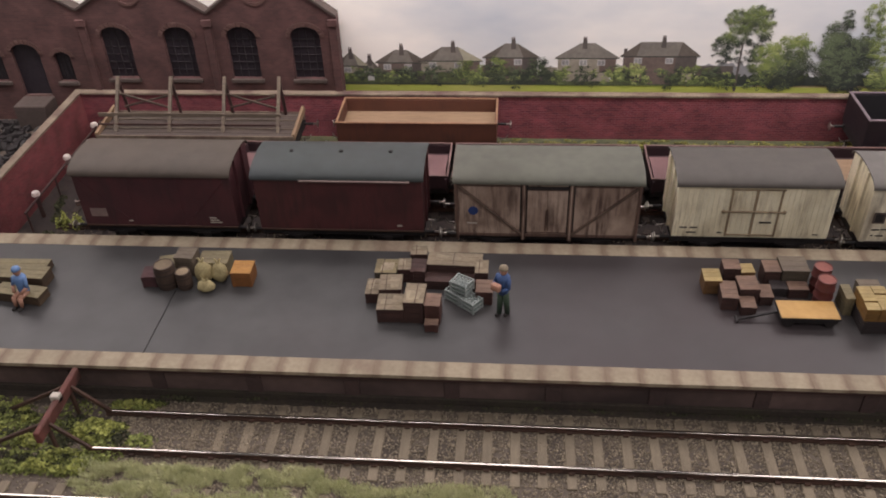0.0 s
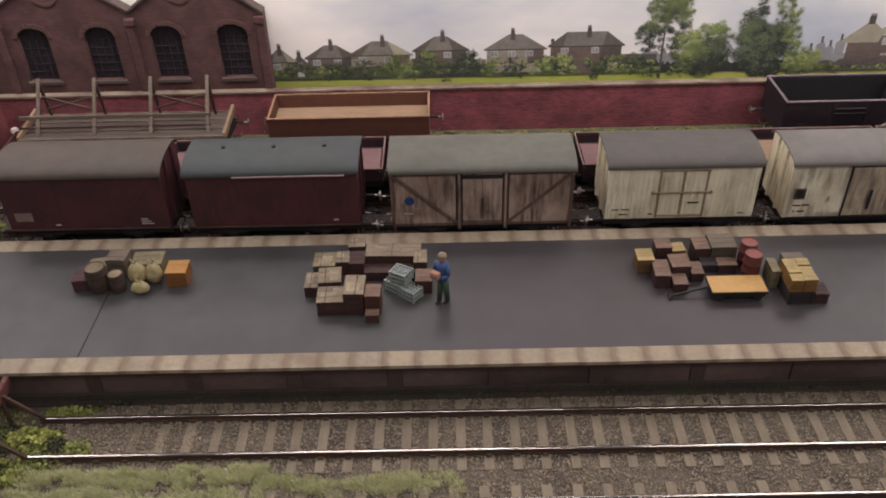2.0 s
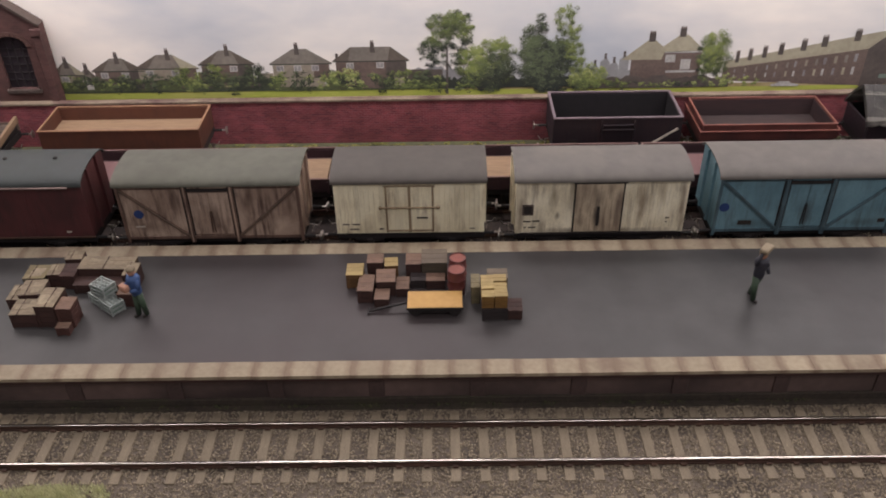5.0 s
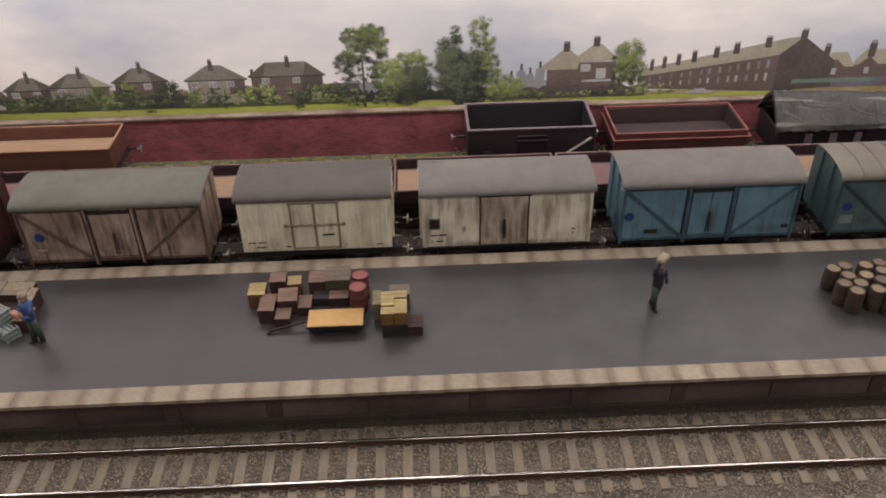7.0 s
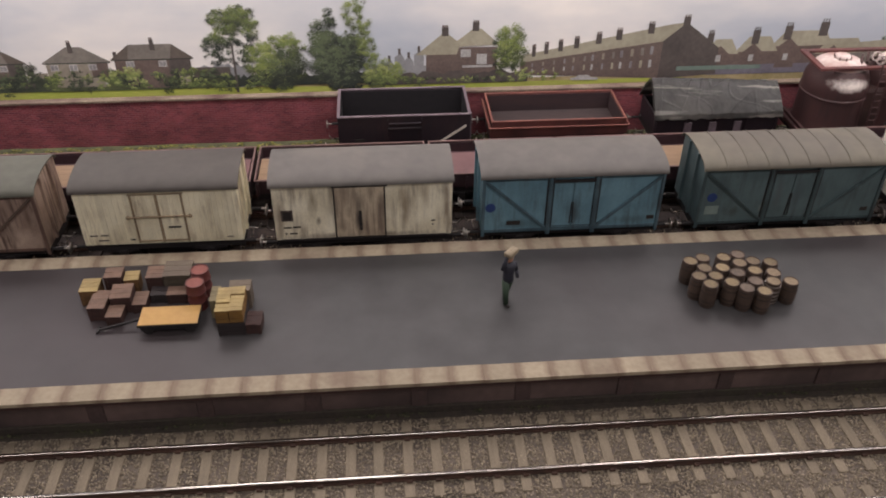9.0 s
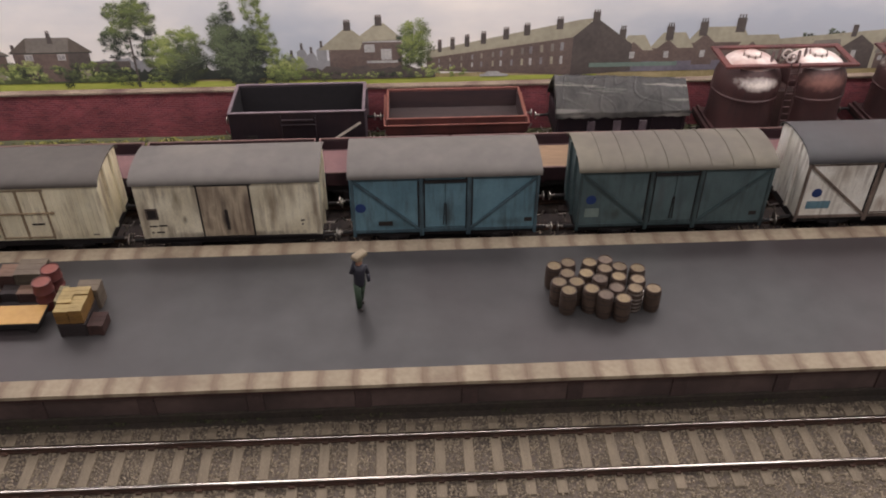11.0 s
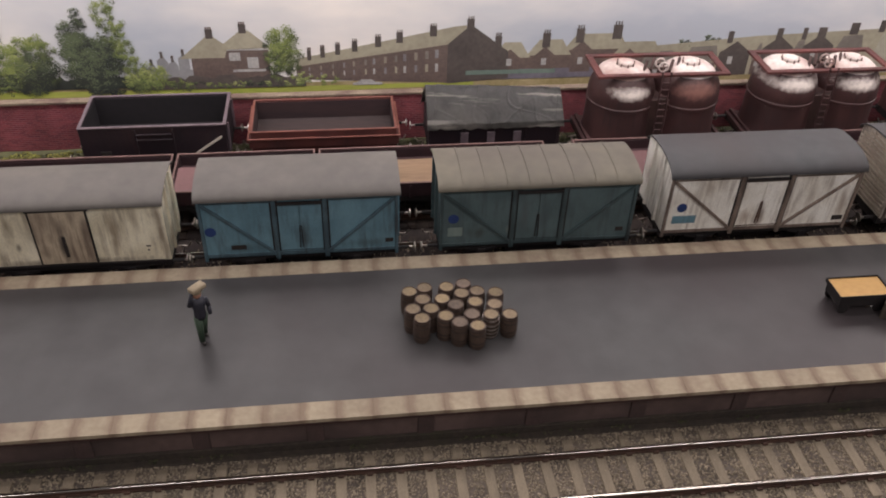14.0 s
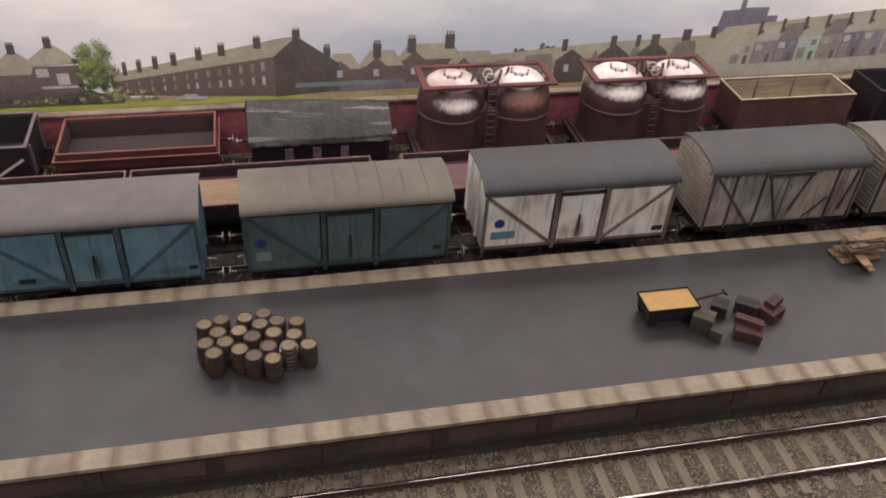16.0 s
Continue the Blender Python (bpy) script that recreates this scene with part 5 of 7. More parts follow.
M["p_grass"] = surf("printed_grass", lin(182, 188, 92), lin(154, 166, 74), rough=0.6, size=3, stretch=(0.4, 1, 2), dirt=lin(176, 170, 104), dirt_at=0.64)
M["p_verge"] = surf("printed_path", lin(176, 160, 122), lin(150, 138, 96), rough=0.6, size=3)
M["p_hedge"] = surf("printed_hedge", lin(92, 100, 68), lin(70, 76, 56), rough=0.6, size=2)
M["p_leaf"] = surf("printed_leaf", lin(122, 136, 84), lin(100, 114, 70), rough=0.6, size=2)
M["p_leaf_light"] = surf("printed_light_leaf", lin(152, 162, 98), lin(130, 142, 82), rough=0.6, size=2)
M["p_leaf_dark"] = surf("printed_dark_leaf", lin(74, 82, 66), lin(62, 68, 58), rough=0.6, size=2)
M["p_leaf_dark2"] = surf("printed_deep_leaf", lin(108, 120, 90), lin(90, 100, 76), rough=0.6, size=2)
M["p_leaf_deep"] = surf("printed_leaf_shade", lin(54, 60, 54), lin(47, 51, 49), rough=0.6, size=2)
M["p_leaf_pale"] = surf("printed_pale_leaf", lin(184, 190, 128), lin(162, 172, 110), rough=0.6, size=2)
M["p_roof_dark"] = surf("printed_roof_shade", lin(108, 99, 92), lin(94, 86, 80), rough=0.6, size=3)
M["p_haze"] = surf("printed_haze", lin(150, 150, 152), lin(134, 134, 138), rough=0.6, size=3)
M["p_pane"] = surf("printed_pane", lin(150, 148, 148), lin(116, 112, 116), rough=0.6, size=2)
M["p_teal"] = surf("printed_teal", lin(120, 138, 128), lin(104, 122, 114), rough=0.6, size=3)
M["p_cream"] = surf("printed_cream_wall", lin(180, 176, 160), lin(160, 156, 142), rough=0.6, size=3)
M["p_green"] = surf("printed_green_wall", lin(170, 190, 168), lin(150, 170, 150), rough=0.6, size=3)
M["p_blue"] = surf("printed_blue_wall", lin(124, 120, 130), lin(106, 102, 112), rough=0.6, size=3)
BY, LAYER = 196.98, 0.026


def flat(name, pts, level, material, parent=None, label=""):
    """A printed shape on the board, as thick as ink: outline of (x, z), layer by layer."""
    bm = bmesh.new()
    y = BY - LAYER * (level + 0.02 * (len(bpy.data.objects) % 40))
    prism(bm, pts, y - 0.012, y)
    return part(name, bm, material, parent or scene_board, label)


def rect(x0, x1, z0, z1):
    return [(x0, z0), (x1, z0), (x1, z1), (x0, z1)]


flat("printed_field", rect(-300, 1200, -30, 12.2), 1, M["p_verge"])
flat("printed_field", [(130, 8.0), (480, 7.4), (560, 8.5), (560, 10.2), (440, 10.2), (380, 10.4), (250, 12.3), (130, 13.2)], 2, M["p_grass"], label="printed strip of green grass")
rnd = random.Random(11)


def hedge(x0, x1, z0, z1, material, level, seed, n=0):
    r = random.Random(seed)
    k = n or max(6, int((x1 - x0) / 2.2))
    top = [(x1 - (x1 - x0) * i / k, z1 + r.uniform(-1.6, 1.0)) for i in range(k + 1)]
    flat("printed_hedge", [(x0, z0), (x1, z0)] + top, level, material)


def clump(name, blobs, level, material, seed, density=1.6, size=0.62, label=""):
    """Printed foliage: leaf flecks in sprays scattered over overlapping ovals (x, z, rx, rz), lit sprays over dark ones."""
    r = random.Random(seed)
    verts, faces, tone_of = [], [], []
    for cx, cz, rx, rz in blobs:
        n = int(rx * rz * 0.75) + 4
        for i in range(n):
            a = r.uniform(0, 2 * math.pi)
            d = r.random() ** 0.62
            sx, sz = cx + rx * d * 1.02 * math.cos(a), cz + rz * d * 1.02 * math.sin(a)
            sr = min(rx, rz) * r.uniform(0.12, 0.3) + 0.5
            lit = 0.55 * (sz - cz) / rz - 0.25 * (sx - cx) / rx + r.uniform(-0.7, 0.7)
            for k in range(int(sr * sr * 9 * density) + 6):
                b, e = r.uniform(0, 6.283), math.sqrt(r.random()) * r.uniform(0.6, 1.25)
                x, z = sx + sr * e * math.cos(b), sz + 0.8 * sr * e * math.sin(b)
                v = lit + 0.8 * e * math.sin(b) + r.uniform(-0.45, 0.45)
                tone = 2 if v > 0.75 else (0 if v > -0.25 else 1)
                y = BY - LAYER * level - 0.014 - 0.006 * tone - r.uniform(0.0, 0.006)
                s, m, a0 = size * r.uniform(0.22, 0.62), r.choice((3, 4, 5)), r.uniform(0, 6)
                q = len(verts)
                verts += [((x + s * r.uniform(0.5, 1.2) * math.cos(a0 + 2 * math.pi * j / m)) * MM, y * MM, (z + s * r.uniform(0.5, 1.2) * math.sin(a0 + 2 * math.pi * j / m)) * MM) for j in range(m)]
                faces.append(list(range(q, q + m)))
                tone_of.append(tone)
    me = bpy.data.meshes.new(name)
    me.from_pydata(verts, [], faces)
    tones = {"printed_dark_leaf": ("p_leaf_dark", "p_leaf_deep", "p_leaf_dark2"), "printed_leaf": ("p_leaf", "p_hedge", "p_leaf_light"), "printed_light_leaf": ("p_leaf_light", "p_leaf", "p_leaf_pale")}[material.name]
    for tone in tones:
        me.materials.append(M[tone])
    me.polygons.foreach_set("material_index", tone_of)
    ob = new(name, me)
    ob.parent = scene_board
    if label:
        ob["label"] = label
    return ob


def house(x0, x1, zb, ze, za, ridge, chim, wall="p_wall", roof="p_roof", wins=2, level=3):
    """Printed semi-detached house: hipped roof from ze to za with a ridge of that length, eaves, bays and a chimney stack."""
    c = (x0 + x1) / 2
    w = x1 - x0
    h = flat("printed_house", rect(x0 + 1.2, x1 - 1.2, zb, ze + 0.3), level, M[wall])
    flat("side_wall", rect(x0 + w * 0.7, x1 - 1.2, zb, ze + 0.2), level + 0.4, M["p_dark" if wall == "p_wall" else "p_wall"], h)
    rf = flat("roof", [(x0 - 0.6, ze - 0.4), (x1 + 0.6, ze - 0.4), (c + ridge / 2, za), (c - ridge / 2, za)], level + 1, M[roof], h)
    flat("roof_hip", [(x0 - 0.6, ze - 0.4), (x0 + w * 0.2, ze - 0.4), (c - ridge / 2, za)], level + 1.3, M["p_roof_dark"], rf)
    flat("roof_hip", [(x0 + w * 0.72, ze - 0.4), (x1 + 0.6, ze - 0.4), (c + ridge / 2, za)], level + 1.3, M["p_roof_pale"] if wall == "p_wall_pale" else M["p_roof_dark"], rf)
    flat("eave", rect(x0 - 0.2, x1 + 0.2, ze - 0.9, ze - 0.4), level + 1.5, M["p_leaf_deep"], h)
    for cx in chim:
        stack = flat("chimney", [(cx - 1.2, za - 3), (cx + 1.3, za - 3), (cx + 0.9, za + 2.4), (cx - 0.9, za + 2.4)], level + 2, M["p_dark"], h)
        for d in (-0.5, 0.4):
            flat("chimney_pot", rect(cx + d - 0.3, cx + d + 0.3, za + 2.4, za + 3.4), level + 2, M["p_wall"], stack)
    for i in range(wins):
        wx = x0 + w * (i + 0.55) / (wins + 0.5)
        win = flat("window", rect(wx - 1.9, wx + 1.9, ze - 4.4, ze - 1.3), level + 1, M["p_window"], h)
        flat("glazing", rect(wx - 1.5, wx - 0.15, ze - 4.0, ze - 1.7), level + 1.4, M["p_pane"], win)
        flat("glazing", rect(wx + 0.15, wx + 1.5, ze - 4.0, ze - 1.7), level + 1.4, M["p_pane"], win)
    return h


house(136, 152, 13, 22.0, 28.2, 3, (144,), "p_wall_pale", wins=1)
house(149, 158, 13, 20.0, 24.6, 2, (153.5,), "p_wall", wins=1, level=2)
house(156.5, 183, 13, 23.8, 30.2, 6, (170,), "p_wall", wins=2)
house(178.5, 210.5, 13, 24.8, 31.8, 8, (196,), "p_wall_pale", wins=2, level=5)
house(211, 239, 13, 26.6, 33.6, 6, (226,), "p_wall", wins=2)
house(247, 278, 13, 26.4, 33.8, 7, (261,), "p_wall_pale", wins=3)
house(279, 317, 13, 27.4, 34.4, 20, (299,), "p_wall", wins=2)
for x in (281, 287):
    flat("printed_chimney", rect(x - 0.8, x + 0.8, 20, 31), 2, M["p_dark"])
hedge(128, 338, 11.4, 18.2, M["p_leaf_dark"], 7, 9, 160)
hedge(130, 205, 12.4, 18.0, M["p_hedge"], 8, 1)
hedge(200, 250, 12.2, 17.0, M["p_leaf_dark"], 8, 2)
hedge(248, 330, 11.2, 16.6, M["p_hedge"], 8, 3)
flat("printed_shed", rect(253, 274, 13.5, 18.2), 9, M["p_wall_pale"])
flat("printed_shed", rect(292, 304, 12.2, 18.4), 9, M["p_wall"])
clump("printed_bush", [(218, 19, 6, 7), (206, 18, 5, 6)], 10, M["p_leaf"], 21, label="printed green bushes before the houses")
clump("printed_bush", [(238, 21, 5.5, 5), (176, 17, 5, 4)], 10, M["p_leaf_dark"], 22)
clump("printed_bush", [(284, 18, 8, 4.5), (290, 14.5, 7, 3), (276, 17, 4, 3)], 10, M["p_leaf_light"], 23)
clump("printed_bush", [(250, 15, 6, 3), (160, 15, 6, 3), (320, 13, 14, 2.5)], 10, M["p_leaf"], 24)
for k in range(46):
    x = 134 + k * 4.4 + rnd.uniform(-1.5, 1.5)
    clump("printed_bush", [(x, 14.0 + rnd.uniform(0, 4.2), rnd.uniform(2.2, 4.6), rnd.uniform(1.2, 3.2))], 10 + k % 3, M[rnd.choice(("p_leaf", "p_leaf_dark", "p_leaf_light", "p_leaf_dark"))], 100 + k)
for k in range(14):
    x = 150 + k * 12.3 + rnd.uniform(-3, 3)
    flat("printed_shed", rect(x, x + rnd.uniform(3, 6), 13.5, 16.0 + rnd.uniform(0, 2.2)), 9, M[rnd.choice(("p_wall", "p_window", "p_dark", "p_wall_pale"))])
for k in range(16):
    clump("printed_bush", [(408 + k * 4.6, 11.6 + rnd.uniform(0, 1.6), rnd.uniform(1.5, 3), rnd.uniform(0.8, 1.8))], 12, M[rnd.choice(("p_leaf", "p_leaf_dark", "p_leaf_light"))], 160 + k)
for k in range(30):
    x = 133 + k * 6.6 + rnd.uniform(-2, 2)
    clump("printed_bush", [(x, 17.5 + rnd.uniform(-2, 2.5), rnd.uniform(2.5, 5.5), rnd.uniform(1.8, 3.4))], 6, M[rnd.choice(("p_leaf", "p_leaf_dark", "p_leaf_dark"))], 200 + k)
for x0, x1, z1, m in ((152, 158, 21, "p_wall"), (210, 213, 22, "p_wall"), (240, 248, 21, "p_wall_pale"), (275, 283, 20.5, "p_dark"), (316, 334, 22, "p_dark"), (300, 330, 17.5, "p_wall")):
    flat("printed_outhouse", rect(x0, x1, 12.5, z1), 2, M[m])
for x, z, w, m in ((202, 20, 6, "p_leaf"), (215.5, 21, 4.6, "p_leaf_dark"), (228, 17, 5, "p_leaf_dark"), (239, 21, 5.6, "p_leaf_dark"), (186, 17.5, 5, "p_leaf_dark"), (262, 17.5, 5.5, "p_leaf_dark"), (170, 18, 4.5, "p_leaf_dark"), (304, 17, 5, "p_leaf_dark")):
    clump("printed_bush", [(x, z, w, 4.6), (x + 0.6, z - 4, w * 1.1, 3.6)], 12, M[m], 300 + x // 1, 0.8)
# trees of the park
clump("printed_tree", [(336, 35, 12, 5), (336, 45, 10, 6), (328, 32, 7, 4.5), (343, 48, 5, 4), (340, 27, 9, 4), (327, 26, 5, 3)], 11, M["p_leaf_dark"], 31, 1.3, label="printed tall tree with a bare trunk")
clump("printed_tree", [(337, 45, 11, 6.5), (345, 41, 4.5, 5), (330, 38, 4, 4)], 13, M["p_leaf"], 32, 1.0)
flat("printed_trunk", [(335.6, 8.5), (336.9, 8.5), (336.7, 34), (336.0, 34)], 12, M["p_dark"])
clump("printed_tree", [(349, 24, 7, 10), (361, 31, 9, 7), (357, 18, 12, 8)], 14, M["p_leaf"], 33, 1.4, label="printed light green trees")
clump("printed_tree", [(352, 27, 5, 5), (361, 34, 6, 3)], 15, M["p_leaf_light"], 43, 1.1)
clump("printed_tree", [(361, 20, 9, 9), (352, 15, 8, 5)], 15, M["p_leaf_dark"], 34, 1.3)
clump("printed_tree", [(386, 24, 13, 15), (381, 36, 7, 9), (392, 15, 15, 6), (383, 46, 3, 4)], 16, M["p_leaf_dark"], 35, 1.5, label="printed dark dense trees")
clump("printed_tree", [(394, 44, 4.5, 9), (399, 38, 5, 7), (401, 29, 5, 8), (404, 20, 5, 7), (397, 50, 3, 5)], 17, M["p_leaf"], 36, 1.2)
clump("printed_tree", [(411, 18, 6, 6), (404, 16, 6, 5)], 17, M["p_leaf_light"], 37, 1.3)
hedge(405, 480, 10.2, 16.5, M["p_dark"], 9, 4)
hedge(322, 412, 11.6, 17.5, M["p_leaf_deep"], 8, 14, 60)
hedge(318, 345, 10, 23.0, M["p_haze"], 1.4, 15, 14)
hedge(402, 432, 10, 20.5, M["p_haze"], 1.4, 16, 16)
clump("printed_bush", [(330, 13, 8, 3.5), (345, 12, 6, 3), (408, 13, 9, 4), (424, 12.5, 7, 3)], 18, M["p_leaf"], 61, 1.2)
# villas, terraces and chimneys
h = flat("printed_house", rect(429, 464, 10, 29), 4, M["p_wall"])
flat("roof", [(424, 25.5), (444, 25.5), (446, 31), (439.5, 36.2), (437, 36.2)], 5, M["p_roof_pale"], h)
flat("roof", [(440, 29.3), (465, 30.0), (456, 38.4), (452, 38.4)], 6, M["p_roof_pale"], h)
for x, z in ((438.3, 36), (453.2, 38.2)):
    flat("chimney", rect(x - 1.6, x + 1.6, z - 1, z + 3.4), 7, M["p_dark"], h)
    for d in (-1, 0, 1):
        flat("chimney_pot", rect(x + d - 0.35, x + d + 0.35, z + 3.4, z + 4.5), 7, M["p_wall"], h)
for x0, x1, z0, z1 in ((446, 451, 24, 28), (454, 459, 20, 25.5), (447, 462, 18.4, 19.6)):
    flat("window", rect(x0, x1, z0, z1), 7, M["p_window"], h)
for x, z in ((411, 23.5), (416, 27), (420.5, 25), (425.5, 28)):
    far = flat("printed_house", [(x - 2.4, 12), (x + 2.4, 12), (x + 2.4, z - 3), (x + 0.6, z), (x - 2.4, z - 2.2)], 2, M["p_haze"])
    flat("chimney", rect(x - 0.6, x + 0.6, z - 1, z + 2.2), 2.4, M["p_dark"], far)
clump("printed_tree", [(470, 33, 7, 7), (473, 26, 7, 8), (467, 22, 4, 8)], 12, M["p_leaf"], 38, 1.4, label="printed leafy tree beside the villas")
clump("printed_tree", [(466, 26, 4, 9), (470, 20, 4, 5)], 11, M["p_leaf_dark"], 39, 1.4)
terrace = flat("printed_terrace", [(476, 13.8), (548, 9.8), (548, 30.0), (476, 20.4)], 4, M["p_wall"], label="printed long brick terrace with many chimneys")
flat("roof", [(476, 20.2), (547, 29.6), (557.3, 39.1), (550, 38.4), (477, 24.2)], 5, M["p_roof_pale"], terrace)
flat("gable", [(547, 9.5), (577, 11.5), (576, 25.6), (557.6, 39.2), (547, 29.8)], 6, M["p_dark"], terrace)
for i, x in enumerate((482.3, 488.5, 495.5, 503.4, 514.3, 524.3, 540.0, 557.4)):
    zr = 24.4 + (x - 476) * 0.181
    w = 0.9 + 0.12 * i
    c = flat("chimney", rect(x - w, x + w, zr - 2.2, zr + 3.0), 7, M["p_dark"], terrace)
    for d in (-0.6, 0.1, 0.7):
        flat("chimney_pot", rect(x + d * w - 0.25, x + d * w + 0.25, zr + 3.0, zr + 4.2), 7, M["p_wall"], c)
for i in range(13):
    f = ((i + 0.5 + rnd.uniform(-0.16, 0.16)) / 13) ** 0.92
    x = 478 + 66 * f
    s = 0.45 + 0.75 * f
    zt = 19.2 + 8.2 * f
    flat("window", rect(x - 0.7 * s, x + 0.7 * s, zt - 3.6 * s, zt), 6, M[("p_pane", "p_wall_pale", "p_roof")[i % 3]], terrace)
    flat("window", rect(x - 0.6 * s, x + 0.6 * s, zt - 9.5 * s, zt - 6.0 * s), 6, M[("p_window", "p_pane", "p_roof_pale")[i % 3]], terrace)
clump("printed_bush", [(486, 13.5, 10, 2.4), (478, 14.5, 5, 3)], 10, M["p_leaf_light"], 40)
car = flat("printed_car", [(502, 10.2), (516, 10.0), (516, 11.2), (512.5, 11.6), (511, 12.8), (506, 12.9), (504, 11.6), (502, 11.4)], 11, M["p_window"])
flat("printed_fence", rect(572, 646, 11, 16.2), 5, M["p_blue"])
flat("printed_fence", rect(556, 600, 13.8, 16.0), 7, M["p_teal"])
for i, (x0, x1, zb, za) in enumerate(((569, 586, 14, 30), (586, 606, 14, 31), (604, 634, 14, 33.5), (628, 652, 14, 29))):
    h = flat("printed_house", rect(x0, x1, zb, za - 7), 3, M["p_wall"])
    flat("roof", [(x0 - 1, za - 8), (x1 + 1, za - 8), (x1 - 4, za), (x0 + 5, za)], 4, M["p_roof_pale"], h)
    flat("gable", [(x0 + 3, zb), (x0 + 13, zb), (x0 + 13, za - 8), (x0 + 8, za - 3.5), (x0 + 3, za - 8)], 5, M["p_wall"], h)
    flat("window", rect(x0 + 6.5, x0 + 9, zb + 4, zb + 7.5), 6, M["p_window"], h)
for x, z, w in ((571, 29, 1.6), (594.2, 30, 1.9), (610.4, 32, 2.0), (628.5, 33.5, 2.3)):
    c = flat("printed_chimney", rect(x - w, x + w, z - 3, z + 4.2), 7, M["p_dark"])
    for d in (-0.6, 0, 0.6):
        flat("chimney_pot", rect(x + d * w - 0.3, x + d * w + 0.3, z + 4.2, z + 6.0), 7, M["p_dark"], c)
clump("printed_bush", [(664, 26, 5, 3.4), (676, 27.4, 5, 3.4)], 2.6, M["p_leaf_dark"], 41, 3.2)
row = flat("printed_terrace", [(640, 10), (780, 10), (780, 33.5), (700, 30.5), (640, 26)], 3, M["p_roof_pale"], label="printed roofs and gables of a far street")
for x0, x1, zz in ((642, 660, 24), (664, 682, 26), (699, 705, 27), (719, 727, 28), (742, 757, 30)):
    flat("slope", [(x0, zz - 9), (x1, zz - 8.4), (x1 - 2, zz), (x0 + 3, zz - 0.6)], 4, M["p_roof"], row)
    flat("house_wall", rect(x0 + 1, x1 - 1, 10, zz - 9), 4, M["p_wall"], row)
    for k in range(int((x1 - x0) / 5)):
        flat("window", rect(x0 + 2.5 + 5 * k, x0 + 4.7 + 5 * k, zz - 12.6, zz - 10), 5, M["p_window"], row)
for x, z in ((690, 27), (712, 29), (733, 29.5)):
    flat("gable", [(x - 8, 10), (x + 8, 10), (x + 8, z - 5), (x, z + 1), (x - 8, z - 5)], 5, M["p_dark"], row)
    flat("window", rect(x - 3, x - 0.5, z - 11, z - 7), 6, M["p_window"], row)
for x, z, w in ((686, 30, 1.4), (711, 31, 1.6), (724, 31, 1.2), (733, 31, 2.2), (749.5, 33, 2.3), (764, 34, 1.6)):
    flat("chimney", rect(x - w, x + w, z - 3, z + 3.2), 6, M["p_dark"], row)
works_far = flat("printed_factory", [(762, 30), (797, 30), (797, 42), (791, 42), (791, 46.5), (778, 46.5), (777.6, 54), (775.4, 54), (775, 45.6), (766, 45.2), (765, 38)], 2, M["p_blue"], label="printed tall works with a chimney in haze")
street = flat("printed_terrace", [(762, 9), (930, 9), (930, 47), (766, 33)], 4, M["p_cream"], label="printed pastel street of bay-windowed houses")
flat("roof", [(764, 30), (930, 40), (930, 50), (770, 36.5)], 5, M["p_roof_pale"], street)
for i in range(9):
    x = 776 + i * 12.5
    zb, zt = 15.8 + i * 0.3, 27 + i * 0.85
    front = flat("house_front", [(x, zb), (x + 12.3, zb + 0.3), (x + 12.3, zt + 0.85), (x, zt)], 6, M[("p_cream", "p_pane", "p_blue", "p_green", "p_wall_pale", "p_blue", "p_pane", "p_cream", "p_green")[i]], street)
    flat("house_roof", [(x, zt), (x + 12.3, zt + 0.85), (x + 15.5, zt + 9.4), (x + 3.2, zt + 8.4)], 6.4, M[("p_roof_pale", "p_cream", "p_roof", "p_roof_pale", "p_roof", "p_cream", "p_roof_pale", "p_roof", "p_roof_pale")[i]], street)
    flat("bay", [(x + 1.0, zb + 0.6), (x + 5.6, zb + 0.8), (x + 5.6, zt - 5.4), (x + 1.0, zt - 5.6)], 7, M["p_wall_pale"], front)
    flat("window", rect(x + 1.8, x + 4.8, zb + 1.6, zb + 4.6), 8, M["p_pane"], front)
    flat("window", rect(x + 1.4, x + 5.2, zt - 4.6, zt - 1.2), 7.4, M["p_window"], front)
    flat("window", rect(x + 7.8, x + 10.6, zt - 4.4, zt - 1.0), 7.4, M["p_pane"], front)
    flat("door", rect(x + 8.2, x + 10.4, zb + 0.4, zb + 5.2), 7.4, M["p_wall"], front)
    flat("chimney", [(x + 12.6, zt + 4.2), (x + 16.4, zt + 6.4), (x + 14.6, zt + 7.6), (x + 14.4, zt + 12.4), (x + 12.6, zt + 12.2)], 8, M["p_dark"], street)

# ---- goods and figures on the platform ----
def crate_mat(name, c1, c2):
    return surf(name, lin(*c1), lin(*c2), rough=0.75, size=1.6, stretch=(0.5, 1, 3), bump=0.25, vary=0.12)


# Sides darker, lids paler: light from above is put into the crate colours.
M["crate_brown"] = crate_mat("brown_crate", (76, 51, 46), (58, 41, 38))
M["crate_fawn"] = crate_mat("dusty_crate_lid", (132, 105, 89), (108, 86, 74))
M["paper"] = surf("faded_paper", lin(164, 150, 126), lin(138, 124, 104), rough=0.8, size=2, vary=0.15)
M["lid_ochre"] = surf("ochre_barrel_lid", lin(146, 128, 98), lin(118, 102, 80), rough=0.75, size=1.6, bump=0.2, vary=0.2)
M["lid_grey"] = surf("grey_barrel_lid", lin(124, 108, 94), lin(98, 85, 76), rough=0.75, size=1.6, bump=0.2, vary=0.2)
M["crate_red"] = crate_mat("red_brown_crate", (90, 58, 51), (70, 46, 42))
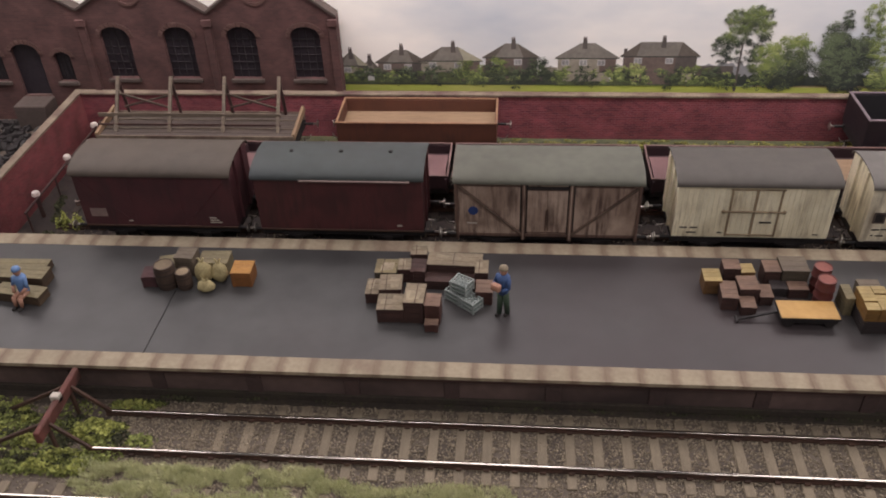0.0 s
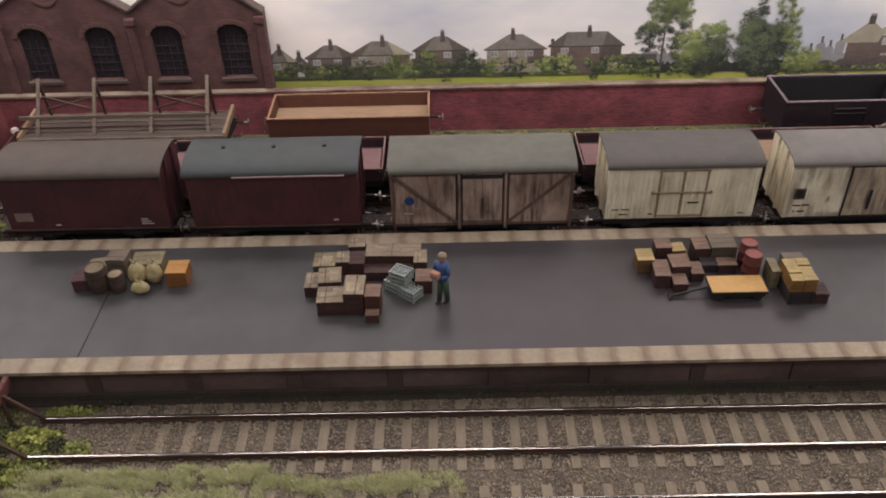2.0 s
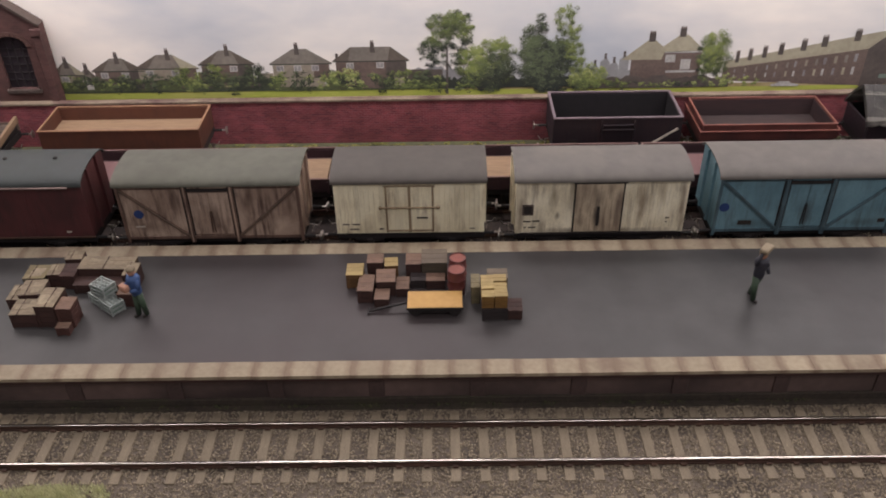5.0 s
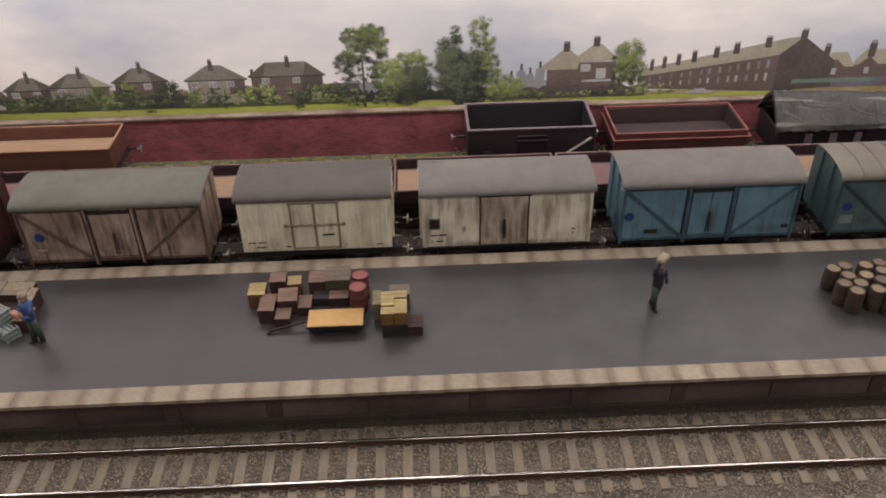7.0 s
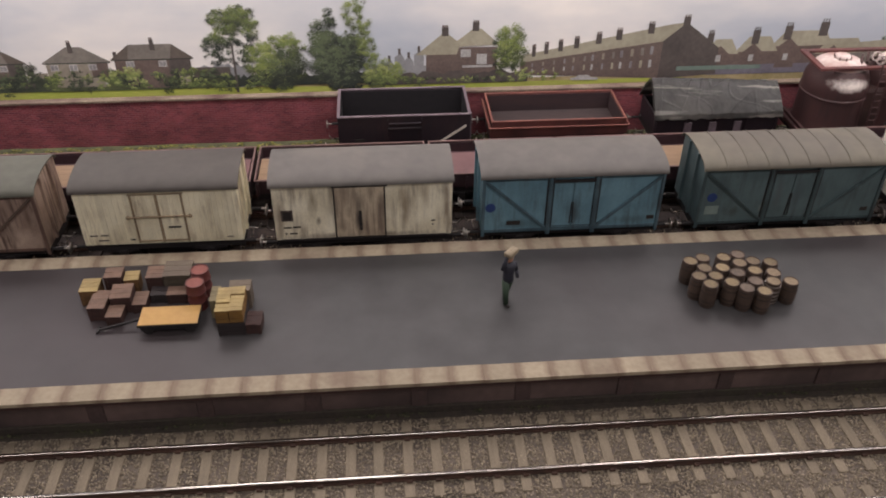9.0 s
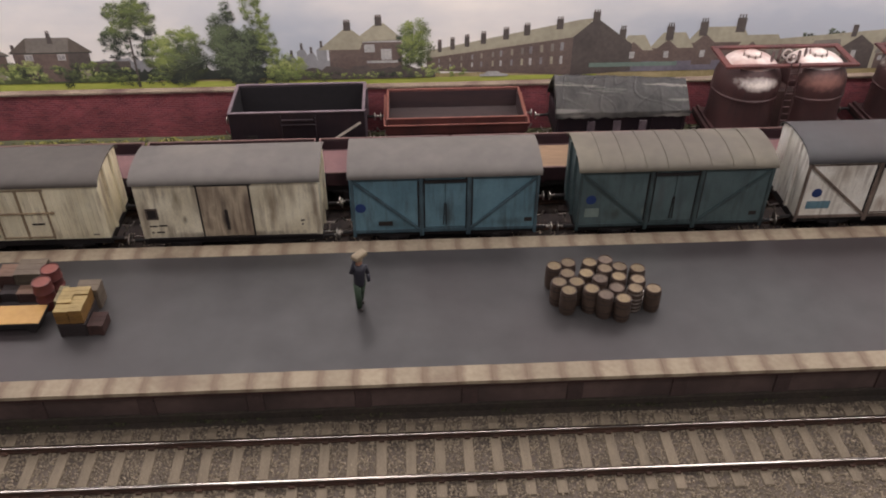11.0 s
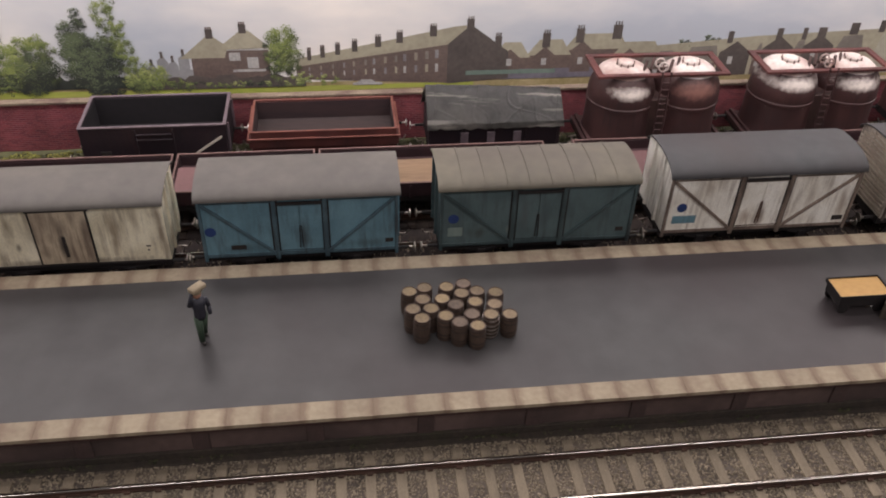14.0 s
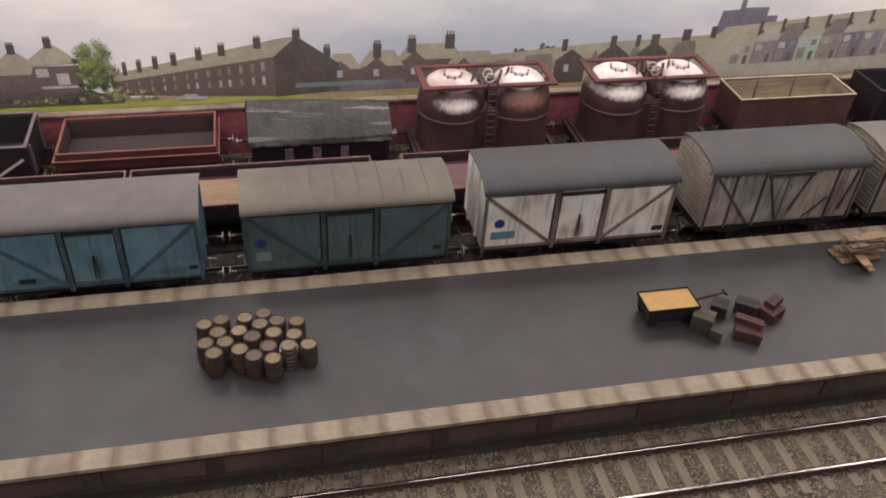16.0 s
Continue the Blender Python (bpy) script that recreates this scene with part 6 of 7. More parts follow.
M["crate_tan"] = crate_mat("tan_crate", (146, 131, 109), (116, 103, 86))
M["crate_umber"] = crate_mat("umber_crate", (92, 74, 56), (70, 56, 45))
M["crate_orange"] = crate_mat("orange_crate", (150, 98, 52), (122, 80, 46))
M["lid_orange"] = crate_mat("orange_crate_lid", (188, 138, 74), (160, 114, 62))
M["crate_olive"] = crate_mat("olive_crate", (88, 80, 68), (70, 63, 54))
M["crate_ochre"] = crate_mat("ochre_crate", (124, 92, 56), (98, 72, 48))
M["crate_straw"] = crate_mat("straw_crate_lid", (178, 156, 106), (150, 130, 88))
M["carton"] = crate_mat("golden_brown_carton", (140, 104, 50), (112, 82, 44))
M["board_tan"] = crate_mat("broken_tan_board", (178, 148, 116), (144, 116, 90))
M["crate_pale"] = crate_mat("pale_crate", (138, 127, 98), (112, 102, 78))
M["crate_dark"] = crate_mat("dark_crate", (59, 51, 51), (45, 38, 38))
M["crate_maroon"] = crate_mat("maroon_crate", (85, 55, 57), (67, 44, 46))
M["crate_yolive"] = crate_mat("olive_crate_lid", (134, 122, 92), (112, 100, 76))
M["crate_grey"] = crate_mat("grey_crate", (118, 106, 91), (98, 86, 75))
M["deck_ochre"] = surf("ochre_deck", lin(200, 158, 94), lin(186, 144, 84), rough=0.6, size=4, bump=0.05)
M["hoop_rust"] = surf("rusty_hoop", lin(70, 56, 49), lin(54, 44, 39), rough=0.6, size=1.5)
M["sack"] = surf("sackcloth", lin(192, 178, 134), lin(150, 136, 98), rough=0.95, size=1.2, bump=0.5)
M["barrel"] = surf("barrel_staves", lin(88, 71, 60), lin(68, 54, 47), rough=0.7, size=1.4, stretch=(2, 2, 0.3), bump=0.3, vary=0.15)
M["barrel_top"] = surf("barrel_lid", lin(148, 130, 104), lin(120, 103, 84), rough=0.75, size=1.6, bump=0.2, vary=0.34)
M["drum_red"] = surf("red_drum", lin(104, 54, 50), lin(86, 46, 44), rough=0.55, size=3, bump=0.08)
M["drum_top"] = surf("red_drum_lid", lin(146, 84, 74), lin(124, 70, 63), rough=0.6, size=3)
M["zinc"] = surf("zinc_crate", lin(176, 182, 178), lin(140, 148, 146), rough=0.45, metal=0.2, size=1.5)


def crate(x0, x1, y, z0, z1, d, mat, label, turn=0.0, slats=True, name="crate", category="crate", lid=None, papers=0):
    """A boarded crate: boards on the sides with gaps, corner battens and a boarded lid."""
    w, h = x1 - x0, z1 - z0
    t = thing(name, (x0 + x1) / 2, y + d / 2, z0, label, category, turn=turn)
    bm = bmesh.new()
    box(bm, -w / 2 + 0.2, w / 2 - 0.2, -d / 2 + 0.2, d / 2 - 0.2, 0, h - 0.25)
    part("body", bm, mat, t)
    n = max(1, min(4, round(h / 2)))
    for i in range(n):
        a, b = h * i / n + 0.08, h * (i + 1) / n - 0.08
        for q in ((-w / 2, w / 2, -d / 2, -d / 2 + 0.25), (-w / 2, w / 2, d / 2 - 0.25, d / 2), (-w / 2, -w / 2 + 0.25, -d / 2 + 0.26, d / 2 - 0.26), (w / 2 - 0.25, w / 2, -d / 2 + 0.26, d / 2 - 0.26)):
            bm = bmesh.new()
            box(bm, *q, a, b)
            part("board", bm, mat, t)
    k = max(2, round(d / 2.6))
    for i in range(k):
        bm = bmesh.new()
        box(bm, -w / 2 - 0.1, w / 2 + 0.1, -d / 2 + d * i / k + 0.025, -d / 2 + d * (i + 1) / k - 0.025, h - 0.3, h + 0.03 * ((i * 7) % 3), 0.04)
        part("lid_board", bm, lid or mat, t)
    if papers:
        r = random.Random(int(x0 * 10 + y))
        for i in range(papers):
            bm = bmesh.new()
            pw, pd = w * r.uniform(0.35, 0.6), d * r.uniform(0.25, 0.5)
            obox(bm, (r.uniform(-1, 1) * (w - pw) * 0.4, r.uniform(-1, 1) * (d - pd) * 0.4, h + 0.12 + 0.07 * i), (pw, pd, 0.08), r.uniform(-14, 14))
            part("paper_sheet", bm, M["paper"], t, "faded paper sheet on the lid")
        bm = bmesh.new()
        xs = r.uniform(-0.2, 0.2) * w
        box(bm, xs - 0.1, xs + 0.1, -d / 2 - 0.1, d / 2 + 0.1, h - 0.2, h + 0.3)
        part("strap", bm, M["crate_brown"], t)
    if slats:
        for sx in (-1, 1):
            bm = bmesh.new()
            box(bm, sx * (w / 2 - 0.7) - 0.45, sx * (w / 2 - 0.7) + 0.45, -d / 2 - 0.25, -d / 2 + 0.05, 0, h)
            part("batten", bm, mat, t)
    return t


def cask(x, y, z0, r, h, top, label, banded=False):
    t = thing("barrel", x, y, z0, label, "barrel", "barrels on the platform", turn=(x * 37) % 90)
    bm = bmesh.new()
    turned(bm, [(r * 0.88, 0), (r * 0.97, h * 0.22), (r, h * 0.5), (r * 0.97, h * 0.78), (r * 0.9, h), (r * 0.8, h), (r * 0.8, h - 0.35)], 20)
    part("cask_body", bm, M["barrel"], t, "", True)
    for f in ((0.12, 0.3, 0.7, 0.88) if not banded else (0.1, 0.28, 0.46, 0.64, 0.86)):
        bm = bmesh.new()
        rr = r * (0.9 + 0.1 * math.sin(math.pi * f)) + 0.14
        turned(bm, [(rr - 0.3, f * h - 0.3), (rr, f * h - 0.3), (rr, f * h + 0.3), (rr - 0.3, f * h + 0.3)], 20)
        part("hoop", bm, M["steel"] if banded else M["hoop_rust"], t, "", True)
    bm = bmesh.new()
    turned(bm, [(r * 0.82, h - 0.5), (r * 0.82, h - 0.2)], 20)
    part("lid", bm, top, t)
    return t


def drum(x, y, z0, r=3.2, h=11):
    t = thing("oil_drum", x, y, z0, "faded red steel oil drum standing among crates", "oil drum", "red drums")
    bm = bmesh.new()
    prof = [(r, 0)]
    for k in (0.33, 0.66):
        prof += [(r, h * k - 0.5), (r + 0.3, h * k), (r, h * k + 0.5)]
    turned(bm, prof + [(r, h), (r - 0.3, h), (r - 0.3, h - 0.3)], 24)
    part("shell", bm, M["drum_red"], t, "", True)
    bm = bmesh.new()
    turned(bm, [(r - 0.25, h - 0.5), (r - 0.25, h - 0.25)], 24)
    part("lid", bm, M["drum_top"], t, "paler lid")


def sack(x, y, z0, rx, ry, h, seed):
    t = thing("sack", x, y, z0, "stuffed straw-coloured sack tied at the neck", "sack", "sacks")
    bm = bmesh.new()
    bmesh.ops.create_uvsphere(bm, u_segments=24, v_segments=18, radius=1)
    for v in bm.verts:
        x_, y_, z_ = v.co
        f = 1 - 0.35 * max(0, z_) ** 2
        n = 0.2 * noise.noise(Vector((x_ * 1.7 + seed, y_ * 1.7, z_ * 1.7))) + 0.12 * (0.3 - abs(noise.noise(Vector((x_ * 3.4 + seed, y_ * 3.4, z_ * 1.2)))))
        v.co = (x_ * rx * (f + n), y_ * ry * (f + n), max(0.0, (z_ + 0.92) * h * 0.52))
    part("bag", bm, M["sack"], t, "", True)
    for d in (-1, 1):
        bm = bmesh.new()
        rod(bm, (0, 0, h * 0.95), (d * 1.1, 0.2, h * 1.2), 0.5, 8, 0.3)
        part("ear", bm, M["sack"], t)


def trolley(x0, x1, y0, y1, z, handle, label, raised=0.0):
    t = thing("platform_trolley", (x0 + x1) / 2, (y0 + y1) / 2, 0, label, "trolley", "platform trolleys")
    w, d = (x1 - x0) / 2, (y1 - y0) / 2
    bm = bmesh.new()
    box(bm, -w, w, -d, d, z - 0.9, z - 0.1, 0.1)
    fr = part("frame", bm, M["black"], t)
    bm = bmesh.new()
    box(bm, -w + 0.3, w - 0.3, -d + 0.3, d - 0.3, z - 0.1, z + 0.12)
    part("deck", bm, M["deck_ochre"], t, "plain ochre deck")
    # Black box below the deck: its underside, with the shade there put in.
    bm = bmesh.new()
    box(bm, -w + 0.8, w - 0.8, -d + 0.5, d - 0.5, z * 0.42, z - 0.9, 0.1)
    part("undercarriage", bm, M["black"], t)
    if raised:
        for b in ((-w, w, -d, -d + 0.25), (-w, w, d - 0.25, d), (-w, -w + 0.25, -d + 0.25, d - 0.25), (w - 0.25, w, -d + 0.25, d - 0.25)):
            bm = bmesh.new()
            box(bm, *b, z - 0.1, z + raised)
            part("edge_rail", bm, M["black"], t)
    for sx in (-0.68, 0.68):
        for sy in (-0.8, 0.8):
            bm = bmesh.new()
            r = min(2.1, z * 0.4)
            rod(bm, (sx * w, sy * d - 0.35, r), (sx * w, sy * d + 0.35, r), r, 16)
            part("wheel", bm, M["black"], t)
        bm = bmesh.new()
        box(bm, sx * w - 0.5, sx * w + 0.5, -d * 0.7, d * 0.7, min(2.1, z * 0.4), z - 0.8)
        part("axle_bracket", bm, M["black"], t)
    hx, hy, hz = handle
    bm = bmesh.new()
    s = -1 if hx < (x0 + x1) / 2 else 1
    bar(bm, (s * w, 0, z - 1.2), (hx - (x0 + x1) / 2, hy - (y0 + y1) / 2, hz), 0.7, 0.6)
    part("drawbar", bm, M["black"], t)
    bm = bmesh.new()
    c = Vector((hx - (x0 + x1) / 2, hy - (y0 + y1) / 2, hz))
    bar(bm, c + Vector((0, -1.6, 0)), c + Vector((0, 1.6, 0)), 0.7, 0.7)
    part("handle", bm, M["black"], t)
    return t


# stack by the seam: casks, sacks and an orange box
crate(86.0, 91.6, 43.0, 0, 4.8, 7, M["crate_maroon"], "small maroon wooden crate by the barrels", 6)
cask(95.8, 44.5, 0, 4.1, 10.2, M["barrel_top"], "stout brown wooden barrel beside sacks")
cask(102.9, 43.8, 0, 3.0, 7.6, M["barrel_top"], "small brown wooden keg beside sacks")
crate(97.3, 104.7, 51.0, 0, 8.2, 7, M["crate_grey"], "tall grey wooden crate behind the barrels", -4)
crate(90.5, 96.8, 50.0, 0, 5.8, 6, M["crate_pale"], "pale wooden crate behind the barrels", 12)
crate(106.0, 117.5, 51.4, 0, 5.8, 8, M["crate_pale"], "wide pale wooden crate behind the sacks", 2)
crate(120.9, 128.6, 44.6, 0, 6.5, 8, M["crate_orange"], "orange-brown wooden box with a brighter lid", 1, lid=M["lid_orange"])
sack(109.4, 47.6, 0, 3.4, 3.0, 9.2, 1)
sack(115.6, 48.2, 0, 3.2, 2.9, 8.6, 2)
sack(111.6, 42.0, 0, 3.6, 2.4, 4.6, 3)

# pale boxes with a seated figure
for i, (a, b, y, z1, d) in enumerate(((32.5, 51.6, 31.6, 4.0, 6.5), (22, 48.4, 40.6, 5.2, 7.5), (14, 45.0, 48.6, 3.4, 6.0))):
    crate(a, b, y, 0, z1, d, M["crate_umber"], "long brown timber case with a pale boarded lid", (-8, -2, 1)[i], lid=M["crate_pale"])

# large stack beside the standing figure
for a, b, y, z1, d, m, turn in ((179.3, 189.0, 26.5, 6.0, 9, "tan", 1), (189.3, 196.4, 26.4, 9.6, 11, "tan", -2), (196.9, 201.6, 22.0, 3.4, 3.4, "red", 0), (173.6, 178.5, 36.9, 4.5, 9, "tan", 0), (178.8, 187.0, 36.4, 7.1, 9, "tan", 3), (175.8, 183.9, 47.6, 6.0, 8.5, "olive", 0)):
    crate(a, b, y, 0, z1, d, M["crate_brown"] if m == "tan" else M["crate_" + m], {"tan": "brown wooden crate with a pale papered lid", "red": "small red-brown slatted box", "olive": "low olive wooden crate"}[m], turn, lid=M["crate_tan"] if m == "tan" else M["crate_yolive"] if m == "olive" else M["crate_fawn"], papers=2 if m != "red" else 0)
crate(196.7, 202.2, 26.2, 0, 8.6, 7, M["crate_red"], "tall red-brown crate at the stack's corner", -2, lid=M["crate_fawn"])
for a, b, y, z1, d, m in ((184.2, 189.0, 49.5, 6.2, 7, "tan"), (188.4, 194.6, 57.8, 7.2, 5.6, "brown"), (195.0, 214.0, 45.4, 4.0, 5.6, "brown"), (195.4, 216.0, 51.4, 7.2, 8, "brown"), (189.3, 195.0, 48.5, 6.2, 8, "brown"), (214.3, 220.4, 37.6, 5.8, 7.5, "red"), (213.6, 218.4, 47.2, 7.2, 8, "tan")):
    crate(a, b, y, 0, z1, d, M["crate_brown" if m == "tan" else "crate_" + m], {"olive": "olive wooden crate in the stack", "brown": "brown wooden crate in the stack", "dark": "dark brown crate deep in the stack", "red": "red-brown slatted box beside bottle crates", "tan": "brown wooden crate with a tan lid"}[m], (a * 13) % 5 - 2, lid=M["crate_tan"] if m == "tan" or y > 50 else M["crate_brown"] if m == "brown" else M["crate_fawn"], papers=1 if y > 50 or m == "tan" else 0)


def bottle_crate(x, y, z, w, d, h, turn):
    t = thing("bottle_crate", x, y, z, "open zinc-grey wire crate of bottles", "bottle crate", "bottle crates", turn=turn)
    for sx in (-1, 1):
        for sy in (-1, 1):
            bm = bmesh.new()
            box(bm, sx * w / 2 - 0.3, sx * w / 2 + 0.3, sy * d / 2 - 0.3, sy * d / 2 + 0.3, 0, h)
            part("corner_post", bm, M["zinc"], t)
    for k in (0.15, 0.55, 0.95):
        for b in ((-w / 2, w / 2, -d / 2 - 0.15, -d / 2 + 0.15), (-w / 2, w / 2, d / 2 - 0.15, d / 2 + 0.15), (-w / 2 - 0.15, -w / 2 + 0.15, -d / 2, d / 2), (w / 2 - 0.15, w / 2 + 0.15, -d / 2, d / 2)):
            bm = bmesh.new()
            box(bm, *b, h * k - 0.4, h * k + 0.3)
            part("wire_rail", bm, M["zinc"], t)
    bm = bmesh.new()
    box(bm, -w / 2 + 0.3, w / 2 - 0.3, -d / 2 + 0.3, d / 2 - 0.3, 0.2, h * 0.75)
    part("contents", bm, M["glass_green"], t, "grey-green bottles")
    for i in range(4):
        for j in range(3):
            bm = bmesh.new()
            turned(bm, [(0.7, h * 0.7), (0.7, h * 0.85), (0.35, h * 1.0)], 8, ((i - 1.5) * w / 4.4, (j - 1) * d / 3.4, 0))
            part("bottle_top", bm, M["zinc"], t)


M["glass_green"] = surf("green_glass", lin(140, 156, 146), lin(104, 120, 112), rough=0.3, size=2)
bottle_crate(207.8, 40.2, 0, 8.0, 5.6, 4.6, -38)
bottle_crate(212.4, 36.2, 0, 7.0, 5.2, 4.4, -38)
bottle_crate(209.2, 40.0, 5.0, 6.5, 5.4, 4.4, -30)

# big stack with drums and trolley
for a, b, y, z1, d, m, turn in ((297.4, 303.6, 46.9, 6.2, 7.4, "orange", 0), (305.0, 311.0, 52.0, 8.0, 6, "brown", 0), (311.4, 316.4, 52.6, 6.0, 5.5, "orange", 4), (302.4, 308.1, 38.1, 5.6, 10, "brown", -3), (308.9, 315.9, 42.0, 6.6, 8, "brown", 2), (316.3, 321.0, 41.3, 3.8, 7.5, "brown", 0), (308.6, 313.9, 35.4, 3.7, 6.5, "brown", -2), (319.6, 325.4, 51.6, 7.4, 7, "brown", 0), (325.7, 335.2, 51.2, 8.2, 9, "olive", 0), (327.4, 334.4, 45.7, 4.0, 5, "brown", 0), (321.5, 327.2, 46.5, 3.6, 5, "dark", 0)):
    crate(a, b, y, 0, z1, d, M["crate_ochre" if m == "orange" else "crate_" + m], {"orange": "ochre wooden box with a straw-coloured lid", "brown": "brown wooden crate with a lid coloured paler than its sides", "olive": "large olive packing case", "dark": "low dark crate between others"}[m], turn, lid=M["crate_fawn"] if m == "brown" else M["crate_straw"] if m == "orange" else M["crate_grey"] if m == "olive" else None)
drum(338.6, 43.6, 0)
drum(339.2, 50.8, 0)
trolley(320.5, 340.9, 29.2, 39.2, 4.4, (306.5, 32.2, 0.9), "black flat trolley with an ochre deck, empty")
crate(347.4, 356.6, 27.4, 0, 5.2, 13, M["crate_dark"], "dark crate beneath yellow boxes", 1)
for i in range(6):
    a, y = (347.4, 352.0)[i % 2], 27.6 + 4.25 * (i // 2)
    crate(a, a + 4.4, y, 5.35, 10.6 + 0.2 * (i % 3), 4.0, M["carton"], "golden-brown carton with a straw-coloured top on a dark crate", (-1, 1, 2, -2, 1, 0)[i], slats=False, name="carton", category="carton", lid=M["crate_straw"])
crate(344.0, 347.0, 37.0, 0, 7.6, 8, M["crate_pale"], "narrow pale upright case", 0)
crate(356.9, 362.0, 27.6, 0, 4.2, 7, M["crate_brown"], "small brown crate at the end of the stack", -2)
crate(350.0, 357.4, 41.4, 0, 8.2, 6, M["crate_grey"], "grey crate behind the yellow cartons", 0)

# barrels in a group
spots = ((515.6, 45.6), (520.9, 47.5), (519.8, 41.8), (528.5, 47.0), (534.5, 48.6), (526.4, 41.6), (533.2, 43.3), (538.7, 44.4), (545.0, 43.5), (530.5, 37.8), (537.3, 38.9), (543.7, 37.5), (516.0, 36.7), (522.1, 36.8), (535.4, 33.2), (526.5, 32.5), (541.6, 32.3), (547.9, 32.1), (518.6, 32.0), (530.8, 29.4), (536.5, 27.5))
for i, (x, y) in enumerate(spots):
    cask(x, y, 0, 2.9, 9.5 - 0.5 * ((i * 7) % 3) / 2, M[("lid_ochre", "barrel_top", "lid_grey", "barrel_top", "lid_ochre")[(i * 3) % 5]], "weathered barrel with bright iron bands" if i == 16 else "weathered brown barrel with a pale lid", i == 16)

# trolley and luggage near the far end
trolley(664.5, 684.2, 31.0, 41.8, 7.6, (701.0, 43.0, 2.5), "black-framed trolley with an ochre deck, empty", 0.7)
crate(681.2, 688.4, 25.6, 0, 6.8, 6, M["crate_olive"], "olive travelling trunk by the trolley", -38, name="trunk", category="trunk")
crate(685.6, 690.0, 21.2, 0, 4.2, 4, M["crate_olive"], "small olive trunk on the platform", -38, name="trunk", category="trunk")
crate(692.0, 697.6, 32.2, 0, 5.0, 6, M["crate_dark"], "dark leather suitcase standing upright", -35, name="suitcase", category="suitcase")
crate(701.2, 709.0, 31.8, 0, 5.0, 5, M["crate_dark"], "dark leather suitcase lying flat", -35, name="suitcase", category="suitcase")
crate(694.8, 704.0, 18.6, 0, 4.4, 7, M["crate_red"], "red-brown case carrying a smaller one", -32, name="suitcase", category="suitcase")
crate(695.0, 704.4, 22.4, 4.5, 6.8, 3, M["crate_red"], "small red-brown case on a larger one", -38, name="suitcase", category="suitcase")
crate(708.8, 716.6, 27.4, 0, 4.4, 7, M["crate_red"], "red-brown case with brass corners", 28, name="suitcase", category="suitcase")
crate(710.6, 717.4, 30.6, 4.5, 6.6, 3.6, M["crate_maroon"], "small maroon case on a larger one", 32, name="suitcase", category="suitcase")
crate(784.5, 796, 50, 0, 9.5, 10, M["crate_grey"], "tall grey timber case behind the boards", 0, slats=False)
pile = thing("timber_pile", 766, 57, 0, "untidy pile of broken tan boards and sticks", "timber pile")
r = random.Random(33)
for k in range(32):
    lift = 0.5 + 0.32 * k
    long = r.uniform(10, 19) * (1 - 0.012 * k)
    bm = bmesh.new()
    obox(bm, (r.uniform(-3, 4), r.uniform(-5.5, 5.5) * (1 - 0.022 * k), lift), (long, r.uniform(2.0, 4.2), r.uniform(0.5, 0.9)), r.choice((0, 0, 5, -6, 90)) + r.uniform(-6, 6), 0.08, r.uniform(-3, 3))
    part("board", bm, M[r.choice(("board_tan", "crate_fawn", "board_tan", "crate_tan"))], pile)


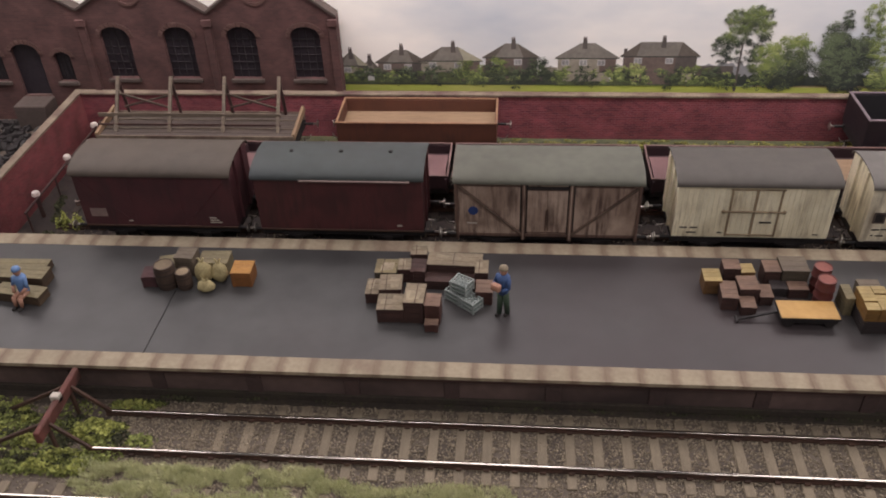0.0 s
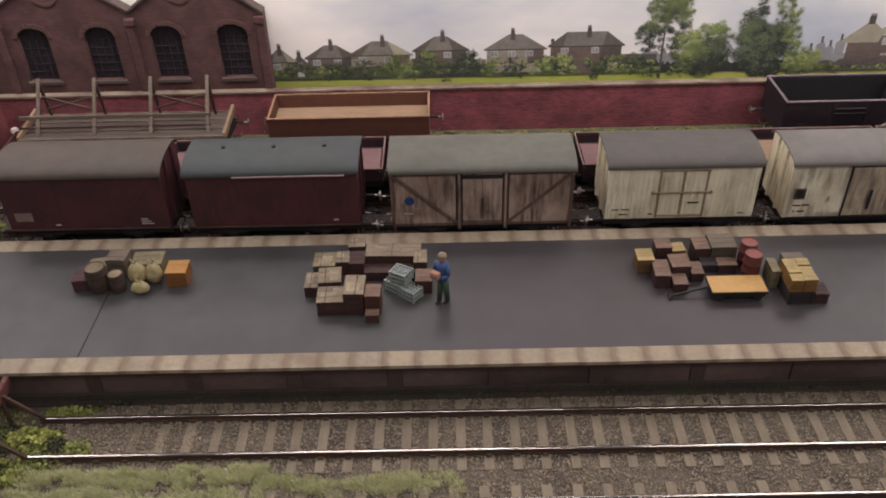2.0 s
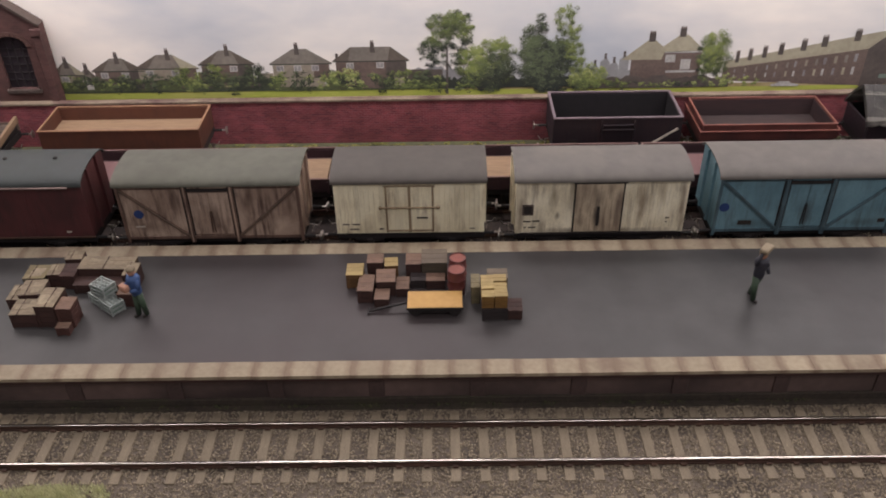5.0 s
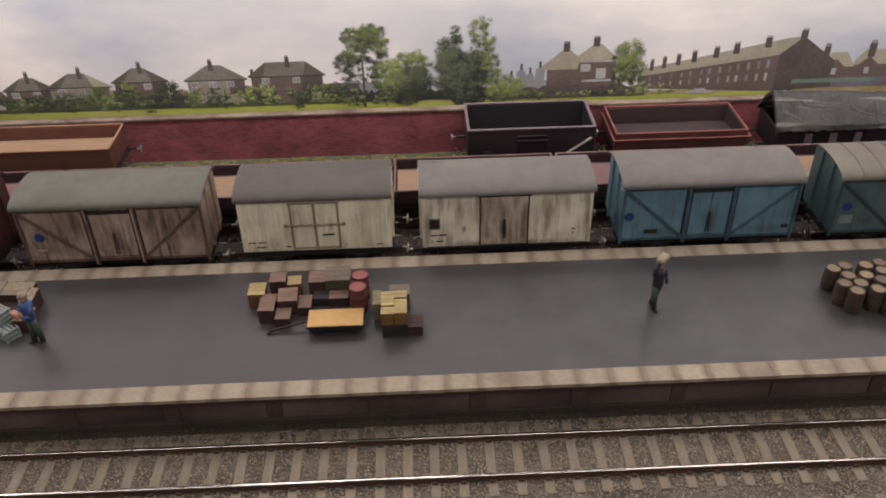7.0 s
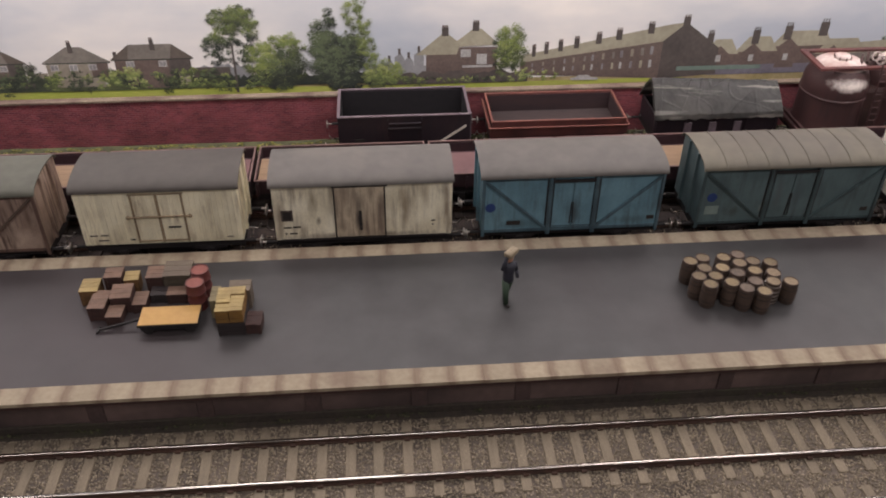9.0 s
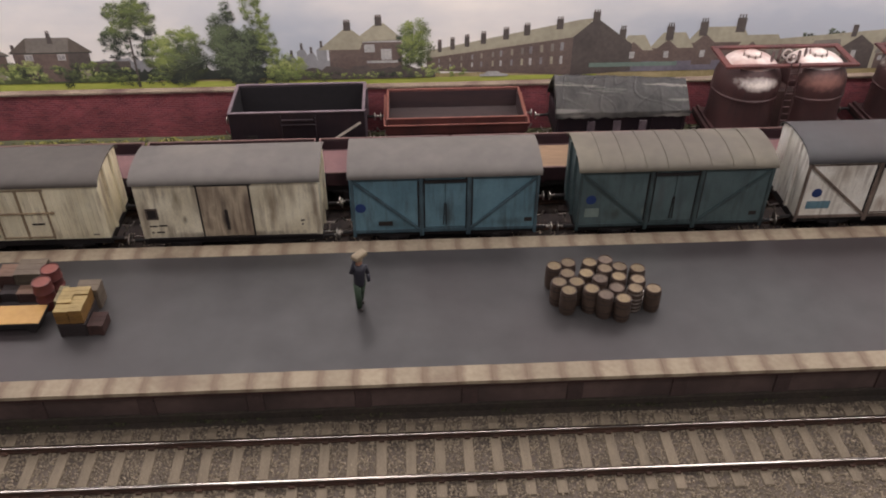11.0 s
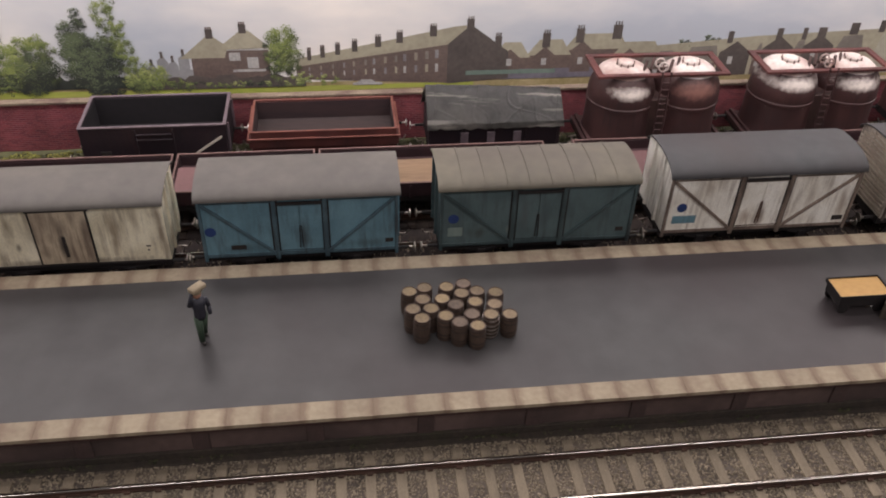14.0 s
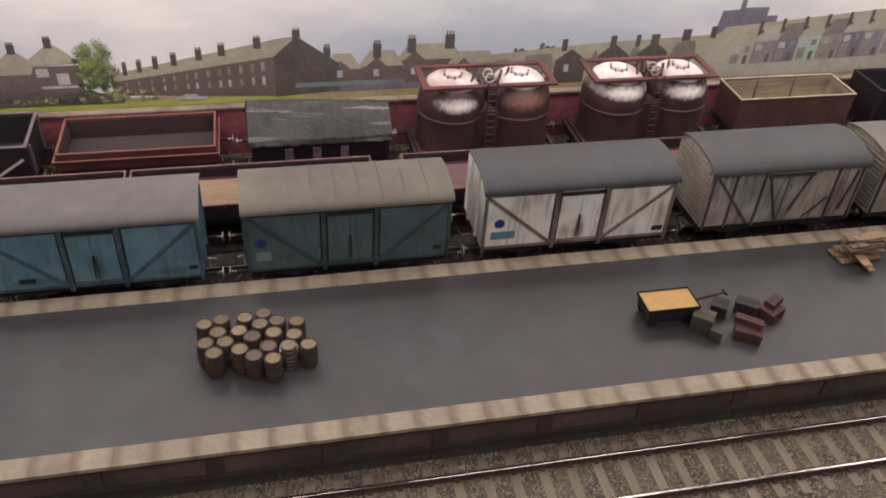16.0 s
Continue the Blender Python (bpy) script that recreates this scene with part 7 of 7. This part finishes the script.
# painted figures, each one plain casting
def figure(x, y, z, turn, label, coat, legs, pose_arms, seated=False, load=False, parcel=False):
    mats = (coat, legs, M["skin"], M["mark_black"], M["paper"])
    bms = []

    def add(fn, slot):
        bm = bmesh.new()
        fn(bm)
        bmesh.ops.recalc_face_normals(bm, faces=bm.faces)
        for f in bm.faces:
            f.material_index = slot
            f.smooth = True
        bms.append(bm)

    hip = 4.4 if seated else 10.6
    if seated:
        for s in (-1.2, 1.2):
            add(lambda b: rod(b, (s, 0, hip), (s * 1.1, -4.4, hip), 1.15, 10, 0.95), 2)
            add(lambda b: rod(b, (s * 1.1, -4.4, hip + 0.2), (s * 1.1, -4.8, 0.6), 0.95, 10, 0.7), 2)
            add(lambda b: obox(b, (s * 1.1, -5.6, 0.5), (1.3, 2.8, 1.0), 0, 0.3), 3)
    else:
        for s, f in ((-1.15, -0.9), (1.15, 2.6 if load else 1.0)):
            add(lambda b: rod(b, (s, f, 0.6), (s * 0.9, 0, hip), 0.95, 10, 1.35), 1)
            add(lambda b: obox(b, (s, f - 0.6, 0.5), (1.2, 2.7, 1.0), 0, 0.3), 3)
    add(lambda b: turned(b, [(1.7, hip - 0.6), (2.0, hip + 0.8), (1.9, hip + 3), (2.5, hip + 6.4), (2.0, hip + 7.4), (0.9, hip + 7.9)], 14), 0)
    add(lambda b: turned(b, [(0.6, hip + 7.6), (1.3, hip + 8.6), (1.45, hip + 9.6), (1.1, hip + 10.8), (0.3, hip + 11.2)], 12), 2)
    add(lambda b: turned(b, [(1.7, hip + 10.1), (1.65, hip + 10.6), (1.3, hip + 11.3), (0.3, hip + 11.6)], 12), 0 if seated else 4)
    for s, (ex, ey, ez, hx, hy, hz) in zip((-1, 1), pose_arms):
        add(lambda b: rod(b, (s * 2.4, 0, hip + 6.6), (s * ex, ey, hip + ez), 0.85, 8, 0.75), 0)
        add(lambda b: rod(b, (s * ex, ey, hip + ez), (s * hx, hy, hip + hz), 0.75, 8, 0.6), 2 if seated else 0)
    if parcel:
        add(lambda b: obox(b, (0.2, -4.2, hip + 4.6), (3.4, 2.0, 2.6), 6, 0.2), 2)
    if load:
        add(lambda b: obox(b, (0.4, -0.4, hip + 12.0), (5.4, 3.0, 1.8), 18, 0.3), 4)
    whole = bmesh.new()
    for b in bms:
        me = bpy.data.meshes.new("t")
        b.to_mesh(me)
        b.free()
        whole.from_mesh(me)
        bpy.data.meshes.remove(me)
    whole.transform(Matrix.Scale(MM, 4))
    me = bpy.data.meshes.new("figurine")
    whole.to_mesh(me)
    whole.free()
    for m in mats:
        me.materials.append(m)
    ob = new("figurine", me)
    ob.matrix_world = pose(x * MM, y * MM, z * MM, 0, 0, turn)
    return tagged(ob, label, "figurine")


M["skin"] = surf("painted_flesh", lin(188, 140, 118), rough=0.6)
M["coat_blue"] = surf("painted_blue", lin(66, 92, 140), lin(52, 74, 116), rough=0.6, size=1.5)
M["coat_light"] = surf("painted_light_blue", lin(112, 144, 190), lin(92, 122, 168), rough=0.6, size=1.5)
M["coat_dark"] = surf("painted_navy", lin(54, 54, 64), lin(40, 40, 50), rough=0.6, size=1.5)
M["legs_green"] = surf("painted_green", lin(66, 84, 66), lin(50, 66, 52), rough=0.6, size=1.5)
figure(224.4, 32.6, 0, -40, "small painted figurine in blue coat holding a parcel", M["coat_blue"], M["legs_green"], ((3.0, -1.0, 3.4, 2.2, -3.6, 3.6), (3.0, -0.8, 3.2, 2.0, -3.4, 3.2)), parcel=True)
figure(447.4, 37.8, 0, 30, "small painted figurine in navy coat shouldering a load", M["coat_dark"], M["legs_green"], ((3.2, -0.6, 6.0, 1.6, -0.6, 10.8), (3.0, -0.6, 3.4, 2.6, -2.0, 1.0)), load=True)
figure(44.7, 33.5, 0.05, -12, "small painted figurine in light blue seated on a case", M["coat_light"], M["coat_light"], ((3.0, -1.2, 3.2, 1.6, -3.2, 1.6), (3.0, -1.2, 3.2, 1.6, -3.2, 1.6)), seated=True)

# ---- buffer stop, growth and ballast ----
M["weed_mid"] = surf("mid_green_weed", lin(150, 156, 88), lin(112, 120, 66), rough=0.9, size=1.5)
M["weed"] = surf("yellow_green_weed", lin(180, 182, 100), lin(138, 144, 76), rough=0.9, size=1.5, vary=0.1)
M["weed_dark"] = surf("dark_weed", lin(80, 80, 54), lin(58, 60, 42), rough=0.9, size=1.5)
M["moss_green"] = surf("moss_green", lin(140, 136, 70), lin(104, 104, 52), rough=0.95, size=1.5)
M["static_grass"] = surf("dry_grass", lin(214, 212, 170), lin(186, 188, 140), rough=0.95, size=3)
M["beam_red"] = surf("faded_red_beam", lin(122, 70, 62), lin(98, 56, 51), rough=0.75, size=2, dirt=lin(84, 56, 50), dirt_at=0.6)
for key in ("weed", "weed_mid", "weed_dark", "moss_green"):
    nt = M[key].node_tree
    isl = nt.nodes.new("ShaderNodeNewGeometry")
    hv = nt.nodes.new("ShaderNodeHueSaturation")
    rng = nt.nodes.new("ShaderNodeMapRange")
    rng.inputs[3].default_value, rng.inputs[4].default_value = 0.4, 1.45
    into = nt.nodes["Principled BSDF"].inputs["Base Color"]
    was = into.links[0].from_socket
    nt.links.new(isl.outputs["Random Per Island"], rng.inputs[0])
    nt.links.new(rng.outputs[0], hv.inputs["Value"])
    nt.links.new(was, hv.inputs["Color"])
    nt.links.new(hv.outputs[0], into)
stop = thing("buffer_stop", 78.0, -15.9, -15.6, "old rail-built buffer stop with a faded red beam", "buffer stop")
bm = bmesh.new()
box(bm, -1.0, 1.0, -14.5, 15.5, 10.6, 15.2, 0.3)
part("beam", bm, M["beam_red"], stop, "faded red timber beam")
for y in (-8.25, 8.25):
    for a, b in (((1.0, 13.0), (12.5, 1.2)), ((-1.0, 13.0), (-24, 1.0)), ((0, 14.0), (0, 0.0))):
        bm = bmesh.new()
        bar(bm, (a[0], y, a[1]), (b[0], y, b[1]), 0.9, 1.2)
        part("strut", bm, M["rail_side"], stop)
bm = bmesh.new()
box(bm, -2.0, 1.0, 0.2, 2.8, 13.2, 16.4, 0.25)
part("lamp", bm, M["mark_white"], stop, "white lamp box on the beam")


def leaves(name, label, patches, material, seed, size=0.55, lift=2.2):
    """Loose foliage: small tilted leaf flakes heaped over ovals (x, y, rx, ry, z, count)."""
    r = random.Random(seed)
    verts, faces = [], []
    spread = []
    for cx, cy, rx, ry, z0, count in patches:
        for k in range(max(1, count // 110)):
            f = r.uniform(0.2, 0.5) if count > 300 else 1
            spread.append((cx + rx * r.uniform(-0.85, 0.85) * (f < 1), cy + ry * r.uniform(-0.8, 0.8) * (f < 1), rx * f, ry * f, z0, min(count, 110)))
    for cx, cy, rx, ry, z0, count in spread:
        for i in range(count):
            a, d = r.uniform(0, 6.283), math.sqrt(r.random()) * r.uniform(0.7, 1.1)
            hgt = max(0.0, 1 - d * d) * lift * r.uniform(0.2, 1.1)
            c = Vector((cx + rx * d * math.cos(a), cy + ry * d * math.sin(a), z0 + hgt))
            q = Euler((r.uniform(-0.9, 0.9), r.uniform(-0.9, 0.9), r.uniform(0, 6.3))).to_matrix()
            s = size * r.uniform(0.5, 1.3)
            b = len(verts)
            for px, py in ((-1, -0.5), (0.2, -0.8), (1.1, 0), (0.1, 0.8), (-0.9, 0.45)):
                verts.append((c + q @ Vector((px * s, py * s, 0))) * MM)
            faces.append([b, b + 1, b + 2, b + 3, b + 4])
    me = bpy.data.meshes.new(name)
    me.from_pydata(verts, [], faces)
    me.materials.append(material)
    return tagged(new(name, me), label, "weeds", kind="stuff")


leaves("weeds", "bright yellow-green weeds round the buffer stop", [(87, -17, 9, 6, GROUND, 1500), (74, -29, 16, 4.5, GROUND, 1100), (54, -8, 9, 5, GROUND, 500), (97, -3.2, 9, 2.2, GROUND, 300), (60, -18, 10, 5, GROUND, 500)], M["weed"], 51, 0.75, 2.8)
leaves("weeds", "dark green weeds along the wall foot and yard", [(86, -18, 13, 8, GROUND, 1400), (70, -28, 18, 5, GROUND, 1500), (58, -12, 16, 8, GROUND, 900), (104, -1, 14, 2, GROUND, 500), (20, 92, 7, 9, GROUND, 700), (14, 120, 4, 12, GROUND, 400)], M["weed_dark"], 52)
leaves("weeds", "yellow-green bush behind the end van", [(25, 103, 7, 6, GROUND, 900)], M["weed"], 53, lift=6)
leaves("weeds", "mid-green creeping weeds over the track end", [(64, -14, 26, 12, GROUND, 2600), (84, -20, 14, 9, GROUND, 1800), (74, -29, 20, 5, GROUND, 1500), (98, -5, 12, 3.5, GROUND, 700), (104, -19, 6, 4, GROUND, 260)], M["weed_mid"], 58, 0.6, 2.0)
rr = random.Random(54)
leaves("weeds", "straggling weeds along the platform wall", [(rr.uniform(95, 900), 1.0, rr.uniform(3, 12), 1.3, GROUND, 60) for _ in range(60)], M["weed_dark"], 55, 0.45, 1.6)
bank = bmesh.new()
for k in range(220):
    xa, xb = 20 + 4 * k, 24 + 4 * k
    h0, h1 = (-13.3 + 0.7 * noise.noise(Vector((x * 0.06, 3.1, 0))) for x in (xa, xb))
    bank.faces.new([bank.verts.new(p) for p in ((xa, 175.5, GROUND + 0.1), (xb, 175.5, GROUND + 0.1), (xb, 180.5, h1), (xa, 180.5, h0))])
    bank.faces.new([bank.verts.new(p) for p in ((xa, 180.5, h0), (xb, 180.5, h1), (xb, 184.9, h1 + 0.5), (xa, 184.9, h0 + 0.5))])
bmesh.ops.remove_doubles(bank, verts=bank.verts[:], dist=0.01)
tagged(part("bank", bank, M["weed_dark"]), "low mossy bank at the foot of the brick wall", "bank", kind="structure")
leaves("weeds", "yellow-green moss and grass along the brick wall", [(x, 180.5, 9, 3.6, -13.9, 520) for x in range(225, 400, 9)], M["moss_green"], 56, 0.5, 1.7)
leaves("weeds", "dark strip at the foot of the brick wall", [(x, 180.5, 9, 3.6, -14.2, 240) for x in range(24, 900, 13)], M["weed_dark"], 57, 0.5, 1.6)


def blades(name, label, patches, material, seed, height=2.2):
    r = random.Random(seed)
    verts, faces = [], []
    for cx, cy, rx, ry, count in patches:
        for i in range(count):
            a, d = r.uniform(0, 6.283), math.sqrt(r.random())
            x, y = cx + rx * d * math.cos(a), cy + ry * d * math.sin(a)
            k, h = r.uniform(0, 6.283), height * r.uniform(0.5, 1.2)
            w, lean = 0.14, r.uniform(0.3, 1.8)
            b = len(verts)
            ca, sa = math.cos(k), math.sin(k)
            verts += [((x - w * sa) * MM, (y + w * ca) * MM, GROUND * MM), ((x + w * sa) * MM, (y - w * ca) * MM, GROUND * MM), ((x + ca * lean) * MM, (y + sa * lean) * MM, (GROUND + h) * MM)]
            faces.append([b, b + 1, b + 2])
    me = bpy.data.meshes.new(name)
    me.from_pydata(verts, [], faces)
    me.materials.append(material)
    return tagged(new(name, me), label, "grass", kind="stuff")


rr = random.Random(60)
tufts = []
for i in range(130):
    x = rr.uniform(88, 228)
    y = -31.5 + rr.uniform(-3.5, 3.2) - (6 if x < 120 and rr.random() < 0.4 else 0)
    if x > 166:
        y -= 4.2
    tufts.append((x, y, rr.uniform(2, 4.5), rr.uniform(1.0, 2.2), 260 if x < 166 else 120))
blades("grass", "pale dry grass strip between the tracks", tufts, M["static_grass"], 61)
blades("grass", "dry grass tufts before the front track", [(rr.uniform(98, 160), rr.uniform(-42, -36), rr.uniform(2, 5), rr.uniform(1, 2), 160) for _ in range(40)], M["static_grass"], 62, 1.8)


def stones(name, label, regions, material, seed):
    """Loose ballast: small irregular stones strewn over rectangles (x0, x1, y0, y1, count)."""
    r = random.Random(seed)
    verts, faces = [], []
    for x0, x1, y0, y1, count in regions:
        for i in range(count):
            c = Vector((r.uniform(x0, x1), r.uniform(y0, y1), GROUND + r.uniform(0.0, 0.35)))
            s = r.uniform(0.28, 0.62)
            q = Euler((r.uniform(0, 6.3), r.uniform(0, 6.3), r.uniform(0, 6.3))).to_matrix()
            b = len(verts)
            for p in ((1, 0, 0), (-1, 0, 0), (0, 1, 0), (0, -1, 0), (0, 0, 0.8), (0, 0, -0.8)):
                verts.append((c + q @ (Vector(p) * s * r.uniform(0.65, 1.15))) * MM)
            for f in ((0, 2, 4), (2, 1, 4), (1, 3, 4), (3, 0, 4), (2, 0, 5), (1, 2, 5), (3, 1, 5), (0, 3, 5)):
                faces.append([b + i_ for i_ in f])
    me = bpy.data.meshes.new(name)
    me.from_pydata(verts, [], faces)
    me.materials.append(material)
    return tagged(new(name, me), label, "ballast", kind="stuff")


M["stone_mix"] = surf("ballast_stone", lin(172, 158, 137), lin(136, 124, 107), rough=0.95, size=1.2, bump=0.2)
tint = M["stone_mix"].node_tree
rpi = tint.nodes.new("ShaderNodeNewGeometry")
hs = tint.nodes.new("ShaderNodeHueSaturation")
mr = tint.nodes.new("ShaderNodeMapRange")
mr.inputs[3].default_value, mr.inputs[4].default_value = 0.66, 1.2
base = tint.nodes["Principled BSDF"].inputs["Base Color"]
src = base.links[0].from_socket
tint.links.new(rpi.outputs["Random Per Island"], mr.inputs[0])
tint.links.new(mr.outputs[0], hs.inputs["Value"])
tint.links.new(src, hs.inputs["Color"])
tint.links.new(hs.outputs[0], base)
stones("ballast", "grey-brown stone ballast round the front tracks", [(90, 760, -48, 0.6, 66000), (60, 760, -75, -48, 12000), (20, 95, -48, -1, 1500), (20, 900, 84, 108, 5000), (20, 900, 150, 180, 5000)], M["stone_mix"], 71)
